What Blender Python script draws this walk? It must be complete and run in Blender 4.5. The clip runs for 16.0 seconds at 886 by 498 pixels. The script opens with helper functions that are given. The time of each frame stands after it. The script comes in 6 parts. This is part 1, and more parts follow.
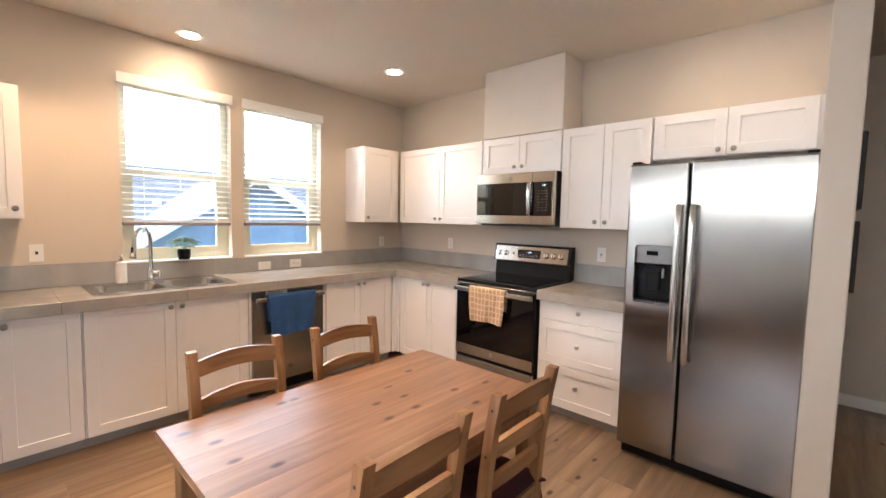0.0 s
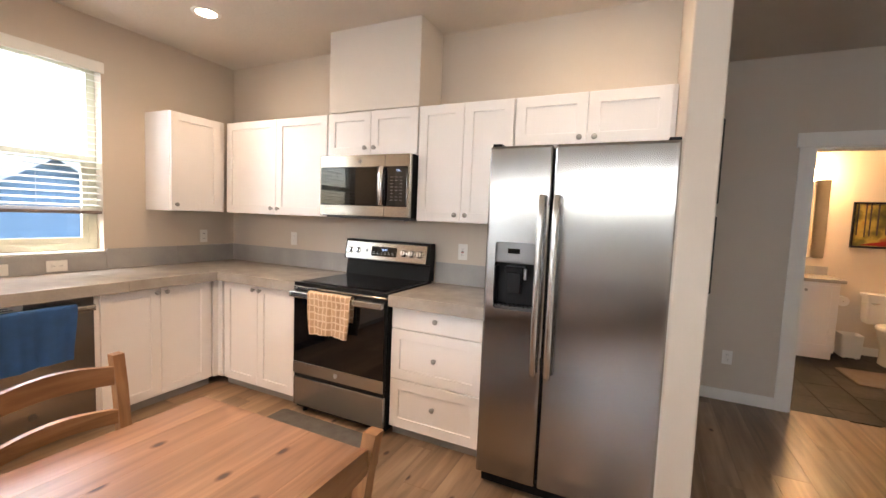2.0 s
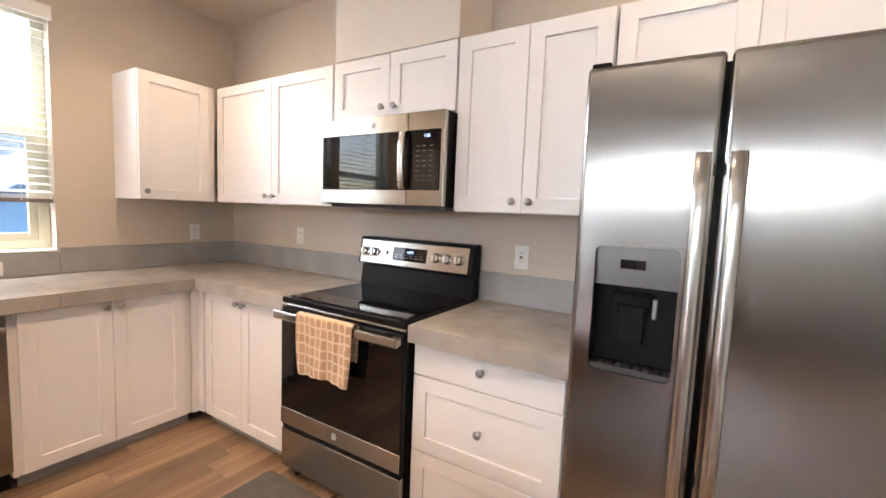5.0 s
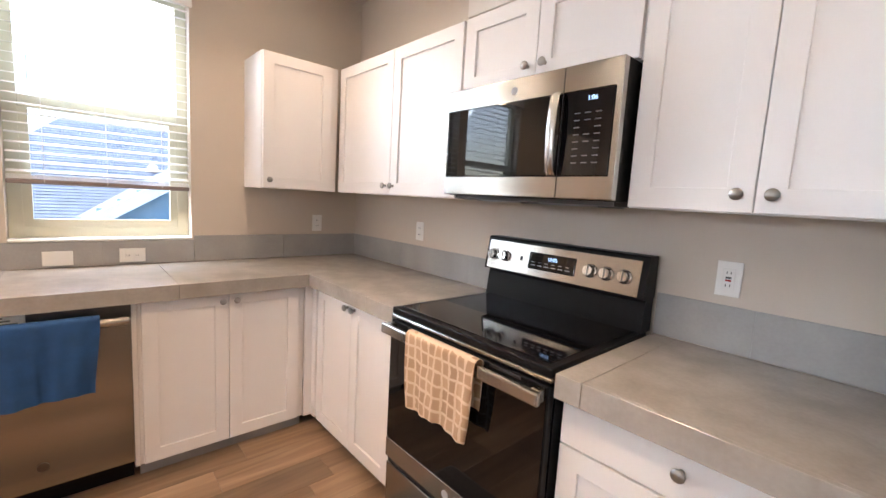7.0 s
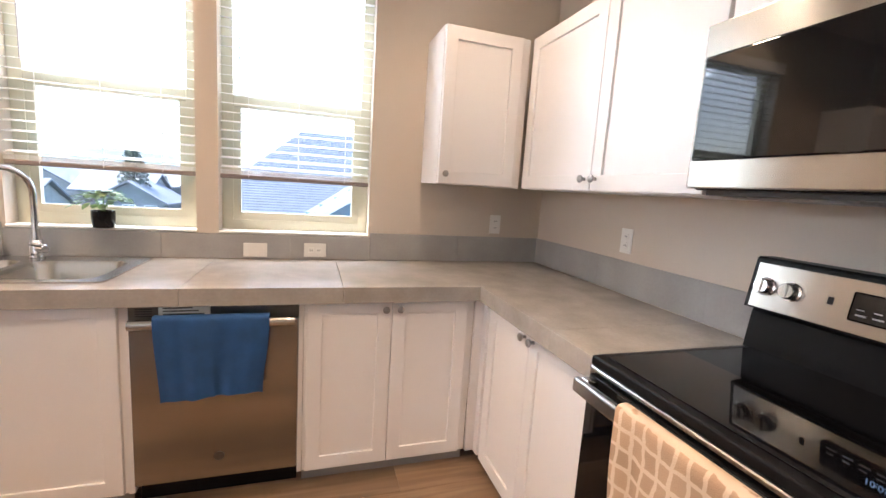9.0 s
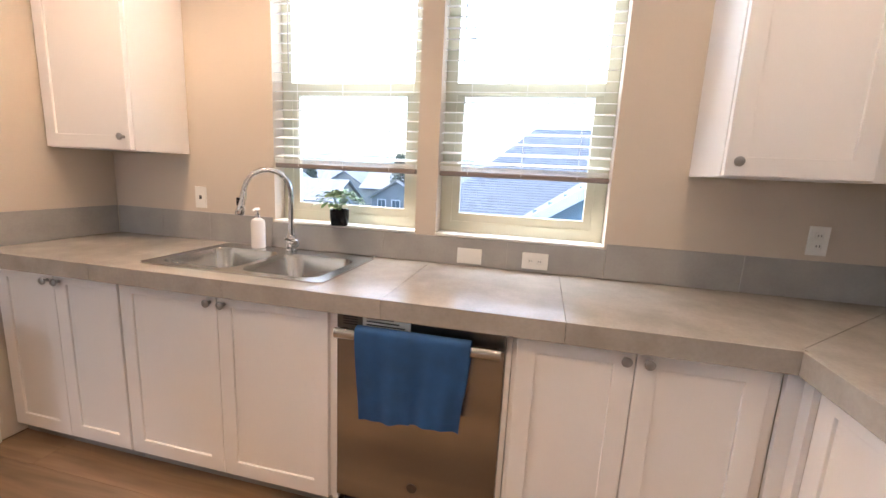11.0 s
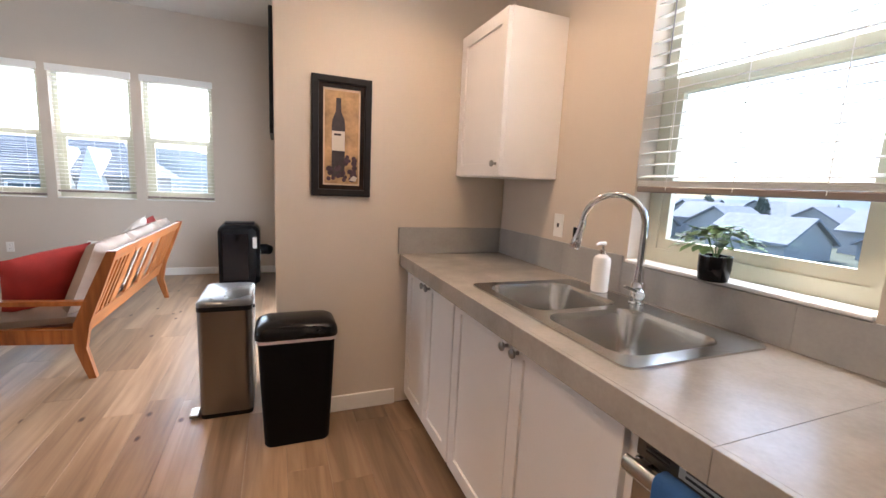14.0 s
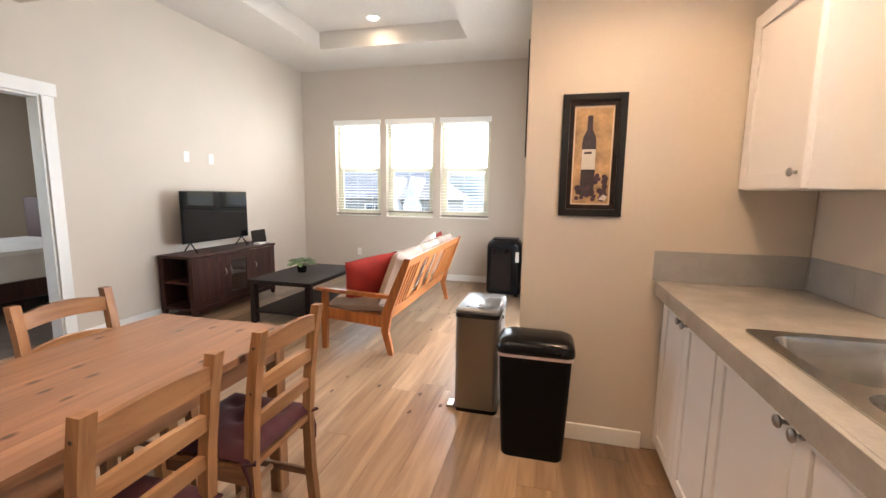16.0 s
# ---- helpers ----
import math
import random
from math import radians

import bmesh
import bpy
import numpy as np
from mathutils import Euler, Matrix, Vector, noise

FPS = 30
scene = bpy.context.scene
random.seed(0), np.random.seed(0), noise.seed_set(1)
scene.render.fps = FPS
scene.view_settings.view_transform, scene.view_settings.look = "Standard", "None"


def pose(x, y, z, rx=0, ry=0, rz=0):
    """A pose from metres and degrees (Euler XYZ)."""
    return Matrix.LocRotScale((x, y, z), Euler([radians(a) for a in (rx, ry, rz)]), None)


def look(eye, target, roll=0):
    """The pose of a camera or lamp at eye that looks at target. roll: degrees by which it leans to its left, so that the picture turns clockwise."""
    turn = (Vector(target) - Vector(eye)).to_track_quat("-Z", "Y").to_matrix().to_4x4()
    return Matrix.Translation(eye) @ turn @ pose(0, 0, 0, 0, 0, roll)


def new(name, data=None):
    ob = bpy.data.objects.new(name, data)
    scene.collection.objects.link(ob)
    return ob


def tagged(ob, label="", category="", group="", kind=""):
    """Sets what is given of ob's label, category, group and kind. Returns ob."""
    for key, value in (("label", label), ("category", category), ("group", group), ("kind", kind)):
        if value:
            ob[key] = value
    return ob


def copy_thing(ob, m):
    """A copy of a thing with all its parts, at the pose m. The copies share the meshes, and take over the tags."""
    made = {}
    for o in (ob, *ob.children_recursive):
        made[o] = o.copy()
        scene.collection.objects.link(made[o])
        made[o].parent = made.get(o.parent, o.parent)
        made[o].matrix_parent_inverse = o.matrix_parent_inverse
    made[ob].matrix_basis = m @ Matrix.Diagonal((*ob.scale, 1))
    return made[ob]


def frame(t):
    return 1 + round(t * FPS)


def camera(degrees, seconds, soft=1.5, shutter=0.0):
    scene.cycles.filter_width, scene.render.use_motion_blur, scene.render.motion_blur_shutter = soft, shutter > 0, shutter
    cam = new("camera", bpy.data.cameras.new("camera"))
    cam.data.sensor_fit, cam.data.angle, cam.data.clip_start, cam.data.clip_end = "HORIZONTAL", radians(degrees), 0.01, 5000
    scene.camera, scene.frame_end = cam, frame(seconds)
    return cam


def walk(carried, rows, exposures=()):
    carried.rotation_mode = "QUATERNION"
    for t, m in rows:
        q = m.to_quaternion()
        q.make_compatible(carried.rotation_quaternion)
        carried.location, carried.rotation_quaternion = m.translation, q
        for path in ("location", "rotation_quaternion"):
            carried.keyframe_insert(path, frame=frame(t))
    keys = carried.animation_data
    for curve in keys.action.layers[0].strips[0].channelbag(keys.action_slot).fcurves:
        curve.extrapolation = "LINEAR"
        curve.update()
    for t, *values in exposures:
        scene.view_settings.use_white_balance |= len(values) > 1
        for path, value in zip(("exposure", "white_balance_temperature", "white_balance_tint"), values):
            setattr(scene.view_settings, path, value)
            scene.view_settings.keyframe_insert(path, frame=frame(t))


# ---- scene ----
cam = camera(93.6, 16.0)
PATH = [
    (0, (3.754, -3.358, 1.423), (2.408, -1.886, 1.277), 1.2),
    (0.5, (3.719, -3.169, 1.42), (2.458, -1.623, 1.28), 1.3),
    (1, (3.718, -3.017, 1.4), (2.58, -1.377, 1.267), 1.6),
    (1.5, (3.662, -2.931, 1.392), (2.696, -1.187, 1.249), 1.8),
    (2, (3.595, -2.787, 1.401), (2.739, -0.985, 1.25), 2.3),
    (2.5, (3.513, -2.703, 1.383), (2.758, -0.858, 1.225), 2.5),
    (3, (3.472, -2.534, 1.385), (2.735, -0.682, 1.218), 2.5),
    (3.5, (3.435, -2.359, 1.385), (2.655, -0.524, 1.223), 2.5),
    (6, (3.009, -1.783, 1.355), (1.756, -0.238, 1.143), 2.7),
    (6.5, (2.944, -1.703, 1.363), (1.582, -0.256, 1.133), 3.1),
    (7, (2.808, -1.615, 1.363), (1.332, -0.286, 1.127), 3.3),
    (7.5, (2.686, -1.567, 1.355), (1.1, -0.375, 1.108), 3.6),
    (8, (2.574, -1.488, 1.354), (0.872, -0.47, 1.091), 3.9),
    (8.5, (2.452, -1.423, 1.352), (0.651, -0.596, 1.081), 4.0),
    (9, (2.364, -1.391, 1.34), (0.478, -0.788, 1.057), 3.8),
    (11.5, (1.78, -1.363, 1.334), (-0.056, -2.073, 0.983), 2.6),
    (12, (1.67, -1.404, 1.325), (-0.049, -2.373, 0.997), 2.6),
    (12.5, (1.541, -1.452, 1.323), (-0.005, -2.681, 1.01), 2.7),
    (13, (1.423, -1.451, 1.308), (0.122, -2.94, 1.008), 2.6),
    (13.5, (1.363, -1.434, 1.311), (0.308, -3.107, 1.014), 2.9),
    (14, (1.305, -1.449, 1.313), (0.565, -3.283, 1.012), 2.8),
    (14.5, (1.268, -1.514, 1.318), (0.861, -3.448, 1.017), 2.5),
    (15, (1.253, -1.575, 1.32), (1.159, -3.551, 1.024), 2.1),
    (15.5, (1.225, -1.548, 1.325), (1.436, -3.516, 1.041), 1.4),
    (16, (1.184, -1.465, 1.337), (1.67, -3.387, 1.071), 0.8),
]
EXPOSURE = 3.1
walk(cam, [(t, look(eye, target, roll)) for t, eye, target, roll in PATH],
     [(0.0, EXPOSURE + 0.07, 6200, 10), (1.0, EXPOSURE + 0.1, 6100, 10), (2.0, EXPOSURE + 0.2, 6350, 10), (3.5, EXPOSURE + 0.28, 6350, 10),
      (6.0, EXPOSURE + 0.2, 5850, 10), (9.0, EXPOSURE + 0.15, 5800, 10), (11.5, EXPOSURE, 5800, 10), (14.2, EXPOSURE - 0.35, 5700, 10), (15.2, EXPOSURE - 0.1, 6050, 10), (16.0, EXPOSURE - 0.05, 6350, 10)])
SKY, SUN, CAN, BATH = 0.125, 1.0, 4.4, 1.7
KWATT, LWATT, DWATT, SKYTINT = 5.0, 2.7, 12.5, (0.90, 0.95, 1.0)

# ---- world, sun, lamps, exposure ----
world = bpy.data.worlds.new("world")
scene.world = world
world.use_nodes = True
wn = world.node_tree.nodes
sky = wn.new("ShaderNodeTexSky")
sky.sky_type, sky.sun_disc = "NISHITA", False
sky.sun_elevation, sky.sun_rotation = radians(50), radians(200)
sky.dust_density, sky.air_density = 3.0, 1.0
wn["Background"].inputs["Strength"].default_value = SKY
world.node_tree.links.new(sky.outputs["Color"], wn["Background"].inputs["Color"])

sun = new("sun", bpy.data.lights.new("sun", "SUN"))
sun.data.energy, sun.data.angle, sun.data.color = SUN, radians(12), (1.0, 0.95, 0.88)
sun.matrix_basis = look((0, 0, 20), (5, 12, 0))


def can_lamp(x, y, z, watts, blend=0.6, cone=130):
    lamp = new("downlight_lamp", bpy.data.lights.new("downlight_lamp", "SPOT"))
    lamp.data.energy, lamp.data.spot_size, lamp.data.spot_blend = watts, radians(cone), blend
    lamp.data.color, lamp.data.shadow_soft_size = (1.0, 0.63, 0.36), 0.06
    lamp.matrix_basis = pose(x, y, z - 0.012)
    return lamp


KITCHEN_CANS = [(0.27, -2.316), (0.845, -0.867), (3.25, -0.62), (0.85, -2.95), (1.95, -1.65), (2.60, -3.45)]
for cx, cy in KITCHEN_CANS:
    middle = 1 < cx < 3
    can_lamp(cx, cy, 2.715, 3.6 * CAN if middle and cy > -2 else 2.4 * CAN if middle else 2.6 * CAN if cy < -2.9 else 0.8 * CAN if cx < 1 else 0.3 * CAN, 0.5, 94 if middle else 130)
can_lamp(3.36, -6.45, 3.42, CAN)
for bx in (5.25, 5.40):
    lamp = new("vanity_lamp", bpy.data.lights.new("vanity_lamp", "POINT"))
    lamp.data.energy, lamp.data.color, lamp.data.shadow_soft_size = BATH, (1.0, 0.60, 0.28), 0.05
    lamp.matrix_basis = pose(bx, 3.38, 2.09)



def sky_lamp(m, w, h, watts):
    """An area lamp before a window, door or opening, in place of the bright sky there."""
    lamp = new("sky_fill", bpy.data.lights.new("sky_fill", "AREA"))
    lamp.data.shape, lamp.data.size, lamp.data.size_y, lamp.data.energy = "RECTANGLE", w, h, watts
    lamp.data.color = SKYTINT
    lamp.matrix_basis = m
    return lamp


for wy in (-2.325, -1.466):
    sky_lamp(look((-0.70, wy, 2.42), (0.7, wy, 0.9)), 0.80, 0.90, KWATT)
for wx in (2.428, 3.288, 4.153):
    sky_lamp(look((wx, -7.93, 2.085), (wx - 0.15, -6.0, 1.05)), 0.64, 0.60, LWATT)
# lamp in the bedroom's unseen opening, added to brighten that room
sky_lamp(look((9.14, -3.6, 1.6), (6.0, -3.6, 1.0)), 1.9, 1.3, 9.0)
sky_lamp(look((1.16, -5.45, 1.08), (5, -5.45, 0.60)), 1.70, 1.85, DWATT)


# ---- helpers for building ----


def part(name, bm, material, parent=None, label=""):
    """Links a bmesh as one mesh object under a thing or a part."""
    me = bpy.data.meshes.new(name)
    bmesh.ops.recalc_face_normals(bm, faces=bm.faces)
    bm.to_mesh(me)
    bm.free()
    if material:
        me.materials.append(material)
    ob = new(name, me)
    if parent:
        ob.parent = parent
    if label:
        ob["label"] = label
    return ob


def share(name, ob, parent, m):
    """Another object on the mesh of ob."""
    o = new(name, ob.data)
    o.parent = parent
    o.matrix_basis = m
    return o


def smooth(ob, angle=40):
    ob.data.set_sharp_from_angle(angle=radians(angle))
    for p in ob.data.polygons:
        p.use_smooth = True
    return ob


def add_box(bm, x0, y0, z0, x1, y1, z1, bevel=0.0, segs=1):
    vs = [bm.verts.new((x, y, z)) for x in (x0, x1) for y in (y0, y1) for z in (z0, z1)]
    quads = [(0, 1, 3, 2), (4, 6, 7, 5), (0, 4, 5, 1), (2, 3, 7, 6), (0, 2, 6, 4), (1, 5, 7, 3)]
    fs = [bm.faces.new([vs[i] for i in q]) for q in quads]
    if bevel:
        es = list({e for f in fs for e in f.edges})
        bmesh.ops.bevel(bm, geom=es, offset=bevel, segments=segs, affect="EDGES", profile=0.5)
    return bm


def box(x0, y0, z0, x1, y1, z1, bevel=0.0, segs=1):
    return add_box(bmesh.new(), x0, y0, z0, x1, y1, z1, bevel, segs)


def add_hull(bm, pts):
    """A convex solid round eight corners: four below, four above, in turn."""
    vs = [bm.verts.new(p) for p in pts]
    for q in ((3, 2, 1, 0), (4, 5, 6, 7), (0, 1, 5, 4), (1, 2, 6, 5), (2, 3, 7, 6), (3, 0, 4, 7)):
        bm.faces.new([vs[i] for i in q])
    return bm


def add_lathe(bm, prof, segs=24, m=None):
    """Turns a profile of (radius, z) round z."""
    m = m or Matrix()
    rings = []
    for r, z in prof:
        if r < 1e-6:
            rings.append([bm.verts.new(m @ Vector((0, 0, z)))])
        else:
            rings.append([bm.verts.new(m @ Vector((r * math.cos(a), r * math.sin(a), z))) for a in [2 * math.pi * i / segs for i in range(segs)]])
    for a, b in zip(rings, rings[1:]):
        for i in range(segs):
            j = (i + 1) % segs
            q = [a[i % len(a)], a[j % len(a)], b[j % len(b)], b[i % len(b)]]
            q = list(dict.fromkeys(q))
            if len(q) > 2:
                bm.faces.new(q)
    if len(rings[0]) > 1:
        bm.faces.new(list(reversed(rings[0])))
    if len(rings[-1]) > 1:
        bm.faces.new(rings[-1])
    return bm


def lathe(prof, segs=24, m=None):
    return add_lathe(bmesh.new(), prof, segs, m)


def add_tube(bm, pts, radii, segs=12):
    """A tube along points, with one radius or one for each point."""
    pts = [Vector(p) for p in pts]
    radii = radii if isinstance(radii, (list, tuple)) else [radii] * len(pts)
    rings, up = [], None
    for i, p in enumerate(pts):
        d = (pts[min(i + 1, len(pts) - 1)] - pts[max(i - 1, 0)]).normalized()
        if up is None:
            up = d.orthogonal().normalized()
        up = (up - d * up.dot(d)).normalized()
        side = d.cross(up)
        rings.append([bm.verts.new(p + radii[i] * (math.cos(a) * up + math.sin(a) * side)) for a in [2 * math.pi * k / segs for k in range(segs)]])
    for a, b in zip(rings, rings[1:]):
        for i in range(segs):
            bm.faces.new([a[i], a[(i + 1) % segs], b[(i + 1) % segs], b[i]])
    bm.faces.new(list(reversed(rings[0])))
    bm.faces.new(rings[-1])
    return bm


def tube(pts, radii, segs=12):
    return add_tube(bmesh.new(), pts, radii, segs)


def rounded(x0, y0, x1, y1, r, n=5):
    """The corners of a rounded rectangle, counter-clockwise."""
    out = []
    for cx, cy, a0 in ((x1 - r, y1 - r, 0), (x0 + r, y1 - r, 90), (x0 + r, y0 + r, 180), (x1 - r, y0 + r, 270)):
        for i in range(n + 1):
            a = radians(a0 + 90 * i / n)
            out.append((cx + r * math.cos(a), cy + r * math.sin(a)))
    return out


def add_loft(bm, rings, cap0=True, cap1=True):
    """A skin over rings of equal length."""
    vr = [[bm.verts.new(p) for p in ring] for ring in rings]
    n = len(vr[0])
    for a, b in zip(vr, vr[1:]):
        for i in range(n):
            bm.faces.new([a[i], a[(i + 1) % n], b[(i + 1) % n], b[i]])
    if cap0:
        bm.faces.new(list(reversed(vr[0])))
    if cap1:
        bm.faces.new(vr[-1])
    return bm


def loft(rings, cap0=True, cap1=True):
    return add_loft(bmesh.new(), rings, cap0, cap1)


def plate(outer, holes, z0, z1):
    """A flat plate from z0 to z1 with holes, all given as loops of (x, y)."""
    bm = bmesh.new()
    edges = []
    for loop in [outer] + holes:
        vs = [bm.verts.new((x, y, z1)) for x, y in loop]
        edges += [bm.edges.new((vs[i], vs[(i + 1) % len(vs)])) for i in range(len(vs))]
    bmesh.ops.triangle_fill(bm, edges=edges, use_beauty=True, use_dissolve=False)
    geom = bmesh.ops.extrude_face_region(bm, geom=list(bm.faces))["geom"]
    bmesh.ops.translate(bm, vec=(0, 0, z0 - z1), verts=[g for g in geom if isinstance(g, bmesh.types.BMVert)])
    return bm


def wall_with_holes(x0, x1, z0, z1, y0, y1, holes):
    """A wall along x between y0 and y1 with rectangular openings (x0, x1, z0, z1) through it."""
    bm = bmesh.new()
    xs = sorted({x0, x1, *[v for h in holes for v in h[:2]]})
    zs = sorted({z0, z1, *[v for h in holes for v in h[2:]]})

    def solid(i, j):
        if not (0 <= i < len(xs) - 1 and 0 <= j < len(zs) - 1):
            return False
        cx, cz = (xs[i] + xs[i + 1]) / 2, (zs[j] + zs[j + 1]) / 2
        return not any(h[0] < cx < h[1] and h[2] < cz < h[3] for h in holes)

    v = {}

    def vert(x, y, z):
        if (x, y, z) not in v:
            v[(x, y, z)] = bm.verts.new((x, y, z))
        return v[(x, y, z)]

    for i in range(len(xs) - 1):
        for j in range(len(zs) - 1):
            if not solid(i, j):
                continue
            a, b, c, d = xs[i], xs[i + 1], zs[j], zs[j + 1]
            for y in (y0, y1):
                bm.faces.new([vert(a, y, c), vert(b, y, c), vert(b, y, d), vert(a, y, d)])
            for (di, dj), (p, q) in {(-1, 0): ((a, c), (a, d)), (1, 0): ((b, c), (b, d)), (0, -1): ((a, c), (b, c)), (0, 1): ((a, d), (b, d))}.items():
                if not solid(i + di, j + dj):
                    bm.faces.new([vert(p[0], y0, p[1]), vert(q[0], y0, q[1]), vert(q[0], y1, q[1]), vert(p[0], y1, p[1])])
    return bm


def root(name, m, label, category, group="", kind=""):
    ob = new(name)
    ob.empty_display_size = 0.1
    ob.matrix_basis = m
    return tagged(ob, label, category, group, kind)


def turn_mesh(bm, m):
    bmesh.ops.transform(bm, matrix=m, verts=bm.verts)
    return bm


# ---- materials ----


def node_material(name):
    m = bpy.data.materials.new(name)
    m.use_nodes = True
    return m, m.node_tree, m.node_tree.nodes["Principled BSDF"]


def noise_node(nt, scale, stretch=(1, 1, 1), detail=4, random_shift=False):
    nodes, links = nt.nodes, nt.links
    tc = nodes.new("ShaderNodeTexCoord")
    mp = nodes.new("ShaderNodeMapping")
    mp.inputs["Scale"].default_value = stretch
    links.new(tc.outputs["Object"], mp.inputs["Vector"])
    if random_shift:
        info = nodes.new("ShaderNodeObjectInfo")
        mul = nodes.new("ShaderNodeMath")
        mul.operation = "MULTIPLY"
        mul.inputs[1].default_value = 37.0
        links.new(info.outputs["Random"], mul.inputs[0])
        links.new(mul.outputs[0], mp.inputs["Location"])
    nz = nodes.new("ShaderNodeTexNoise")
    nz.inputs["Scale"].default_value, nz.inputs["Detail"].default_value = scale, detail
    links.new(mp.outputs["Vector"], nz.inputs["Vector"])
    return nz


def ramp_node(nt, source, stops):
    r = nt.nodes.new("ShaderNodeValToRGB")
    el = r.color_ramp.elements
    while len(el) < len(stops):
        el.new(0.5)
    for e, (p, c) in zip(el, stops):
        e.position, e.color = p, (*c, 1)
    nt.links.new(source, r.inputs["Fac"])
    return r


def add_bump(nt, bsdf, source, strength, distance=0.01):
    b = nt.nodes.new("ShaderNodeBump")
    b.inputs["Strength"].default_value, b.inputs["Distance"].default_value = strength, distance
    nt.links.new(source, b.inputs["Height"])
    nt.links.new(b.outputs["Normal"], bsdf.inputs["Normal"])


def mix_node(nt, a, b, fac, kind="MULTIPLY"):
    m = nt.nodes.new("ShaderNodeMix")
    m.data_type, m.blend_type = "RGBA", kind
    if isinstance(fac, float):
        m.inputs[0].default_value = fac
    else:
        nt.links.new(fac, m.inputs[0])
    for s, v in ((6, a), (7, b)):
        if isinstance(v, tuple):
            m.inputs[s].default_value = (*v, 1)
        else:
            nt.links.new(v, m.inputs[s])
    return m.outputs[2]


def plain(name, color, rough=0.5, metal=0.0, var=0.06, scale=3.0, fine=60.0, bump=0.05, coat=0.0, stretch=(1, 1, 1), rvar=0.06, distance=0.002, spec=0.5):
    """A surface with broad mottling, fine grain, and relief."""
    m, nt, b = node_material(name)
    broad = noise_node(nt, scale, stretch)
    small = noise_node(nt, fine, stretch, 3)
    lo = tuple(max(0, c * (1 - var)) for c in color)
    hi = tuple(min(1, c * (1 + var)) for c in color)
    col = ramp_node(nt, broad.outputs["Fac"], [(0.3, lo), (0.7, hi)]).outputs["Color"]
    grain = ramp_node(nt, small.outputs["Fac"], [(0.3, (1 - var, 1 - var, 1 - var)), (0.7, (1, 1, 1))]).outputs["Color"]
    nt.links.new(mix_node(nt, col, grain, 0.6), b.inputs["Base Color"])
    rr = nt.nodes.new("ShaderNodeMapRange")
    rr.inputs["To Min"].default_value, rr.inputs["To Max"].default_value = max(0.02, rough - rvar), min(1, rough + rvar)
    nt.links.new(broad.outputs["Fac"], rr.inputs["Value"])
    nt.links.new(rr.outputs[0], b.inputs["Roughness"])
    b.inputs["Metallic"].default_value = metal
    b.inputs["Coat Weight"].default_value = coat
    b.inputs["Specular IOR Level"].default_value = spec
    if bump:
        add_bump(nt, b, small.outputs["Fac"], bump, distance)
    return m


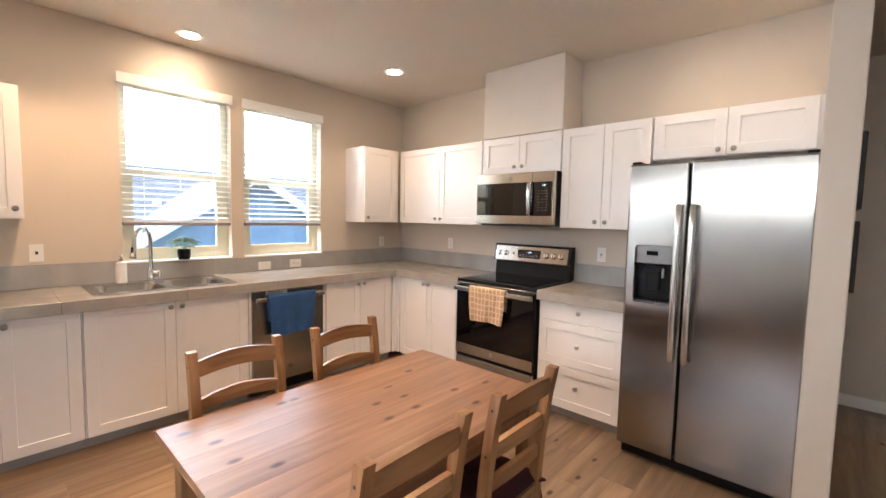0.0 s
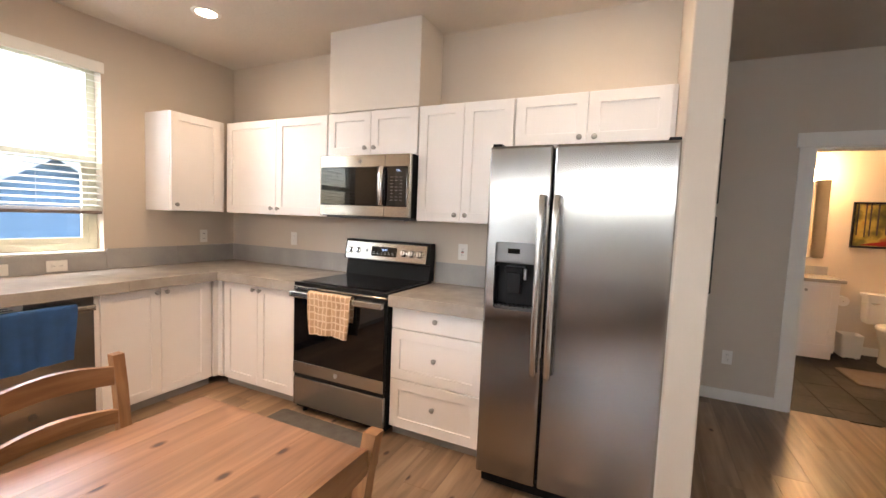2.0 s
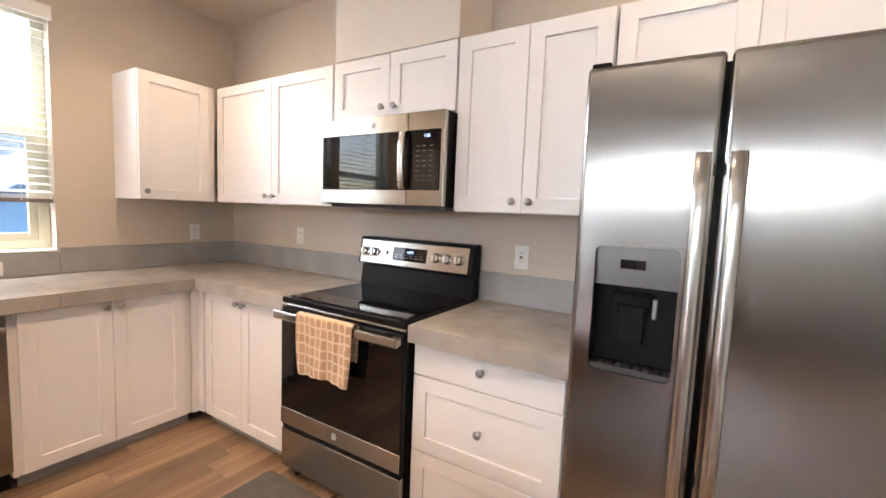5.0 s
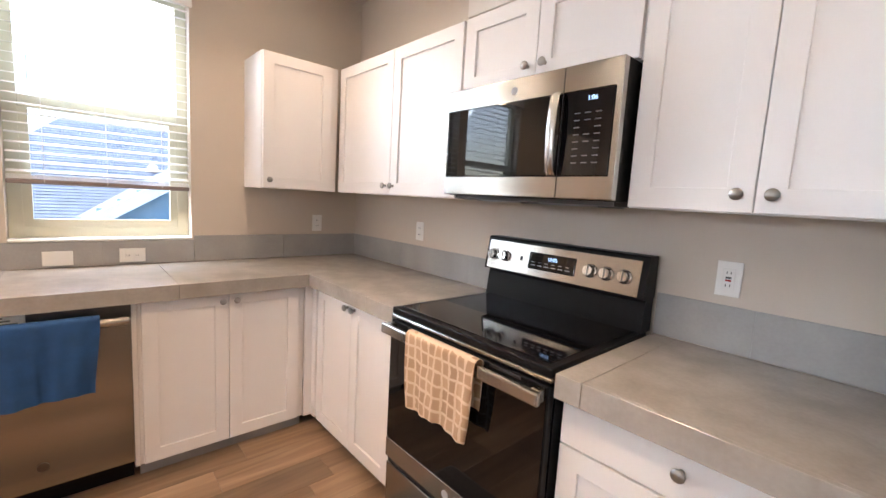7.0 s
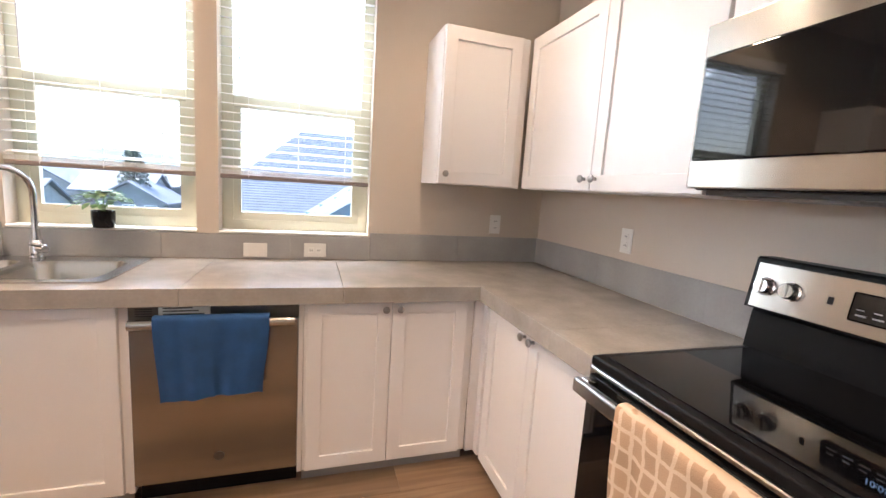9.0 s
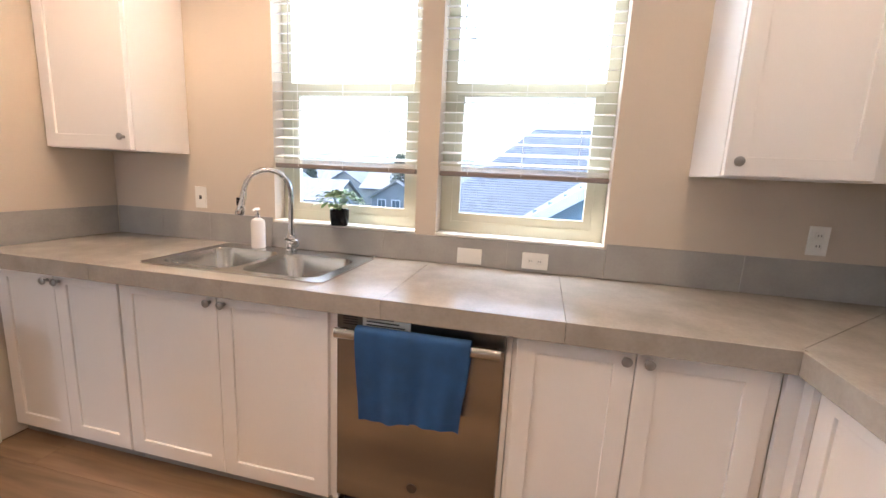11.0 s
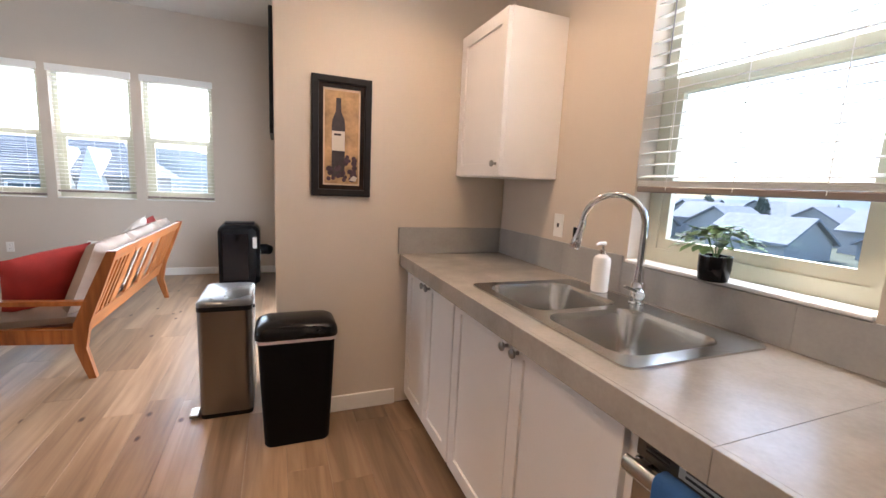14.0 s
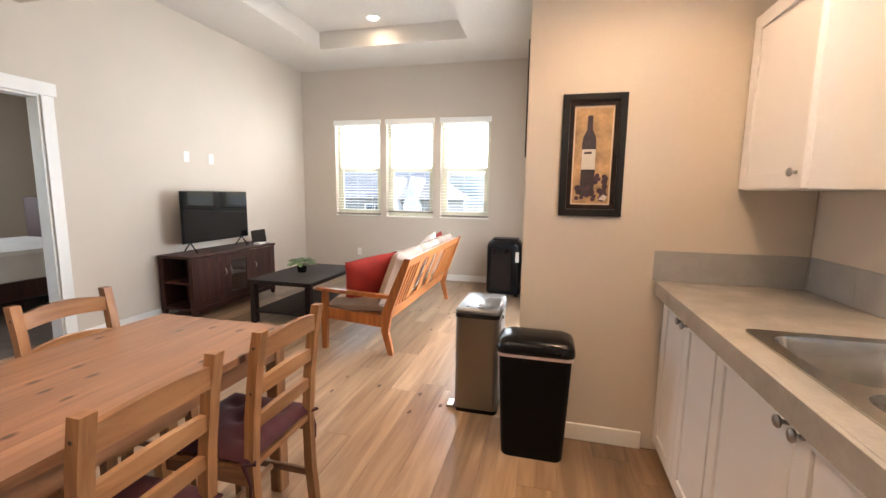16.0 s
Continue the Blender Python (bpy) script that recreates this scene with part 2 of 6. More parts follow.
def wood(name, dark, mid, light, axis="y", scale=1.0, rough=0.4, coat=0.1, knots=0.0, random_tone=0.0, shift=False, bump=0.08, spec=0.5, rare=0.45):
    """Wood with grain along an axis, knots if wanted, and a tone for each piece."""
    m, nt, b = node_material(name)
    s = {"x": (0.07, 1, 1), "y": (1, 0.07, 1), "z": (1, 1, 0.07)}[axis]
    g = noise_node(nt, 28 * scale, s, 6, shift)
    g.inputs["Distortion"].default_value = 0.6
    bands = noise_node(nt, 5 * scale, tuple(v ** 0.8 for v in s), 3, shift)
    col = ramp_node(nt, g.outputs["Fac"], [(0.28, dark), (0.5, mid), (0.72, light)]).outputs["Color"]
    bc = ramp_node(nt, bands.outputs["Fac"], [(0.35, (0.62, 0.59, 0.56)), (0.62, (1.10, 1.08, 1.06))]).outputs["Color"]
    col = mix_node(nt, col, bc, 0.8)
    if knots:
        tc = nt.nodes.new("ShaderNodeTexCoord")
        mp = nt.nodes.new("ShaderNodeMapping")
        mp.inputs["Scale"].default_value = {"x": (0.55, 1, 0), "y": (1, 0.55, 0), "z": (1, 0, 0.55)}[axis]
        nt.links.new(tc.outputs["Object"], mp.inputs["Vector"])
        if shift:
            info2 = nt.nodes.new("ShaderNodeObjectInfo")
            mul2 = nt.nodes.new("ShaderNodeMath")
            mul2.operation = "MULTIPLY"
            mul2.inputs[1].default_value = 53.0
            nt.links.new(info2.outputs["Random"], mul2.inputs[0])
            nt.links.new(mul2.outputs[0], mp.inputs["Location"])
        vo = nt.nodes.new("ShaderNodeTexVoronoi")
        vo.voronoi_dimensions = "2D"
        vo.inputs["Scale"].default_value = knots
        nt.links.new(mp.outputs["Vector"], vo.inputs["Vector"])
        kc = ramp_node(nt, vo.outputs["Distance"], [(0.055, (0.12, 0.06, 0.035)), (0.085, (0.40, 0.27, 0.20)), (0.15, (1, 1, 1))]).outputs["Color"]
        pick = nt.nodes.new("ShaderNodeSeparateColor")
        nt.links.new(vo.outputs["Color"], pick.inputs[0])
        thr = nt.nodes.new("ShaderNodeMath")
        thr.operation = "GREATER_THAN"
        thr.inputs[1].default_value = rare
        nt.links.new(pick.outputs[0], thr.inputs[0])
        col = mix_node(nt, col, kc, thr.outputs[0])
    if random_tone:
        info = nt.nodes.new("ShaderNodeObjectInfo")
        lo = 1 - random_tone
        tone = ramp_node(nt, info.outputs["Random"], [(0.0, (lo, lo, lo)), (0.5, (1, 0.98, 0.95)), (1.0, (1 + random_tone * 0.6,) * 3)]).outputs["Color"]
        col = mix_node(nt, col, tone, 1.0)
    nt.links.new(col, b.inputs["Base Color"])
    rr = nt.nodes.new("ShaderNodeMapRange")
    rr.inputs["To Min"].default_value, rr.inputs["To Max"].default_value = rough - 0.08, rough + 0.1
    nt.links.new(g.outputs["Fac"], rr.inputs["Value"])
    nt.links.new(rr.outputs[0], b.inputs["Roughness"])
    b.inputs["Coat Weight"].default_value = coat
    b.inputs["Coat Roughness"].default_value = 0.25
    b.inputs["Specular IOR Level"].default_value = spec
    add_bump(nt, b, g.outputs["Fac"], bump, 0.003)
    return m


def brushed(name, color, rough, axis="x", bump=0.03, aniso=0.6, turn=0.0):
    """Brushed metal, with fine lines along an axis and soft smears."""
    m, nt, b = node_material(name)
    s = {"x": (0.01, 1, 1), "y": (1, 0.01, 1), "z": (1, 1, 0.01)}[axis]
    g = noise_node(nt, 420, s, 2)
    smear = noise_node(nt, 2.2, (1, 1, 1), 4)
    col = ramp_node(nt, smear.outputs["Fac"], [(0.3, tuple(c * 0.97 for c in color)), (0.7, color)]).outputs["Color"]
    nt.links.new(col, b.inputs["Base Color"])
    b.inputs["Metallic"].default_value = 1.0
    add = nt.nodes.new("ShaderNodeMath")
    add.operation = "MULTIPLY_ADD"
    add.inputs[1].default_value, add.inputs[2].default_value = 0.05, rough - 0.025
    nt.links.new(smear.outputs["Fac"], add.inputs[0])
    nt.links.new(add.outputs[0], b.inputs["Roughness"])
    b.inputs["Anisotropic"].default_value = aniso
    b.inputs["Anisotropic Rotation"].default_value = turn
    add_bump(nt, b, g.outputs["Fac"], bump, 0.001)
    return m


def glow(name, color, strength):
    m, nt, b = node_material(name)
    b.inputs["Base Color"].default_value = (*color, 1)
    b.inputs["Emission Color"].default_value = (*color, 1)
    b.inputs["Emission Strength"].default_value = strength
    return m


M_WALL = plain("wall_paint", (0.58, 0.505, 0.425), 0.75, var=0.025, scale=1.2, fine=110, bump=0.12)
M_CHASE = plain("cream_chase_paint", (0.70, 0.64, 0.58), 0.6, var=0.025, scale=1.2, fine=110, bump=0.08)
M_CEIL = plain("ceiling_texture", (0.62, 0.57, 0.51), 0.85, var=0.03, scale=2, fine=38, bump=0.5, distance=0.006)
M_TRIM = plain("white_trim", (0.78, 0.76, 0.72), 0.4, var=0.02)
M_CAB = plain("white_cabinet_paint", (0.80, 0.77, 0.755), 0.38, var=0.02, scale=2.5, fine=160, bump=0.02)
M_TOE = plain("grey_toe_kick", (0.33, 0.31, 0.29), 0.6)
M_COUNTER = plain("grey_stone_tile", (0.35, 0.32, 0.29), 0.25, var=0.13, scale=7, fine=90, bump=0.02, rvar=0.005, spec=0.9)
M_SPLASH = plain("grey_splash_tile", (0.34, 0.33, 0.32), 0.42, var=0.10, scale=6, fine=90, bump=0.04)
M_GROUT = plain("light_grout", (0.42, 0.39, 0.35), 0.8)
M_STEEL = brushed("brushed_steel", (0.44, 0.42, 0.39), 0.25, "x", 0.02, 0.8, 0.25)
M_FRIDGE = brushed("fridge_steel", (0.33, 0.318, 0.305), 0.21, "z", 0.02, 0.85)
M_STEEL_V = brushed("brushed_steel_upright", (0.56, 0.55, 0.53), 0.25, "z")
M_BINSTEEL = brushed("grey_bin_steel", (0.27, 0.26, 0.25), 0.28, "z")
M_SINK = brushed("sink_steel", (0.55, 0.53, 0.50), 0.21, "y", 0.015)
M_DARKSTEEL = brushed("dark_grey_panel_steel", (0.16, 0.155, 0.15), 0.35, "x")
M_CHROME = plain("chrome", (0.72, 0.71, 0.70), 0.10, 1.0, bump=0.0, rvar=0.03)
M_NICKEL = plain("satin_nickel", (0.36, 0.345, 0.33), 0.30, 1.0, bump=0.0, rvar=0.005)
M_BLACK = plain("black_plastic", (0.006, 0.006, 0.007), 0.35, bump=0.02, spec=0.15)
M_GLOSSBLACK = plain("black_glass", (0.004, 0.004, 0.005), 0.035, bump=0.0, rvar=0.01, spec=0.45)
M_DARKGREY = plain("dark_grey_plastic", (0.05, 0.05, 0.052), 0.45)
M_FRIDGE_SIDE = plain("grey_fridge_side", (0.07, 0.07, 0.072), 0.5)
M_DIM_PRINT = plain("grey_print", (0.32, 0.32, 0.33), 0.5)
M_KEY = plain("dim_key_print", (0.11, 0.11, 0.115), 0.5)
M_WHITE_PLASTIC = plain("white_plastic", (0.78, 0.76, 0.72), 0.35, var=0.02)
M_SLOT = plain("dark_slot", (0.03, 0.03, 0.03), 0.6)
M_VINYL = plain("window_vinyl", (0.62, 0.60, 0.47), 0.4, var=0.03)
M_SLAT = plain("blind_slat", (0.82, 0.81, 0.78), 0.45, var=0.02)
# pinkish brown, with the shade on the rail darkened into the colour
M_BLINDRAIL = plain("blind_rail", (0.24, 0.19, 0.17), 0.5)
M_CORD = plain("grey_cord", (0.30, 0.30, 0.31), 0.6)
M_DISPLAY = glow("clock_digits", (0.45, 0.65, 1.0), 0.2)
M_CAN = glow("lamp_lens", (1.0, 0.78, 0.55), 14.0)
M_BULB = glow("vanity_glass", (1.0, 0.72, 0.42), 9.0)

M_GLASS, gnt, gb = node_material("window_glass")
gb.inputs["Transmission Weight"].default_value, gb.inputs["Roughness"].default_value, gb.inputs["IOR"].default_value = 1.0, 0.0, 1.45
gb.inputs["Base Color"].default_value = (0.96, 0.98, 0.97, 1)
M_MIRROR = plain("mirror", (0.9, 0.9, 0.9), 0.02, 1.0, bump=0, rvar=0.01)

M_FLOOR = wood("oak_plank", (0.19, 0.124, 0.078), (0.30, 0.203, 0.128), (0.40, 0.288, 0.192), "y", 0.7, 0.33, 0.25, knots=8.5, random_tone=0.30, shift=True, bump=0.1, rare=0.94)
M_BATHGROUT = plain("tan_grout", (0.17, 0.145, 0.12), 0.8)
M_SUBFLOOR = plain("dark_joint", (0.07, 0.045, 0.03), 0.8)
M_BATHTILE = plain("bath_floor_tile", (0.045, 0.039, 0.034), 0.6, var=0.5, scale=3, fine=25, spec=0.15)
M_PINE = wood("stained_pine", (0.165, 0.082, 0.045), (0.255, 0.136, 0.078), (0.335, 0.188, 0.113), "y", 1.0, 0.33, 0.2, knots=10.0, random_tone=0.14, shift=True, rare=0.62)
M_PINE_Z = wood("chair_pine_upright", (0.215, 0.10, 0.042), (0.30, 0.15, 0.064), (0.38, 0.205, 0.092), "z", 1.3, 0.4, 0.2)
M_PINE_X = wood("chair_pine_rail", (0.215, 0.10, 0.042), (0.30, 0.15, 0.064), (0.38, 0.205, 0.092), "x", 1.3, 0.4, 0.2)
M_TEAK_Y = wood("orange_teak_rail", (0.22, 0.07, 0.02), (0.33, 0.11, 0.028), (0.42, 0.155, 0.042), "y", 1.2, 0.35, 0.25)
M_TEAK = wood("orange_teak", (0.22, 0.07, 0.02), (0.33, 0.11, 0.028), (0.42, 0.155, 0.042), "z", 1.2, 0.35, 0.25)
M_ESPRESSO = wood("espresso_wood", (0.010, 0.006, 0.005), (0.018, 0.010, 0.008), (0.026, 0.015, 0.012), "y", 1.2, 0.55, 0.0, spec=0.2)
M_CHERRY = wood("dark_cherry_wood", (0.024, 0.008, 0.006), (0.042, 0.013, 0.009), (0.062, 0.021, 0.014), "z", 1.2, 0.5, 0.0, spec=0.3)
M_CUSHION = plain("tan_upholstery", (0.40, 0.31, 0.25), 0.9, var=0.12, scale=6, fine=300, bump=0.3)
M_REDPILLOW = plain("red_fabric", (0.33, 0.022, 0.016), 0.85, var=0.15, scale=8, fine=250, bump=0.3)
M_CREAMPILLOW = plain("cream_fabric", (0.58, 0.50, 0.43), 0.9, var=0.12, scale=9, fine=250, bump=0.3)
M_BURGUNDY = plain("burgundy_fabric", (0.05, 0.008, 0.015), 0.85, var=0.2, scale=10, fine=250, bump=0.35)
M_TOWEL = plain("blue_towel_cloth", (0.022, 0.078, 0.225), 0.95, var=0.15, scale=12, fine=400, bump=0.6, distance=0.004)
M_MAT = plain("grey_mat", (0.105, 0.10, 0.097), 0.85, var=0.15, scale=14, fine=45, bump=0.6, distance=0.006)
M_BIN = plain("black_bin_plastic", (0.004, 0.004, 0.005), 0.5, bump=0.05, spec=0.1)
M_BINLID = plain("glossy_black_lid", (0.006, 0.006, 0.007), 0.2, bump=0.02, spec=0.22)
M_BAG = plain("pale_bin_liner", (0.62, 0.50, 0.48), 0.4)
M_SOAP = plain("white_ceramic", (0.80, 0.77, 0.74), 0.22, var=0.02)
M_LEAF = plain("green_leaf", (0.13, 0.23, 0.08), 0.4, var=0.35, scale=30)
M_LEAF2 = plain("pale_green_leaf", (0.24, 0.36, 0.15), 0.4, var=0.3, scale=30)
M_SOIL = plain("potting_soil", (0.03, 0.02, 0.015), 0.95, fine=120, bump=0.6)
M_FRAME = plain("black_picture_frame", (0.012, 0.011, 0.011), 0.4, var=0.2, scale=20, spec=0.3)

# patterned oven towel: cream lines on sand
M_OVENTOWEL, tnt, tb = node_material("sand_towel_with_loops")
tbr = tnt.nodes.new("ShaderNodeTexBrick")
ttc = tnt.nodes.new("ShaderNodeTexCoord")
tmp = tnt.nodes.new("ShaderNodeMapping")
tmp.inputs["Rotation"].default_value = (radians(90), 0, 0)
tnt.links.new(ttc.outputs["Object"], tmp.inputs["Vector"])
tws = noise_node(tnt, 14, (1, 1, 1), 3)
tvm = tnt.nodes.new("ShaderNodeVectorMath")
tvm.operation = "MULTIPLY_ADD"
tvm.inputs[1].default_value = (0.03, 0.03, 0.03)
tnt.links.new(tws.outputs["Color"], tvm.inputs[0])
tnt.links.new(tmp.outputs["Vector"], tvm.inputs[2])
tnt.links.new(tvm.outputs[0], tbr.inputs["Vector"])
tbr.offset = 0.0
for key, val in (("Color1", (0.48, 0.315, 0.19, 1)), ("Color2", (0.37, 0.235, 0.14, 1)), ("Mortar", (0.63, 0.475, 0.33, 1)), ("Scale", 1.0), ("Mortar Size", 0.0055), ("Mortar Smooth", 0.3), ("Brick Width", 0.036), ("Row Height", 0.046)):
    tbr.inputs[key].default_value = val
tnt.links.new(tbr.outputs["Color"], tb.inputs["Base Color"])
tb.inputs["Roughness"].default_value = 0.95
add_bump(tnt, tb, noise_node(tnt, 350, (1, 1, 1), 2).outputs["Fac"], 0.5, 0.003)

# ---- the large structure ----
H_K, H_L = 2.715, 3.21          # ceiling heights of kitchen and living room
SILL, HEAD = 1.045, 2.395      # kitchen windows
KWIN = [(-2.705, -1.945), (-1.845, -1.087)]
LWIN = [(2.055, 2.80), (2.905, 3.672), (3.767, 4.54)]
LSILL, LHEAD = 0.955, 2.43
R90 = Matrix.Rotation(radians(90), 4, "Z")


def struct(name, bm, material, label, category):
    return tagged(part(name, bm, material), label, category, kind="structure")


# the window wall runs along y, so it is built along x and turned
bm = wall_with_holes(-3.89, 0.15, 0, 3.6, 0.0, 0.16, [(a, b, SILL, HEAD) for a, b in KWIN])
struct("wall_west", turn_mesh(bm, R90), M_WALL, "greige painted wall with two kitchen windows", "wall")
struct("wall_north", box(0, 0.0, 0, 3.72, 0.15, 3.6), M_WALL, "greige painted kitchen wall behind the range", "wall")
struct("wall_fridge_side", box(3.72, -0.90, 0, 3.845, 1.35, 2.75, 0.006, 2), M_WALL, "greige wall stub beside the refrigerator", "wall")
struct("wall_living_end", box(0.0, -3.89, 0, 1.315, -3.73, 3.6, 0.006, 2), M_WALL, "greige wall between kitchen and living room", "wall")
bm = wall_with_holes(-7.79, -3.888, 0, 3.6, -1.315, -1.155, [(-6.35, -4.55, -1, 2.06)])
struct("wall_living_side", turn_mesh(bm, R90), M_WALL, "greige living room side wall with a glazed door", "wall")
struct("wall_south", wall_with_holes(1.315, 5.30, 0, 3.6, -7.79, -7.63, [(a, b, LSILL, LHEAD) for a, b in LWIN]), M_WALL, "greige living room wall with three windows", "wall")
bm = wall_with_holes(-7.63, -0.80, 0, 3.6, -5.24, -5.12, [(-3.98, -3.16, -1, 2.06)])
struct("wall_east", turn_mesh(bm, R90), M_WALL, "pale wall behind the television, with a doorway", "wall")
struct("wall_hall_end", wall_with_holes(3.845, 7.0, 0, 2.9, 1.22, 1.34, [(4.71, 5.52, -1, 2.03)]), M_WALL, "greige hallway wall with the bathroom doorway", "wall")
struct("wall_hall_east", box(5.24, -0.80, 0, 6.6, -0.68, 2.9), M_WALL, "greige hallway return wall", "wall")
struct("wall_hall_side", box(6.5, -0.68, 0, 6.62, 1.22, 2.9), M_WALL, "greige hallway side wall", "wall")
struct("wall_bath_back", box(4.3, 3.62, 0, 7.2, 3.74, 2.9), M_WALL, "cream bathroom wall behind the toilet", "wall")
struct("wall_bath_side", box(4.3, 1.34, 0, 4.42, 3.62, 2.9), M_WALL, "cream bathroom side wall", "wall")
struct("wall_bath_far_side", box(7.08, 1.34, 0, 7.2, 3.62, 2.9), M_WALL, "cream bathroom far wall", "wall")
struct("wall_bath_partition", box(5.70, 1.34, 0, 5.82, 2.25, 2.7, 0.006, 2), M_WALL, "greige bathroom partition with rounded corner", "wall")
struct("wall_bedroom_back", box(5.24, -6.6, 0, 9.2, -6.48, 2.9), M_WALL, "greige bedroom wall", "wall")
# the opening is out of view, added only to let light into the bedroom
bm = wall_with_holes(-6.48, -0.8, 0, 2.9, -9.2, -9.08, [(-4.6, -2.6, 0.9, 2.3)])
struct("wall_bedroom_end", turn_mesh(bm, R90), M_WALL, "greige bedroom end wall with an added unseen opening", "wall")

# ceilings
struct("ceiling_kitchen", box(0, -3.80, H_K, 9.2, 3.74, H_K + 0.12), M_CEIL, "white textured kitchen ceiling", "ceiling")
struct("ceiling_bedroom", box(5.24, -6.6, H_K, 9.2, -3.80, H_K + 0.12), M_CEIL, "white textured bedroom ceiling", "ceiling")
struct("ceiling_header", box(1.315, -3.92, H_K - 0.003, 5.12, -3.803, H_L + 0.1), M_WALL, "painted drop between the two ceilings", "ceiling")
TRAY = (2.24, 4.25, -6.73, -4.55)
bm = plate([(1.30, -7.63), (5.13, -7.63), (5.13, -3.85), (1.30, -3.85)], [[(TRAY[0], TRAY[2]), (TRAY[0], TRAY[3]), (TRAY[1], TRAY[3]), (TRAY[1], TRAY[2])]], H_L, H_L + 0.22)
struct("ceiling_living", bm, M_CEIL, "white textured living room ceiling round a recess", "ceiling")
struct("ceiling_tray", box(TRAY[0] - 0.1, TRAY[2] - 0.1, H_L + 0.223, TRAY[1] + 0.1, TRAY[3] + 0.1, H_L + 0.3), M_CEIL, "recessed tray of the living room ceiling", "ceiling")

# floors
floor = struct("floor", box(0, -7.63, -0.12, 6.6, 1.28, -0.010), M_SUBFLOOR, "oak-look plank floor with dark joints", "floor")
bath_floor = struct("floor_bathroom", box(4.3, 1.283, -0.12, 7.2, 3.62, -0.010), M_BATHGROUT, "brown rectangular bathroom floor tiles", "floor")
M_CARPET = plain("brown_carpet", (0.17, 0.13, 0.105), 0.95, var=0.15, scale=8, fine=250, bump=0.6)
struct("floor_bedroom", box(5.245, -6.48, -0.12, 9.08, -0.8, -0.002), M_CARPET, "brown bedroom carpet", "floor")


def baseboard(x0, y0, x1, y1, label="white painted baseboard along the wall"):
    return struct("baseboard", box(x0, y0, 0, x1, y1, 0.095, 0.004), M_TRIM, label, "baseboard")


baseboard(0.66, -3.73, 1.300, -3.716)
baseboard(1.315, -7.60, 1.329, -6.44)
baseboard(1.315, -4.46, 1.329, -3.75)
baseboard(1.33, -7.63, 5.10, -7.616)
baseboard(5.106, -7.61, 5.12, -4.06)
baseboard(5.106, -3.08, 5.12, -0.82)
baseboard(3.85, 1.206, 4.62, 1.22)
baseboard(5.61, 1.206, 6.49, 1.22)
baseboard(5.686, 1.36, 5.70, 2.252)
baseboard(5.60, 3.606, 7.07, 3.62)
baseboard(3.73, -0.914, 3.835, -0.90)

# door casings: two legs, a head board proud of them, and jamb liners
def casing(name, w, h, m, label):
    r = root(name, m, label, "door frame", kind="structure")
    t = 0.09
    part("casing_leg", box(-t, -0.018, 0, 0, 0, h, 0.003), M_TRIM, r)
    part("casing_leg", box(w, -0.018, 0, w + t, 0, h, 0.003), M_TRIM, r)
    part("casing_head", box(-t - 0.02, -0.026, h, w + t + 0.02, 0, h + 0.105, 0.003), M_TRIM, r)
    part("jamb", box(0.001, 0.001, 0, 0.016, 0.119, h - 0.001), M_TRIM, r)
    part("jamb", box(w - 0.016, 0.001, 0, w - 0.001, 0.119, h - 0.001), M_TRIM, r)
    part("jamb_head", box(0.017, 0.001, h - 0.017, w - 0.017, 0.119, h - 0.001), M_TRIM, r)


casing("door_1", 0.81, 2.03, pose(4.71, 1.22, 0), "white casing of the open bathroom doorway")
casing("door_2", 0.82, 2.06, pose(5.12, -3.16, 0, 0, 0, -90), "white casing of the open bedroom doorway")


# glazed sliding door on the living room's outer side
gd = root("door_3", pose(1.315, -6.35, 0, 0, 0, 90), "white-framed sliding glass door in the living room", "glass door", kind="structure")
for gx0, gx1, gy in ((0.03, 0.93, 0.06), (0.87, 1.77, 0.10)):
    fr = part("door_frame", turn_mesh(plate([(gx0, 0.03), (gx1, 0.03), (gx1, 2.03), (gx0, 2.03)], [[(gx0 + 0.07, 0.11), (gx1 - 0.07, 0.11), (gx1 - 0.07, 1.95), (gx0 + 0.07, 1.95)]], -gy - 0.035, -gy), Matrix.Rotation(radians(90), 4, "X")), M_TRIM, gd)
    g = part("pane", box(gx0 + 0.066, gy + 0.014, 0.106, gx1 - 0.066, gy + 0.020, 1.954), M_GLASS, fr)
    g.visible_shadow = False
part("jamb", box(0.001, 0.02, 0.0, 0.029, 0.158, 2.058), M_TRIM, gd)
part("jamb", box(1.771, 0.02, 0.0, 1.799, 0.158, 2.058), M_TRIM, gd)
part("jamb_head", box(0.03, 0.02, 2.031, 1.77, 0.158, 2.058), M_TRIM, gd)
part("threshold", box(0.03, 0.02, 0.0, 1.77, 0.158, 0.029), M_TRIM, gd)

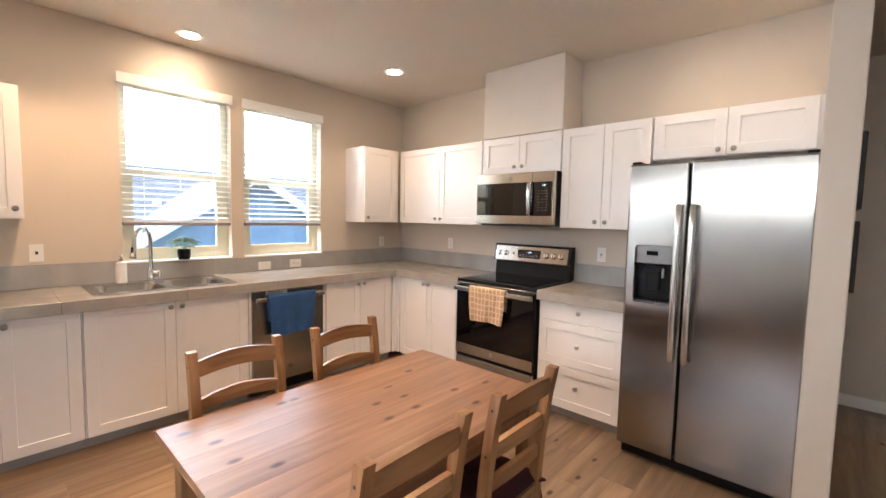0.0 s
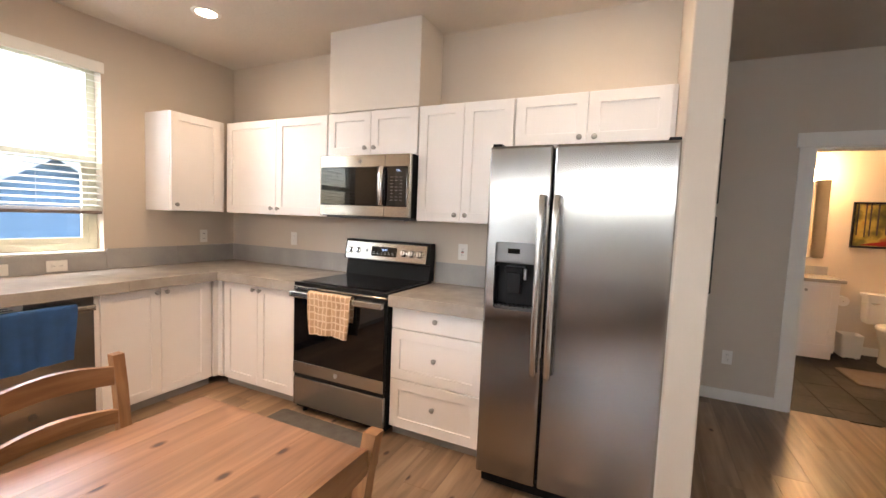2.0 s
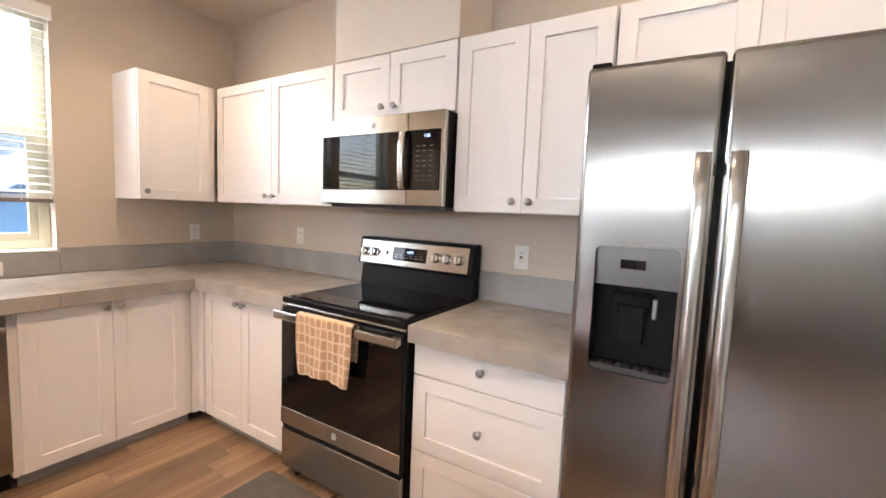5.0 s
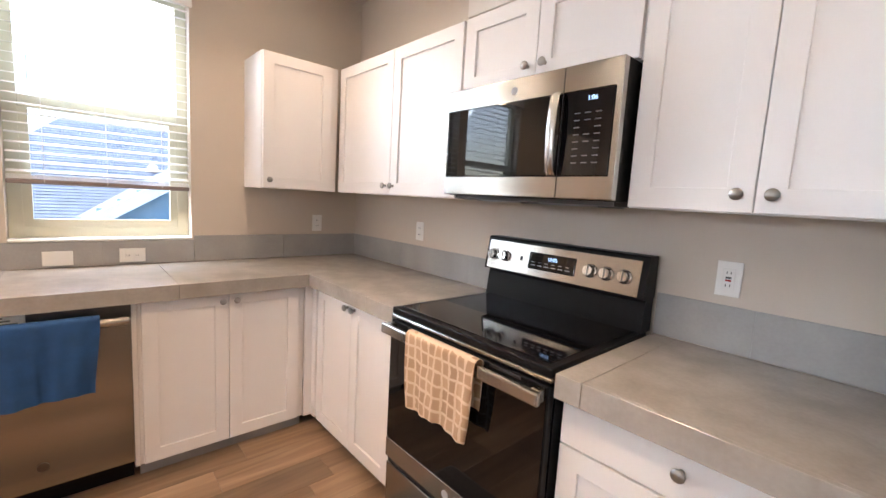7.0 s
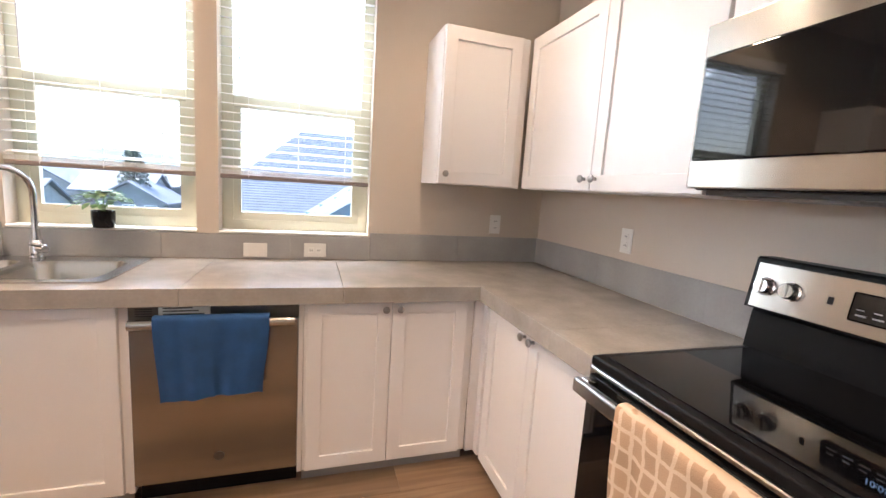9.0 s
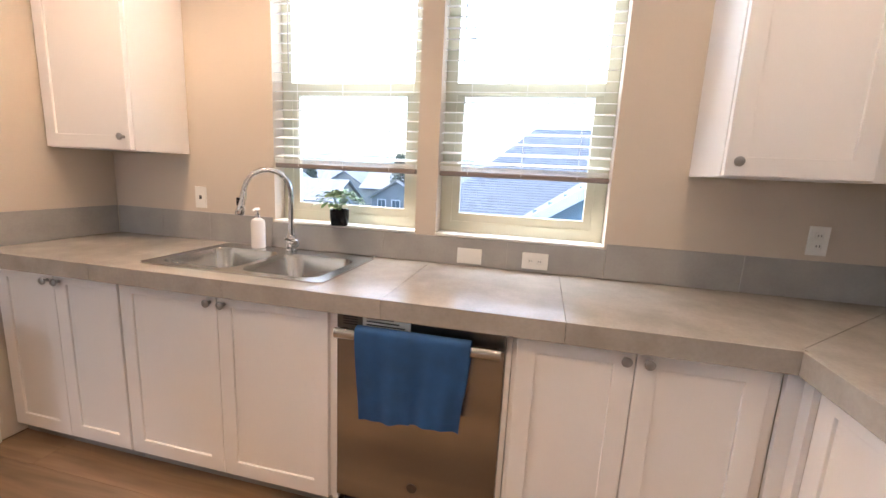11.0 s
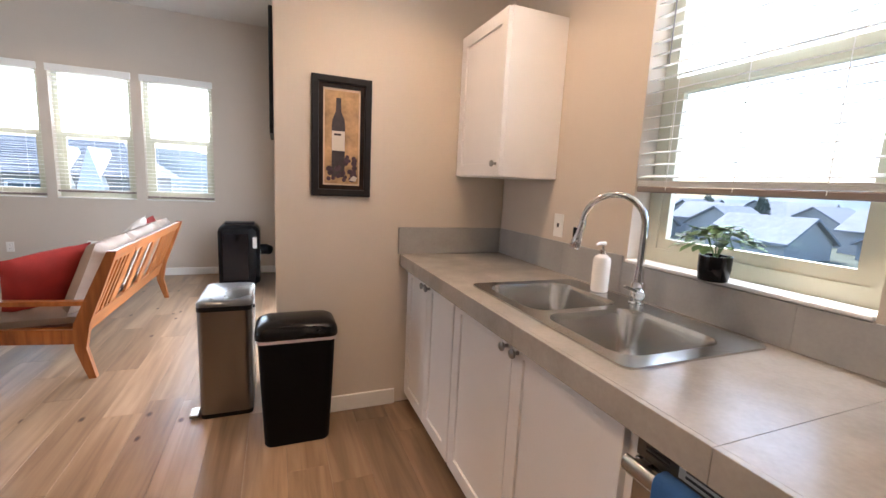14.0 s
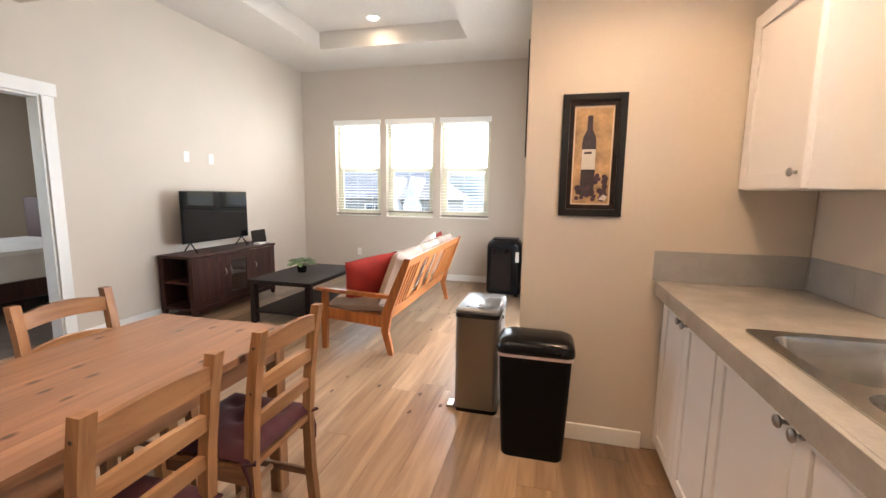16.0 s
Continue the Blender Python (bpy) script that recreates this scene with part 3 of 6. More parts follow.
# windows: single-hung vinyl frame in a drywall reveal with a white stool, and a slatted blind
def make_window(name, m, w, z0, z1, label):
    """Built along x from 0 to w, the room on the -y side, the opening from y 0 to 0.16."""
    r = root(name, m, label, "window", kind="structure")
    f = 0.055
    fr = part("window_frame", plate([(0.002, z0 + 0.012), (w - 0.002, z0 + 0.012), (w - 0.002, z1 - 0.002), (0.002, z1 - 0.002)],
                                    [[(f, z0 + f + 0.01), (w - f, z0 + f + 0.01), (w - f, z1 - f), (f, z1 - f)]], -0.135, -0.085), M_VINYL, r)
    fr.matrix_basis = pose(0, 0, 0, 90)
    zm = z0 + (z1 - z0) * 0.5
    part("meeting_rail", box(f, 0.082, zm - 0.028, w - f, 0.128, zm + 0.028, 0.003), M_VINYL, r)
    sash = part("lower_sash", plate([(f, z0 + f + 0.01), (w - f, z0 + f + 0.01), (w - f, zm - 0.028), (f, zm - 0.028)],
                                    [[(f + 0.035, z0 + f + 0.05), (w - f - 0.035, z0 + f + 0.05), (w - f - 0.035, zm - 0.03), (f + 0.035, zm - 0.03)]], -0.118, -0.09), M_VINYL, r)
    sash.matrix_basis = pose(0, 0, 0, 90)
    for a, b, y in ((z0 + f + 0.045, zm - 0.01, 0.104), (zm + 0.01, z1 - f + 0.005, 0.120)):
        g = part("pane", box(f - 0.004, y, a, w - f + 0.004, y + 0.004, b), M_GLASS, r)
        g.visible_shadow = False
    part("window_sill", box(0.001, -0.012, z0 + 0.001, w - 0.001, 0.083, z0 + 0.014, 0.003), M_TRIM, r)
    return r


def make_blind(m, w, ztop, zbot, label, pitch=0.0445, tilt=12, stack=0):
    r = root("window_blind", m, label, "blind", "window blinds")
    part("valance", box(-0.012, -0.028, ztop - 0.062, w + 0.012, -0.010, ztop + 0.016, 0.006, 2), M_SLAT, r)
    part("head_rail", box(0.012, -0.008, ztop - 0.045, w - 0.012, 0.045, ztop - 0.004), M_SLAT, r)
    s = box(0.010, -0.0245, -0.0014, w - 0.010, 0.0245, 0.0014)
    z = ztop - 0.075
    first = None
    while z > zbot + 0.035 + 0.0042 * stack:
        mm = pose(0, 0.024, z, tilt + random.uniform(-1.5, 1.5), random.uniform(-0.12, 0.12), 0)
        if first is None:
            first = part("slat", s, M_SLAT, r)
            first.matrix_basis = mm
        else:
            share("slat", first, r, mm)
        z -= pitch
    for k in range(stack):
        share("slat", first, r, pose(random.uniform(-0.002, 0.002), 0.024 + random.uniform(-0.002, 0.002), zbot + 0.0255 + 0.0042 * k))
    part("bottom_rail", box(0.008, -0.002, zbot, w - 0.008, 0.050, zbot + 0.022, 0.004), M_BLINDRAIL, r, "dusty rose-brown bottom rail, darkened for its shade")
    for x in (0.14, w / 2, w - 0.14):
        part("ladder_cord", box(x - 0.0012, -0.003, zbot + 0.01, x + 0.0012, -0.001, ztop - 0.05), M_SLAT, r)
    part("pull_cord", tube([(0.10, -0.012, ztop - 0.06), (0.101, -0.014, ztop - 0.35), (0.10, -0.013, ztop - 0.62)], 0.0022, 6), M_CORD, r, "thin grey pull cord")
    return r


for i, (a, b) in enumerate(KWIN):
    make_window(f"window_{i + 1}", pose(0, a, 0, 0, 0, 90), b - a, SILL, HEAD, "cream vinyl kitchen window with lower sash")
    make_blind(pose(0, a, 0, 0, 0, 90), b - a, HEAD, 1.325, "white slatted blind raised above the kitchen sill", stack=5)
for i, (a, b) in enumerate(LWIN):
    make_window(f"window_{i + 3}", pose(b, -7.63, 0, 0, 0, 180), b - a, LSILL, LHEAD, "cream vinyl living room window")
    make_blind(pose(b, -7.63, 0, 0, 0, 180), b - a, LHEAD, 0.985 if i != 1 else 1.03, "white slatted blind lowered over the living room window", tilt=3)

# recessed ceiling lights
def recessed_light(x, y, z):
    r = root("recessed_light", pose(x, y, z), "white recessed ceiling light, lit warm", "ceiling light", "recessed lights")
    ring = lathe([(0.062, -0.001), (0.064, -0.007), (0.088, -0.007), (0.092, -0.001)], 32)
    smooth(part("trim_ring", ring, M_TRIM, r))
    part("lens", lathe([(0.0, -0.004), (0.062, -0.004), (0.062, -0.002)], 32), M_CAN, r, "glowing warm lens")


for cx, cy in KITCHEN_CANS:
    recessed_light(cx, cy, H_K)
recessed_light(3.36, -6.45, H_L + 0.223)

# ---- kitchen cabinets ----


def shaker(w, h, rail=0.062):
    """A shaker door in the x-z plane, front at y -0.02, back at 0, from the lower left corner."""
    bm = plate([(0, 0), (w, 0), (w, h), (0, h)], [[(rail, rail), (w - rail, rail), (w - rail, h - rail), (rail, h - rail)]], 0.0, 0.020)
    add_box(bm, rail - 0.004, rail - 0.004, 0.004, w - rail + 0.004, h - rail + 0.004, 0.0105)
    bm.normal_update()
    es = [e for e in bm.edges if len(e.link_faces) == 2 and e.calc_face_angle(0) > 1.2 and all(v.co.z > 0.019 for v in e.verts)]
    bmesh.ops.bevel(bm, geom=es, offset=0.0022, segments=2, affect="EDGES", profile=0.5)
    return turn_mesh(bm, Matrix.Rotation(radians(90), 4, "X"))


def slab(w, h):
    return box(0, -0.020, 0, w, 0, h, 0.003, 2)


def knob(parent, x, z, y=-0.020):
    k = part("knob", lathe([(0.0075, 0.0), (0.0065, 0.004), (0.0055, 0.012), (0.010, 0.016), (0.0155, 0.020), (0.0160, 0.025), (0.0125, 0.029), (0.0, 0.031)], 20), M_NICKEL, parent, "small satin nickel knob")
    k.matrix_basis = pose(x, y, z, 90)
    smooth(k)


def cabinet(name, m, w, z0, z1, depth, doors, label, group, toe=0.0, gap=0.003, hollow=None):
    """doors: rows of (x0, x1, z0, z1, knob x, knob z, style)."""
    r = root(name, m, label, "cabinet", group)
    part("body", box(0.001, -depth, z0, w - 0.001, -0.002, hollow or z1), M_CAB, r)
    if hollow:
        part("face_frame", box(0.001, -depth, hollow, w - 0.001, -depth + 0.018, z1), M_CAB, r)
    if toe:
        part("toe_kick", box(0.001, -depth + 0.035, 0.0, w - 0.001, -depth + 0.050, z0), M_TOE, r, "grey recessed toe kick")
    for x0, x1, a, b, kx, kz, style in doors:
        nm = "door" if style == "door" else "drawer_front"
        flat = style == "flat"
        d = part(nm, slab(x1 - x0 - gap, b - a - gap) if flat else shaker(x1 - x0 - gap, b - a - gap), M_CAB, r)
        d.matrix_basis = pose(x0 + gap / 2, -depth, a + gap / 2)
        if kx is not None:
            knob(d, kx - x0, kz - a)
    return r


def pair(x0, x1, a, b, kz, spread=0.032):
    c = (x0 + x1) / 2
    return [(x0, c, a, b, c - spread, kz, "door"), (c, x1, a, b, c + spread, kz, "door")]


BASE, BD = (0.068, 0.868), 0.588
KB = 0.805
W90 = lambda y: pose(0, y, 0, 0, 0, 90)
cabinet("base_cabinet", W90(-3.728), 0.713, *BASE, BD, pair(0.03, 0.708, 0.072, 0.858, KB), "white two-door shaker base cabinet beside the end wall", "base cabinets", toe=1)
cabinet("sink_cabinet", W90(-3.015), 0.955, *BASE, BD, pair(0.005, 0.945, 0.072, 0.858, KB), "white two-door shaker cabinet under the sink", "base cabinets", toe=1, hollow=0.70)
cabinet("base_cabinet", W90(-1.415), 0.766, *BASE, BD, pair(0.012, 0.73, 0.072, 0.848, KB), "white two-door shaker base cabinet beside the dishwasher", "base cabinets", toe=1)
cabinet("corner_base_cabinet", pose(0.652, 0, 0), 0.796, *BASE, BD, pair(0.028, 0.757, 0.072, 0.848, KB), "white two-door shaker base cabinet beside the range", "base cabinets", toe=1)
cabinet("drawer_cabinet", pose(2.222, 0, 0), 0.625, *BASE, BD, [
    (0.004, 0.62, 0.705, 0.858, 0.312, 0.782, "flat"), (0.004, 0.62, 0.385, 0.702, 0.312, 0.545, "drawer"), (0.004, 0.62, 0.072, 0.382, 0.312, 0.245, "drawer")],
    "white three-drawer base cabinet between range and refrigerator", "base cabinets", toe=1)
UP, UD = (1.37, 2.13), 0.308
KU = 1.418
cabinet("wall_cabinet", W90(-3.728), 0.515, *UP, UD, [(0.004, 0.511, 1.372, 2.128, 0.475, KU + 0.01, "door")], "white one-door wall cabinet near the end wall", "wall cabinets")
cabinet("wall_cabinet", W90(-0.797), 0.466, *UP, UD, [(0.004, 0.42, 1.372, 2.128, 0.035, KU, "door")], "white one-door wall cabinet in the corner by the window", "wall cabinets")
cabinet("wall_cabinet", pose(0.328, 0, 0), 1.112, *UP, UD, [(0.006, 0.588, 1.372, 2.128, 0.55, KU, "door"), (0.588, 1.108, 1.372, 2.128, 0.62, KU, "door")], "white two-door wall cabinet beside the microwave", "wall cabinets")
cabinet("microwave_cabinet", pose(1.444, 0, 0), 0.766, 1.815, 2.13, UD, [(0.003, 0.383, 1.818, 2.128, 0.345, 1.868, "door"), (0.383, 0.763, 1.818, 2.128, 0.421, 1.868, "door")], "short white two-door cabinet above the microwave", "wall cabinets")
cabinet("wall_cabinet", pose(2.214, 0, 0), 0.650, *UP, UD, [(0.003, 0.325, 1.372, 2.128, 0.288, KU, "door"), (0.325, 0.647, 1.372, 2.128, 0.362, KU, "door")], "white two-door wall cabinet between microwave and refrigerator", "wall cabinets")
cabinet("fridge_cabinet", pose(2.868, 0, 0), 0.848, 1.84, 2.13, UD, [(0.003, 0.415, 1.843, 2.128, 0.375, 1.875, "door"), (0.415, 0.828, 1.843, 2.128, 0.455, 1.875, "door")], "short white two-door cabinet above the refrigerator", "wall cabinets")
struct("vent_chase", box(1.446, -0.324, 2.134, 2.208, -0.002, H_K, 0.003), M_CHASE, "painted boxed vent chase above the microwave", "vent chase")

# ---- worktops of grey tile with proud edge tiles ----
SINK = (0.052, -2.955, 0.566, -2.120)
CT0, CT1 = 0.872, 0.914


def worktop(name, m, label):
    return root(name, m, label, "countertop")


wt = worktop("countertop", pose(0, 0, 0), "L-shaped grey stone-tile countertop with thick front edge")
hole = [(0.085, -2.93), (0.54, -2.93), (0.54, -2.145), (0.085, -2.145)]
part("bed", plate([(0.003, -3.727), (0.600, -3.727), (0.600, -0.60), (1.452, -0.60), (1.452, -0.003), (0.003, -0.003)], [hole], CT0, CT1 - 0.008), M_GROUT, wt, "pale grout bed")
bed2 = worktop("countertop", pose(0, 0, 0), "short grey stone-tile countertop beside the refrigerator")
part("bed", box(2.220, -0.60, CT0, 2.862, -0.003, CT1 - 0.008), M_GROUT, bed2)


def ctile(parent, x0, y0, x1, y1, name="tile", z0=CT1 - 0.0078, z1=CT1):
    g = 0.0005
    return part(name, box(x0 + g, y0 + g, z0, x1 - g, y1 - g, z1, 0.0005), M_COUNTER, parent)


part("tile", plate([(0.004, -3.1017), (0.636, -3.1017), (0.636, -1.8577), (0.004, -1.8577)], [hole], CT1 - 0.0078, CT1), M_COUNTER, wt)
ctile(wt, 0.004, -3.725, 0.636, -3.102)
ctile(wt, 0.004, -1.857, 0.636, -1.262)
part("tile", plate([(0.004, -1.2612), (0.636, -1.2612), (0.636, -0.645), (0.004, -0.012)], [], CT1 - 0.0078, CT1), M_COUNTER, wt)
part("tile", plate([(0.0045, -0.0105), (0.6375, -0.6445), (0.6375, -0.636), (1.238, -0.636), (1.238, -0.010)], [], CT1 - 0.0078, CT1), M_COUNTER, wt)
ctile(wt, 1.240, -0.636, 1.452, -0.010)
ctile(bed2, 2.221, -0.636, 2.300, -0.010)
ctile(bed2, 2.300, -0.636, 2.862, -0.010)
for a, b in ((-3.727, -3.102), (-3.102, -2.48), (-2.48, -1.858), (-1.858, -1.261), (-1.261, -0.640)):
    part("edge_tile", box(0.634, a + 0.0004, CT0 - 0.028, 0.650, b - 0.0004, CT1 - 0.0005, 0.0012), M_COUNTER, wt)
for a, b in ((0.652, 1.239), (1.239, 1.452)):
    part("edge_tile", box(a + 0.0004, -0.650, CT0 - 0.028, b - 0.0004, -0.634, CT1 - 0.0005, 0.0012), M_COUNTER, wt)
for a, b in ((2.220, 2.298), (2.298, 2.862)):
    part("edge_tile", box(a + 0.0004, -0.650, CT0 - 0.028, b - 0.0004, -0.634, CT1 - 0.0005, 0.0012), M_COUNTER, bed2)

# splash tiles along the walls
def splash(name, m, cuts, label, h=0.154, holes=()):
    r = root(name, m, label, "backsplash", kind="structure")
    for a, b in zip(cuts, cuts[1:]):
        part("tile", box(a + 0.0003, -0.010, CT1 + 0.001, b - 0.0003, -0.001, CT1 + h, 0.0006), M_SPLASH, r)
    return r


sp = splash("backsplash", W90(-3.719), [0.0, 0.31, 0.62, 1.000], "grey tile backsplash along the window wall")
# under the windows the splash stops at the stools
for a, b in ((-2.717, -2.1), (-2.1, -1.5), (-1.5, -1.078)):
    t = part("tile", box(a + 0.0003 + 3.719, -0.010, CT1 + 0.001, b - 0.0003 + 3.719, -0.001, SILL - 0.002, 0.0006), M_SPLASH, sp)
part("tile", box(-1.076 + 3.719, -0.010, CT1 + 0.001, -0.55 + 3.719, -0.001, CT1 + 0.154, 0.0015), M_SPLASH, sp)
part("tile", box(-0.548 + 3.719, -0.010, CT1 + 0.001, -0.012 + 3.719, -0.001, CT1 + 0.154, 0.0015), M_SPLASH, sp)
splash("backsplash", pose(0, 0, 0), [0.001, 0.62, 1.24, 1.452], "grey tile backsplash behind the range counter")
splash("backsplash", pose(2.220, 0, 0), [0.0, 0.30, 0.645], "grey tile backsplash beside the refrigerator")
se = root("backsplash", pose(0, 0, 0), "grey tile backsplash on the end wall", "backsplash", kind="structure")
part("tile", box(0.012, -3.729, CT1 + 0.001, 0.664, -3.718, CT1 + 0.154, 0.0015), M_SPLASH, se)

# ---- sink, tap, soap ----
sk = root("kitchen_sink", pose(0, 0, 0), "double-bowl stainless steel drop-in sink", "sink")
B1 = (0.150, -2.905, 0.525, -2.555)
B2 = (0.150, -2.520, 0.525, -2.170)
rim = plate(rounded(*SINK, 0.03), [list(reversed(rounded(*B1, 0.07, 7))), list(reversed(rounded(*B2, 0.07, 7)))], CT1 + 0.001, CT1 + 0.007)
part("rim", rim, M_SINK, sk)
for b in (B1, B2):
    rings = []
    for inset, z, rr in ((0, CT1 + 0.0065, 0.07), (0.005, CT1 - 0.01, 0.072), (0.018, CT1 - 0.12, 0.075), (0.03, CT1 - 0.155, 0.075), (0.06, CT1 - 0.17, 0.07), (0.14, CT1 - 0.174, 0.02)):
        rings.append([(x, y, z) for x, y in rounded(b[0] + inset, b[1] + inset, b[2] - inset, b[3] - inset, rr, 7)])
    bowl = smooth(part("bowl", loft(rings, False, True), M_SINK, sk))
    part("drain", lathe([(0.042, 0), (0.040, 0.004), (0.028, 0.002), (0.0, 0.001)], 24, pose((b[0] + b[2]) / 2, (b[1] + b[3]) / 2, CT1 - 0.1725)), M_CHROME, bowl, "chrome drain")

fc = root("kitchen_faucet", pose(0.088, -2.555, CT1 + 0.008, 0, 0, -38), "chrome pull-down gooseneck kitchen faucet", "faucet")
smooth(part("base", lathe([(0.028, 0), (0.028, 0.005), (0.025, 0.008), (0.0245, 0.075), (0.021, 0.080)], 28), M_CHROME, fc))
arc = [(0, 0, 0.075), (0, 0, 0.16), (0, 0, 0.27)] + [(0.105 - 0.105 * math.cos(a), 0, 0.285 + 0.105 * math.sin(a)) for a in [radians(k) for k in range(10, 171, 16)]] + [(0.212, 0, 0.285)]
smooth(part("neck", tube(arc, [0.019] + [0.0125] * (len(arc) - 1), 16), M_CHROME, fc))
smooth(part("spray_head", tube([(0.2115, 0, 0.290), (0.213, 0, 0.27), (0.224, 0, 0.225), (0.232, 0, 0.188), (0.233, 0, 0.183)], [0.0130, 0.0150, 0.0175, 0.0205, 0.017], 18), M_CHROME, fc))
part("spray_button", box(0.232, -0.006, 0.225, 0.243, 0.006, 0.262, 0.002), M_BLACK, fc, "black spray button")
smooth(part("handle_hub", turn_mesh(lathe([(0.019, 0), (0.019, 0.045), (0.015, 0.050)], 20), pose(0, 0.015, 0.045, -90)), M_CHROME, fc))
part("handle", turn_mesh(box(-0.008, 0.02, -0.005, 0.075, 0.034, 0.005, 0.004, 2), pose(0, 0.022, 0.048, 0, -20, 20)), M_CHROME, fc)

sd = root("soap_dispenser", pose(0.098, -2.735, CT1 + 0.008), "white ribbed ceramic soap dispenser beside the tap", "soap dispenser")
prof = [(0.031, 0), (0.034, 0.003), (0.034, 0.125), (0.030, 0.140), (0.016, 0.150), (0.013, 0.152)]
bm = lathe(prof, 48)
for v in bm.verts:
    if 0.004 < v.co.z < 0.13:
        a = math.atan2(v.co.y, v.co.x)
        k = 1 + 0.018 * math.cos(24 * a)
        v.co.x, v.co.y = v.co.x * k, v.co.y * k
smooth(part("bottle", bm, M_SOAP, sd))
smooth(part("collar", lathe([(0.0125, 0.151), (0.0125, 0.168), (0.006, 0.170), (0.005, 0.192)], 20), M_CHROME, sd))
part("nozzle", tube([(-0.008, 0, 0.194), (0.02, 0, 0.196), (0.036, 0, 0.190)], [0.008, 0.006, 0.0045], 10), M_SOAP, sd)


# ---- plates on the walls ----
def wall_plate(m, w, h, kind, label):
    r = root("outlet" if kind != "switch" else "light_switch", m, label, "outlet" if kind != "switch" else "light switch", "wall plates")
    part("cover", box(-w / 2, -0.006, -h / 2, w / 2, 0, h / 2, 0.002, 2), M_WHITE_PLASTIC, r)
    if kind == "switch":
        part("rocker", box(-0.016, -0.009, -0.032, 0.016, -0.0055, 0.032, 0.002), M_WHITE_PLASTIC, r)
    elif kind == "gfci":
        part("insert", box(-0.017, -0.008, -0.034, 0.017, -0.0055, 0.034, 0.001), M_WHITE_PLASTIC, r)
        part("button", box(-0.008, -0.0095, 0.001, 0.008, -0.0075, 0.007), M_SLOT, r, "dark test button")
        part("button", box(-0.008, -0.0095, -0.008, 0.008, -0.0075, -0.002), M_REDPILLOW, r, "red reset button")
        for z in (0.021, -0.022):
            for x in (-0.006, 0.006):
                part("slot", box(x - 0.0012, -0.0088, z - 0.004, x + 0.0012, -0.0078, z + 0.004), M_SLOT, r)
    elif kind == "outlet":
        tall = h > w
        for s in (-0.02, 0.02):
            cx, cz = (0, s) if tall else (s, 0)
            f = part("socket_face", box(cx - 0.014, -0.0085, cz - 0.014, cx + 0.014, -0.0055, cz + 0.014, 0.003), M_WHITE_PLASTIC, r)
            for o in (-0.005, 0.005):
                part("slot", box(cx + o - 0.0012, -0.0095, cz - 0.004, cx + o + 0.0012, -0.0083, cz + 0.004), M_SLOT, f)
    elif kind == "jack":
        part("jack", box(-0.007, -0.008, -0.010, 0.007, -0.0055, 0.010), M_SLOT, r, "dark jack opening")
    return r


wall_plate(pose(0.0105, -1.372, 0.966, 0, 0, 90), 0.115, 0.075, "outlet", "white double outlet lying sideways in the backsplash")
wall_plate(pose(0.0105, -1.672, 0.962, 0, 0, 90), 0.115, 0.072, "blank", "white blank plate lying sideways in the backsplash")
wall_plate(pose(0.0005, -3.155, 1.146, 0, 0, 90), 0.07, 0.114, "jack", "white wall plate with a dark jack above the counter")
wall_plate(pose(0.0005, -0.31, 1.147, 0, 0, 90), 0.07, 0.114, "outlet", "white outlet in the corner above the counter")
wall_plate(pose(0.795, -0.0005, 1.16), 0.07, 0.114, "outlet", "white outlet on the wall near the range")
wall_plate(pose(2.433, -0.0005, 1.157), 0.072, 0.116, "gfci", "white safety outlet with test buttons beside the range")
wall_plate(pose(4.29, 1.2195, 0.36), 0.07, 0.114, "outlet", "white outlet low on the hallway wall")
wall_plate(pose(4.14, -7.6295, 0.385, 0, 0, 180), 0.07, 0.114, "outlet", "white outlet low on the living room wall")
wall_plate(pose(5.1195, -5.33, 1.70, 0, 0, -90), 0.07, 0.114, "blank", "white cable plate above the television")
wall_plate(pose(5.1195, -5.68, 1.70, 0, 0, -90), 0.07, 0.114, "blank", "white cable plate above the television")

# corner fillers between the base cabinets
struct("cabinet_filler", box(0.589, -0.648, 0.068, 0.606, -0.600, 0.868), M_CAB, "white filler strip in the cabinet corner", "trim")
struct("cabinet_filler", box(0.608, -0.606, 0.068, 0.651, -0.589, 0.868), M_CAB, "white filler strip in the cabinet corner", "trim")
struct("cabinet_filler", box(0.02, -1.4345, 0.068, 0.596, -1.4165, 0.868), M_CAB, "white filler strip beside the dishwasher", "trim")
struct("cabinet_filler", box(0.02, -2.0585, 0.068, 0.596, -2.0375, 0.868), M_CAB, "white filler strip beside the dishwasher", "trim")


def text_part(s, size, m, material, parent, name="digits"):
    cu = bpy.data.curves.new(name, "FONT")
    cu.body, cu.size, cu.extrude, cu.align_x, cu.align_y = s, size, 0.0006, "CENTER", "CENTER"
    ob = new(name, cu)
    me = bpy.data.meshes.new_from_object(ob.evaluated_get(bpy.context.evaluated_depsgraph_get()))
    bpy.data.objects.remove(ob)
    me.materials.append(material)
    o = new(name, me)
    o.parent, o.matrix_basis = parent, m
    return o


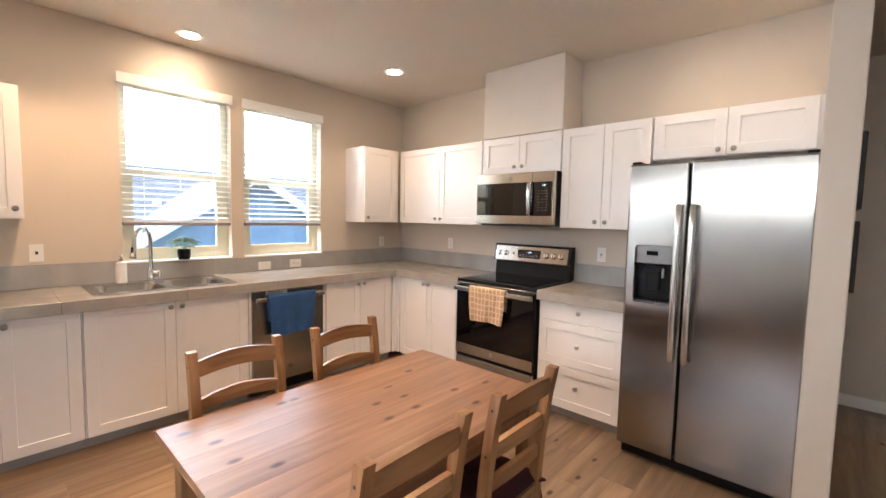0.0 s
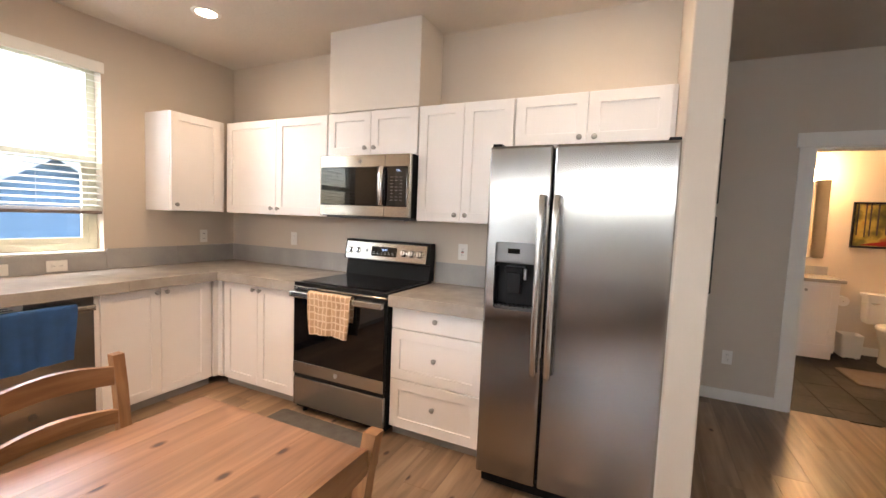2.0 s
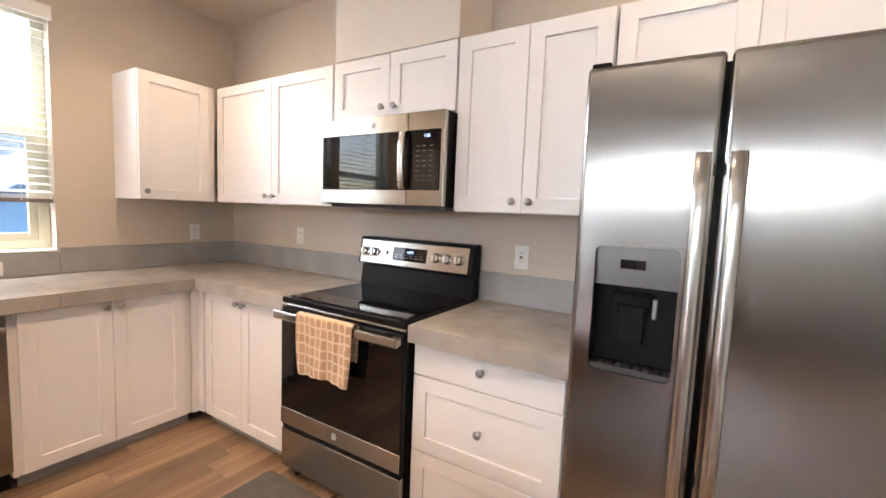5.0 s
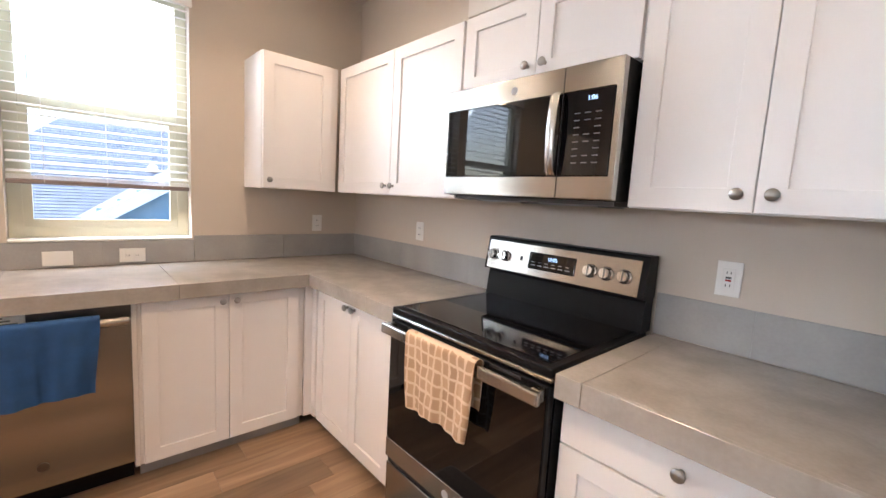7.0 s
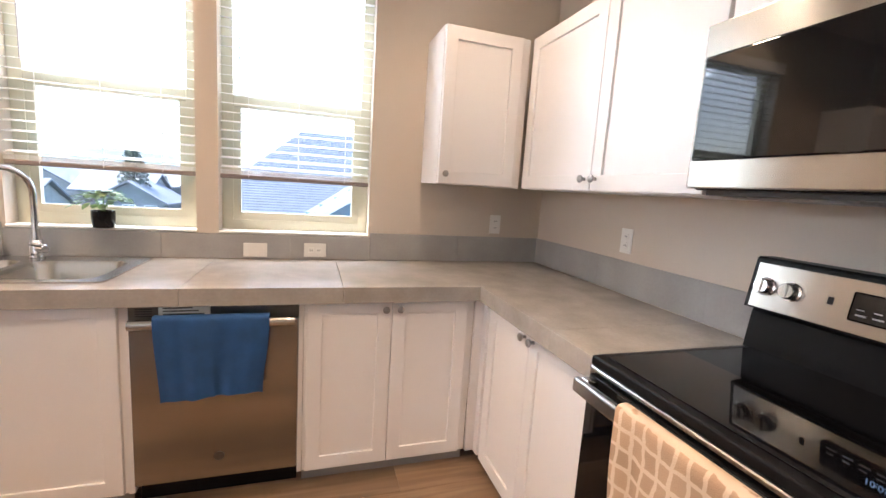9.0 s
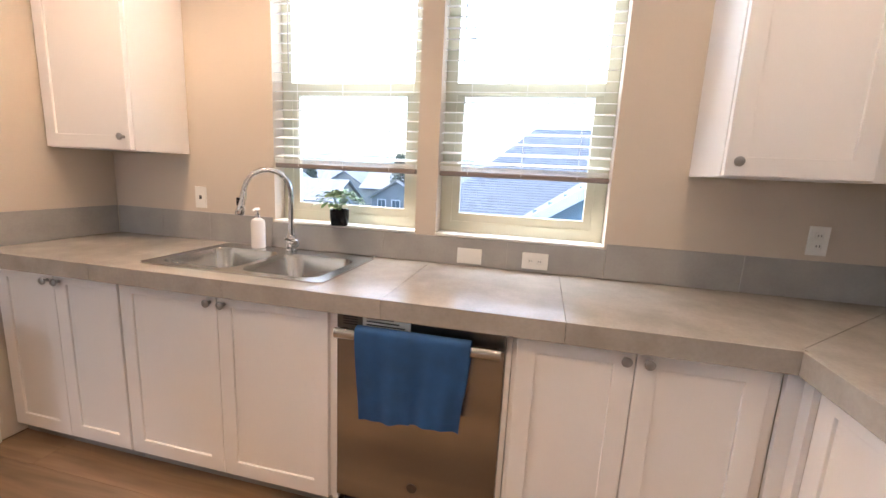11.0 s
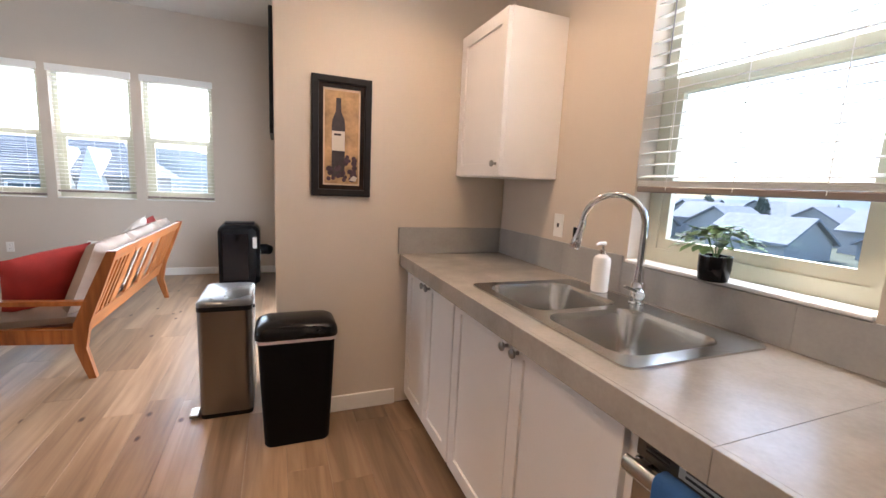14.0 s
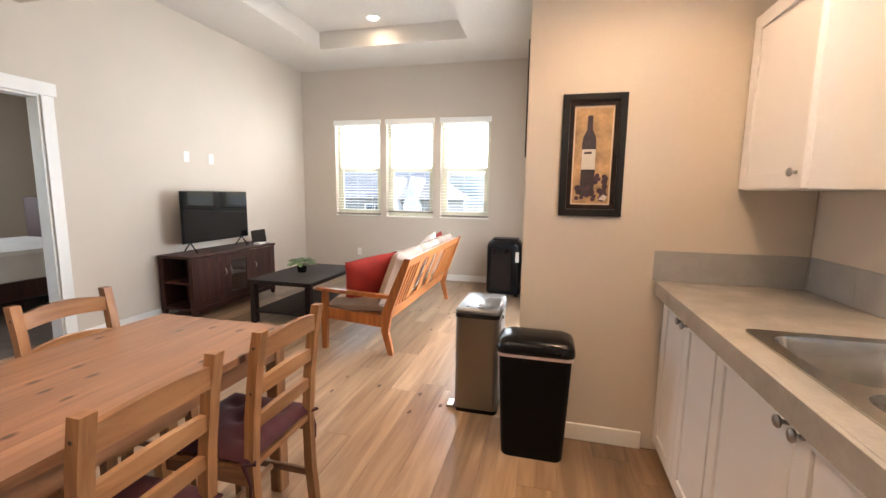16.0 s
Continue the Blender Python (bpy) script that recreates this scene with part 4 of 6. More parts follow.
# ---- dishwasher ----
dw = root("dishwasher", W90(-2.040), "stainless steel dishwasher with a bar handle under the counter", "dishwasher")
part("tub", box(0.004, -0.585, 0.10, 0.606, -0.01, 0.858), M_DARKGREY, dw)
part("door", box(0.006, -0.612, 0.105, 0.604, -0.588, 0.775, 0.004, 2), M_FRIDGE, dw)
cp = part("control_panel", box(0.006, -0.610, 0.779, 0.604, -0.588, 0.850, 0.003, 2), M_DARKSTEEL, dw)
part("top_vent_strip", box(0.006, -0.602, 0.852, 0.604, -0.588, 0.866), M_BLACK, dw)
part("badge", box(0.105, -0.6125, 0.795, 0.28, -0.6095, 0.842, 0.001), M_WHITE_PLASTIC, cp, "grey control label")
for i in range(5):
    part("vent_slit", box(0.03, -0.6115, 0.797 + i * 0.009, 0.085, -0.6095, 0.801 + i * 0.009), M_SLOT, cp)
for i in range(3):
    part("print_bar", box(0.12, -0.6135, 0.803 + i * 0.012, 0.26 - 0.02 * i, -0.612, 0.808 + i * 0.012), M_DARKGREY, cp)
smooth(part("handle", loft([[(x, -0.650 + 0.012 * math.cos(a), 0.776 + 0.019 * math.sin(a)) for a in [2 * math.pi * k / 14 for k in range(14)]] for x in (0.018, 0.022, 0.588, 0.592)]), M_STEEL, dw))
for x in (0.03, 0.56):
    part("handle_post", box(x, -0.648, 0.766, x + 0.02, -0.610, 0.786, 0.003), M_STEEL, dw)
part("emblem", lathe([(0.019, 0), (0.019, 0.002), (0.0, 0.002)], 24, pose(0.305, -0.612, 0.20, 90)), M_DARKSTEEL, dw, "round grey emblem")
part("toe_panel", box(0.006, -0.545, 0.002, 0.604, -0.53, 0.10), M_BLACK, dw)


def cloth(name, m, w, front, back, thick, material, label, category, waves, seed, y_bar=-0.018, sag=0.0):
    """A towel folded over a bar along x at z 0; the front hangs on the -y side."""
    rnd = random.Random(seed)
    ph = [rnd.uniform(0, 6.28) for _ in range(5)]
    nx, nf = 36, 22
    bm = bmesh.new()
    path = [(y_bar, -front * (1 - k / nf)) for k in range(nf)] + [(y_bar * math.cos(a), 0.016 * math.sin(a)) for a in [math.pi * k / 6 for k in range(7)]] + [(-y_bar, -back * k / 10) for k in range(1, 11)]

    def at(i, j, off):
        u = i / nx
        y, z = path[j]
        hang = min(1, max(0, -z / front))
        wob = hang ** 0.6 * (0.007 * math.sin(waves * 6.28 * u + ph[0] + 1.5 * hang) + 0.004 * math.sin(2.3 * waves * 6.28 * u + ph[1]))
        side = -1 if j < nf + 3 else 1
        x = w * u + hang * (0.010 * math.sin(3 * hang + ph[2]) * (1 if u > 0.5 else -0.6)) + (0.5 - u) * 0.03 * hang
        dz = hang * (0.004 * math.sin(6.2 * u + ph[3]) - sag * u)
        yy = y + (wob * side if side < 0 else wob * 0.3)
        return Vector((x, yy - off if side < 0 else yy + off * 0.4, z + dz))

    outer = [[bm.verts.new(at(i, j, thick)) for i in range(nx + 1)] for j in range(len(path))]
    inner = [[bm.verts.new(at(i, j, 0)) for i in range(nx + 1)] for j in range(len(path))]
    for j in range(len(path) - 1):
        for i in range(nx):
            bm.faces.new([outer[j][i], outer[j][i + 1], outer[j + 1][i + 1], outer[j + 1][i]])
            bm.faces.new([inner[j][i], inner[j + 1][i], inner[j + 1][i + 1], inner[j][i + 1]])
        for i in (0, nx):
            bm.faces.new([outer[j][i], outer[j + 1][i], inner[j + 1][i], inner[j][i]])
    for j in (0, len(path) - 1):
        for i in range(nx):
            bm.faces.new([outer[j][i], inner[j][i], inner[j][i + 1], outer[j][i + 1]])
    ob = smooth(part(name, bm, material), 80)
    ob.matrix_basis = m
    return tagged(ob, label, category)


cloth("dish_towel", pose(0.650, -1.938, 0.797, 0, 0, 90), 0.395, 0.315, 0.20, 0.006, M_TOWEL, "blue terry dish towel hanging over the dishwasher handle", "towel", 2.4, 3, sag=-0.012)

# ---- range ----
rg = root("electric_range", pose(1.456, 0, 0), "black and stainless freestanding electric range with glass top", "range")
part("body", box(0.004, -0.625, 0.03, 0.756, -0.02, 0.900), M_BLACK, rg)
part("cooktop_frame", box(0.001, -0.655, 0.894, 0.759, -0.05, 0.922, 0.006, 3), M_BLACK, rg)
part("cooktop_glass", box(0.030, -0.625, 0.9225, 0.730, -0.100, 0.9255, 0.001), M_GLOSSBLACK, rg, "glossy black glass cooktop")
part("cooktop_trim", box(0.002, -0.657, 0.880, 0.758, -0.640, 0.893, 0.003), M_STEEL, rg)
back = loft([[(x, y, z) for y, z in ((-0.10, 0.922), (-0.085, 1.035), (-0.078, 1.045), (-0.02, 1.045), (-0.02, 0.922))] for x in (0.004, 0.756)])
part("back_riser", back, M_BLACK, rg)
gp = loft([[(x, y, z) for y, z in ((-0.118, 1.050), (-0.094, 1.196), (-0.086, 1.203), (-0.022, 1.203), (-0.022, 1.046), (-0.095, 1.046))] for x in (0.0, 0.010, 0.750, 0.760)])
guard = part("backguard", gp, M_BLACK, rg)
# sloping stainless face
tilt = math.degrees(math.atan2(0.024, 0.146))
face = part("control_face", box(0.012, -0.004, 0.004, 0.738, 0.0, 0.138, 0.0015), M_STEEL, rg, "stainless control panel")
face.matrix_basis = pose(0, -0.118, 1.050, -tilt)
disp = part("display", box(0.255, -0.0065, 0.035, 0.480, -0.0035, 0.108, 0.004, 2), M_GLOSSBLACK, face, "dark display window")
text_part("10:05", 0.022, pose(0.372, -0.0068, 0.085, 90), M_DISPLAY, face)
for i in range(6):
    part("print_bar", box(0.268 + i * 0.034, -0.0072, 0.050, 0.290 + i * 0.034, -0.0064, 0.054), M_DIM_PRINT, face)
    part("print_bar", box(0.268 + i * 0.034, -0.0072, 0.064, 0.284 + i * 0.034, -0.0064, 0.067), M_DIM_PRINT, face)
part("indicator", box(0.205, -0.0055, 0.062, 0.217, -0.0035, 0.082), M_BLACK, face)
for x in (0.050, 0.118, 0.545, 0.612, 0.682):
    kb = part("control_knob", lathe([(0.027, 0), (0.027, 0.004), (0.0225, 0.006), (0.0215, 0.024), (0.019, 0.027), (0.0, 0.027)], 28), M_CHROME, face, "chrome burner knob")
    kb.matrix_basis = pose(x, -0.004, 0.070, 90)
    smooth(kb)
    part("knob_grip", box(-0.0045, -0.021, 0.026, 0.0045, 0.021, 0.034, 0.002), M_CHROME, kb)
od = part("oven_door", box(0.006, -0.660, 0.285, 0.754, -0.628, 0.872, 0.005, 2), M_BLACK, rg)
part("door_glass", box(0.010, -0.6635, 0.372, 0.750, -0.6595, 0.845, 0.001), M_GLOSSBLACK, od, "black glass oven window")
part("door_band", box(0.008, -0.6645, 0.287, 0.752, -0.6595, 0.368, 0.001), M_STEEL, od, "stainless band below the glass")
part("emblem", lathe([(0.016, 0), (0.016, 0.002), (0.0, 0.002)], 24, pose(0.380, -0.6645, 0.328, 90)), M_DIM_PRINT, od, "round grey emblem")
for i in range(4):
    part("door_vent", box(0.12 + 0.14 * i, -0.6625, 0.858, 0.24 + 0.14 * i, -0.659, 0.868), M_SLOT, od)
part("handle", box(0.006, -0.712, 0.825, 0.754, -0.690, 0.866, 0.007, 3), M_STEEL, rg, "wide flat stainless bar handle")
for x in (0.014, 0.716):
    part("handle_post", box(x, -0.694, 0.826, x + 0.03, -0.655, 0.866, 0.004), M_STEEL, rg)
part("storage_drawer", box(0.006, -0.658, 0.058, 0.754, -0.63, 0.258, 0.005, 2), M_STEEL, rg)
part("drawer_groove", box(0.006, -0.650, 0.260, 0.754, -0.628, 0.284), M_BLACK, rg)
for x in (0.05, 0.68):
    for y in (-0.60, -0.08):
        part("foot", lathe([(0.018, 0.0), (0.018, 0.012), (0.01, 0.012), (0.01, 0.032)], 14, pose(x + 0.015, y, 0)), M_BLACK, rg)

cloth("oven_towel", pose(1.640, -0.698, 0.868), 0.345, 0.265, 0.16, 0.004, M_OVENTOWEL, "sand kitchen towel with cream grid over the oven handle", "towel", 2.0, 8, y_bar=-0.019, sag=-0.004)

# ---- microwave ----
mw = root("microwave", pose(1.446, 0, 0), "stainless over-the-range microwave with dark glass door", "microwave")
part("case", box(0.003, -0.375, 1.385, 0.757, -0.004, 1.812, 0.003), M_BLACK, mw)
part("underside", box(0.02, -0.35, 1.372, 0.74, -0.02, 1.386), M_DARKGREY, mw)
part("filter", box(0.10, -0.30, 1.366, 0.34, -0.10, 1.373), M_DIM_PRINT, mw, "grey grease filter")
part("filter", box(0.42, -0.30, 1.366, 0.66, -0.10, 1.373), M_DIM_PRINT, mw, "grey grease filter")
mf = part("front", box(0.001, -0.405, 1.388, 0.759, -0.377, 1.810, 0.004, 2), M_STEEL, mw)
part("door_glass", box(0.012, -0.4085, 1.460, 0.560, -0.4045, 1.728, 0.004, 2), M_GLOSSBLACK, mf, "dark reflecting door glass")
cpn = part("control_panel", box(0.563, -0.4085, 1.460, 0.738, -0.4045, 1.728, 0.004, 2), M_GLOSSBLACK, mf, "black touch panel")
part("panel_gap", box(0.5600, -0.4070, 1.392, 0.5615, -0.4040, 1.806), M_SLOT, mf)
smooth(part("handle", loft([[(0.548 + 0.017 * math.cos(a), -0.438 - dy + 0.008 * math.sin(a), z) for a in [2 * math.pi * k / 14 for k in range(14)]] for z, dy in ((1.462, -0.016), (1.475, -0.004), (1.53, 0.003), (1.60, 0.006), (1.67, 0.003), (1.715, -0.004), (1.728, -0.016))]), M_STEEL_V, mw, "curved stainless door handle"))
part("handle_post", box(0.540, -0.432, 1.470, 0.556, -0.404, 1.486), M_STEEL, mw)
part("handle_post", box(0.540, -0.432, 1.704, 0.556, -0.404, 1.720), M_STEEL, mw)
part("emblem", lathe([(0.014, 0), (0.014, 0.002), (0.0, 0.002)], 24, pose(0.355, -0.405, 1.765, 90)), M_DIM_PRINT, mf, "round grey emblem")
text_part("1:06", 0.020, pose(0.668, -0.4090, 1.700, 90), M_DISPLAY, cpn)
for rr in range(8):
    for cc in range(3):
        if rr in (2, 5) and cc == 1:
            continue
        x, z = 0.610 + cc * 0.036, 1.655 - rr * 0.022
        part("key_print", box(x, -0.4092, z, x + 0.020, -0.4083, z + 0.0035), M_KEY, cpn)

# ---- refrigerator ----
fg = root("refrigerator", pose(2.886, 0, 0), "stainless side-by-side refrigerator with water dispenser", "refrigerator")
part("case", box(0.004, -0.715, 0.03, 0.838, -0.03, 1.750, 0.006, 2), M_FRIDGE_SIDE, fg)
part("grille", box(0.02, -0.745, 0.012, 0.822, -0.70, 0.075), M_BLACK, fg, "black toe grille")
FD = (-0.800, -0.725)


def fridge_door(x0, x1, hole=None):
    """A door with soft front edges; the front bulges a little between the sides."""
    z0, z1 = 0.080, 1.762
    bm = plate([(p[0], p[1]) for p in rounded(x0, z0, x1, z1, 0.012, 3)], [hole] if hole else [], 0.0, 0.07)
    bm.normal_update()
    zmax = 0.0699
    es = [e for e in bm.edges if len(e.link_faces) == 2 and e.calc_face_angle(0) > 1.0 and all(v.co.z > zmax for v in e.verts) and any(min(abs(v.co.x - x0), abs(v.co.x - x1), abs(v.co.y - z0), abs(v.co.y - z1)) < 0.013 for v in e.verts)]
    bmesh.ops.bevel(bm, geom=es, offset=0.014, segments=4, affect="EDGES", profile=0.5)
    return turn_mesh(bm, Matrix.Translation((0, -0.727, 0)) @ Matrix.Rotation(radians(90), 4, "X"))


DIS = (0.052, 0.955, 0.262, 1.300)
freezer = part("freezer_door", fridge_door(0.002, 0.312, list(reversed(rounded(DIS[0], DIS[1], DIS[2], DIS[3], 0.02, 4)))), M_FRIDGE, fg)
fresh = part("fridge_door", fridge_door(0.322, 0.842), M_FRIDGE, fg)
part("door_gasket", box(0.010, -0.727, 0.085, 0.832, -0.716, 1.755), M_BLACK, fg)
part("dispenser_well", box(DIS[0] + 0.001, -0.742, DIS[1] + 0.001, DIS[2] - 0.001, -0.735, DIS[3] - 0.001), M_BLACK, freezer, "black dispenser recess")
bz = plate(rounded(DIS[0] - 0.004, DIS[1] - 0.012, DIS[2] + 0.004, DIS[3] + 0.004, 0.022, 5), [list(reversed(rounded(DIS[0] + 0.006, DIS[1] + 0.004, DIS[2] - 0.006, DIS[3] - 0.006, 0.016, 5)))], 0.0, 0.012)
part("dispenser_bezel", turn_mesh(bz, Matrix.Translation((0, -0.796, 0)) @ Matrix.Rotation(radians(90), 4, "X")), M_FRIDGE, freezer, "stainless dispenser bezel")
dp = part("dispenser_panel", box(DIS[0] + 0.005, -0.790, 1.190, DIS[2] - 0.005, -0.744, DIS[3] - 0.006, 0.002), M_DARKSTEEL, freezer, "dark grey dispenser control panel")
part("panel_display", box(0.120, -0.7985, 1.238, 0.180, -0.7955, 1.262), M_GLOSSBLACK, dp, "small dark display")
part("paddle", box(0.118, -0.775, 1.035, 0.186, -0.757, 1.150, 0.004), M_BLACK, freezer)
part("nozzle", box(0.200, -0.785, 1.11, 0.214, -0.77, 1.165, 0.003), M_NICKEL, freezer)
part("chute", box(0.105, -0.79, 1.14, 0.20, -0.745, 1.172, 0.004), M_BLACK, freezer)
part("drip_tray", box(DIS[0] + 0.006, -0.797, DIS[1] + 0.003, DIS[2] - 0.006, -0.744, DIS[1] + 0.018, 0.002), M_DARKGREY, freezer)
for i in range(8):
    part("tray_rib", box(DIS[0] + 0.016 + 0.023 * i, -0.792, DIS[1] + 0.0185, DIS[0] + 0.024 + 0.023 * i, -0.75, DIS[1] + 0.023), M_BLACK, freezer)
part("side_lip", box(DIS[0] + 0.001, -0.797, DIS[1] + 0.02, DIS[0] + 0.005, -0.744, 1.168), M_BLACK, freezer)
part("side_lip", box(DIS[2] - 0.005, -0.797, DIS[1] + 0.02, DIS[2] - 0.001, -0.744, 1.168), M_BLACK, freezer)
for x in (0.283, 0.351):
    h = loft([[(x + 0.0165 * math.cos(a), y + 0.011 * math.sin(a), z) for a in [2 * math.pi * k / 16 for k in range(16)]] for z, y in ((0.655, -0.835), (0.675, -0.850), (0.80, -0.858), (1.10, -0.862), (1.38, -0.858), (1.505, -0.850), (1.525, -0.835))])
    hd = smooth(part("handle", h, M_STEEL_V, fg, "long stainless bar handle"))
    for z in (0.69, 1.48):
        part("handle_post", box(x - 0.012, -0.845, z, x + 0.012, -0.792, z + 0.03, 0.003), M_STEEL, hd)
for x in (0.008, 0.786):
    part("hinge_cover", box(x, -0.780, 1.7625, x + 0.05, -0.66, 1.776, 0.005, 2), M_BLACK, fg, "black hinge cover")
for x in (0.05, 0.77):
    part("roller", turn_mesh(lathe([(0.02, 0), (0.02, 0.03)], 16), pose(x, -0.70, 0.021, 0, 90)), M_BLACK, fg)

# ---- mat before the range ----
def mat_mesh():
    bm = bmesh.new()
    loops = []
    for inset, z in ((0, 0.001), (0.0, 0.006), (0.008, 0.011), (0.03, 0.012)):
        loops.append([(x, y, z) for x, y in rounded(inset, inset, 0.82 - inset, 0.47 - inset, 0.03, 4)])
    add_loft(bm, loops, True, False)
    nx, ny = 34, 20
    g = [[bm.verts.new((0.03 + 0.76 * i / nx, 0.03 + 0.41 * j / ny, 0.012 + 0.024 * abs(noise.noise((i * 0.16 + j * 0.22, j * 0.5 - i * 0.1, 2.0))) * math.sin(math.pi * i / nx) ** 0.3 * math.sin(math.pi * j / ny) ** 0.3 + 0.004 * abs(noise.noise((i * 0.13 + j * 0.2, j * 0.25, 7.0))))) for j in range(ny + 1)] for i in range(nx + 1)]
    for i in range(nx):
        for j in range(ny):
            bm.faces.new([g[i][j], g[i + 1][j], g[i + 1][j + 1], g[i][j + 1]])
    return bm


km = smooth(part("kitchen_mat", mat_mesh(), M_MAT), 60)
km.matrix_basis = pose(1.385, -1.135, 0.0, 0, 0, -0.5)
tagged(km, "wrinkled grey memory-foam mat before the range", "mat")

# ---- dining table and chairs ----
tb_ = root("dining_table", pose(2.245, -3.03, 0), "stained pine dining table with visible knots", "table")
for i in range(6):
    w = 0.735 / 6
    part("board", box(i * w + 0.0001, 0, 0.712, (i + 1) * w - 0.0001, 1.175, 0.740, 0.0004), M_PINE, tb_)
for x in (0.035, 0.700 - 0.058):
    for y in (0.04, 1.135 - 0.058):
        part("leg", box(x, y, 0, x + 0.058, y + 0.058, 0.711, 0.004), M_PINE_Z, tb_)
part("apron", box(0.095, 0.045, 0.625, 0.64, 0.065, 0.711), M_PINE_X, tb_)
part("apron", box(0.095, 1.11, 0.625, 0.64, 1.13, 0.711), M_PINE_X, tb_)
part("apron", box(0.04, 0.10, 0.625, 0.06, 1.07, 0.711), M_PINE, tb_)
part("apron", box(0.675, 0.10, 0.625, 0.695, 1.07, 0.711), M_PINE, tb_)


def curved_rail(bm, x0, x1, y, z0, z1, bow, arch, t=0.02):
    """A back rail bowed to the rear, with an arched top."""
    n = 10
    rings = []
    for i in range(n + 1):
        u = i / n
        s = math.sin(math.pi * u)
        x, yy, zt = x0 + (x1 - x0) * u, y + bow * s, z1 + arch * s
        rings.append([(x, yy, z0 + arch * 0.6 * s), (x, yy + t, z0 + arch * 0.6 * s), (x, yy + t, zt), (x, yy, zt)])
    return add_loft(bm, rings)


def chair_post(s):
    bm = bmesh.new()
    rings = []
    for z, y in ((0, 0.205), (0.22, 0.185), (0.44, 0.180), (0.62, 0.192), (0.80, 0.215), (0.905, 0.235)):
        x = 0.165 * s
        rings.append([(x - 0.017, y - 0.017, z), (x + 0.017, y - 0.017, z), (x + 0.017, y + 0.017, z), (x - 0.017, y + 0.017, z)])
    add_loft(bm, rings)
    es = [e for e in bm.edges if e.calc_face_angle(0) > 1.0]
    bmesh.ops.bevel(bm, geom=es, offset=0.003, segments=2, affect="EDGES", profile=0.5)
    return bm


def dining_chair(m):
    """Seat centre at the origin, the back towards +y."""
    r = root("dining_chair", m, "honey-stained pine ladder-back dining chair at the table", "chair", "chairs round the table")
    part("seat", loft([[(x * k, y, z) for x, y in ((-0.205, -0.20), (0.205, -0.20), (0.175, 0.19), (-0.175, 0.19))] for z, k in ((0.428, 0.985), (0.432, 1.0), (0.444, 1.0), (0.448, 0.985))]), M_PINE_X, r)
    for s in (-1, 1):
        part("back_post", chair_post(s), M_PINE_Z, r)
        part("front_leg", loft([[(s * 0.178 + x, -0.175 + y, z) for x, y in ((-k, -k), (k, -k), (k, k), (-k, k))] for z, k in ((0, 0.015), (0.428, 0.019))]), M_PINE_Z, r)
        part("side_stretcher", box(s * 0.172 - 0.009, -0.16, 0.17, s * 0.172 + 0.009, 0.175, 0.20, 0.003), M_PINE, r)
        part("side_apron", box(s * 0.172 - 0.010, -0.16, 0.375, s * 0.172 + 0.010, 0.165, 0.427), M_PINE, r)
        for z in (0.852, 0.70):
            part("peg", turn_mesh(lathe([(0.0045, 0), (0.0045, 0.0015)], 10), pose(s * 0.182, 0.222 if z > 0.8 else 0.203, z, 0, 90 * s)), M_SLOT, r, "dark bolt hole")
    part("front_apron", box(-0.16, -0.185, 0.375, 0.16, -0.167, 0.427), M_PINE_X, r)
    part("cross_stretcher", box(-0.163, -0.01, 0.175, 0.163, 0.01, 0.195, 0.003), M_PINE_X, r)
    for z0, z1, y in ((0.808, 0.868, 0.212), (0.682, 0.728, 0.192), (0.565, 0.605, 0.178)):
        part("back_rail", curved_rail(bmesh.new(), -0.150, 0.150, y, z0, z1, 0.016, 0.018), M_PINE_X, r)
    return r


CHAIRS = [(2.275, -2.19, 90), (2.272, -2.70, 90), (2.835, -2.675, -90), (2.835, -2.18, -90)]
first_chair = dining_chair(pose(*CHAIRS[0][:2], 0, 0, 0, CHAIRS[0][2]))
for x, y, a in CHAIRS[1:]:
    copy_thing(first_chair, pose(x, y, 0, 0, 0, a))


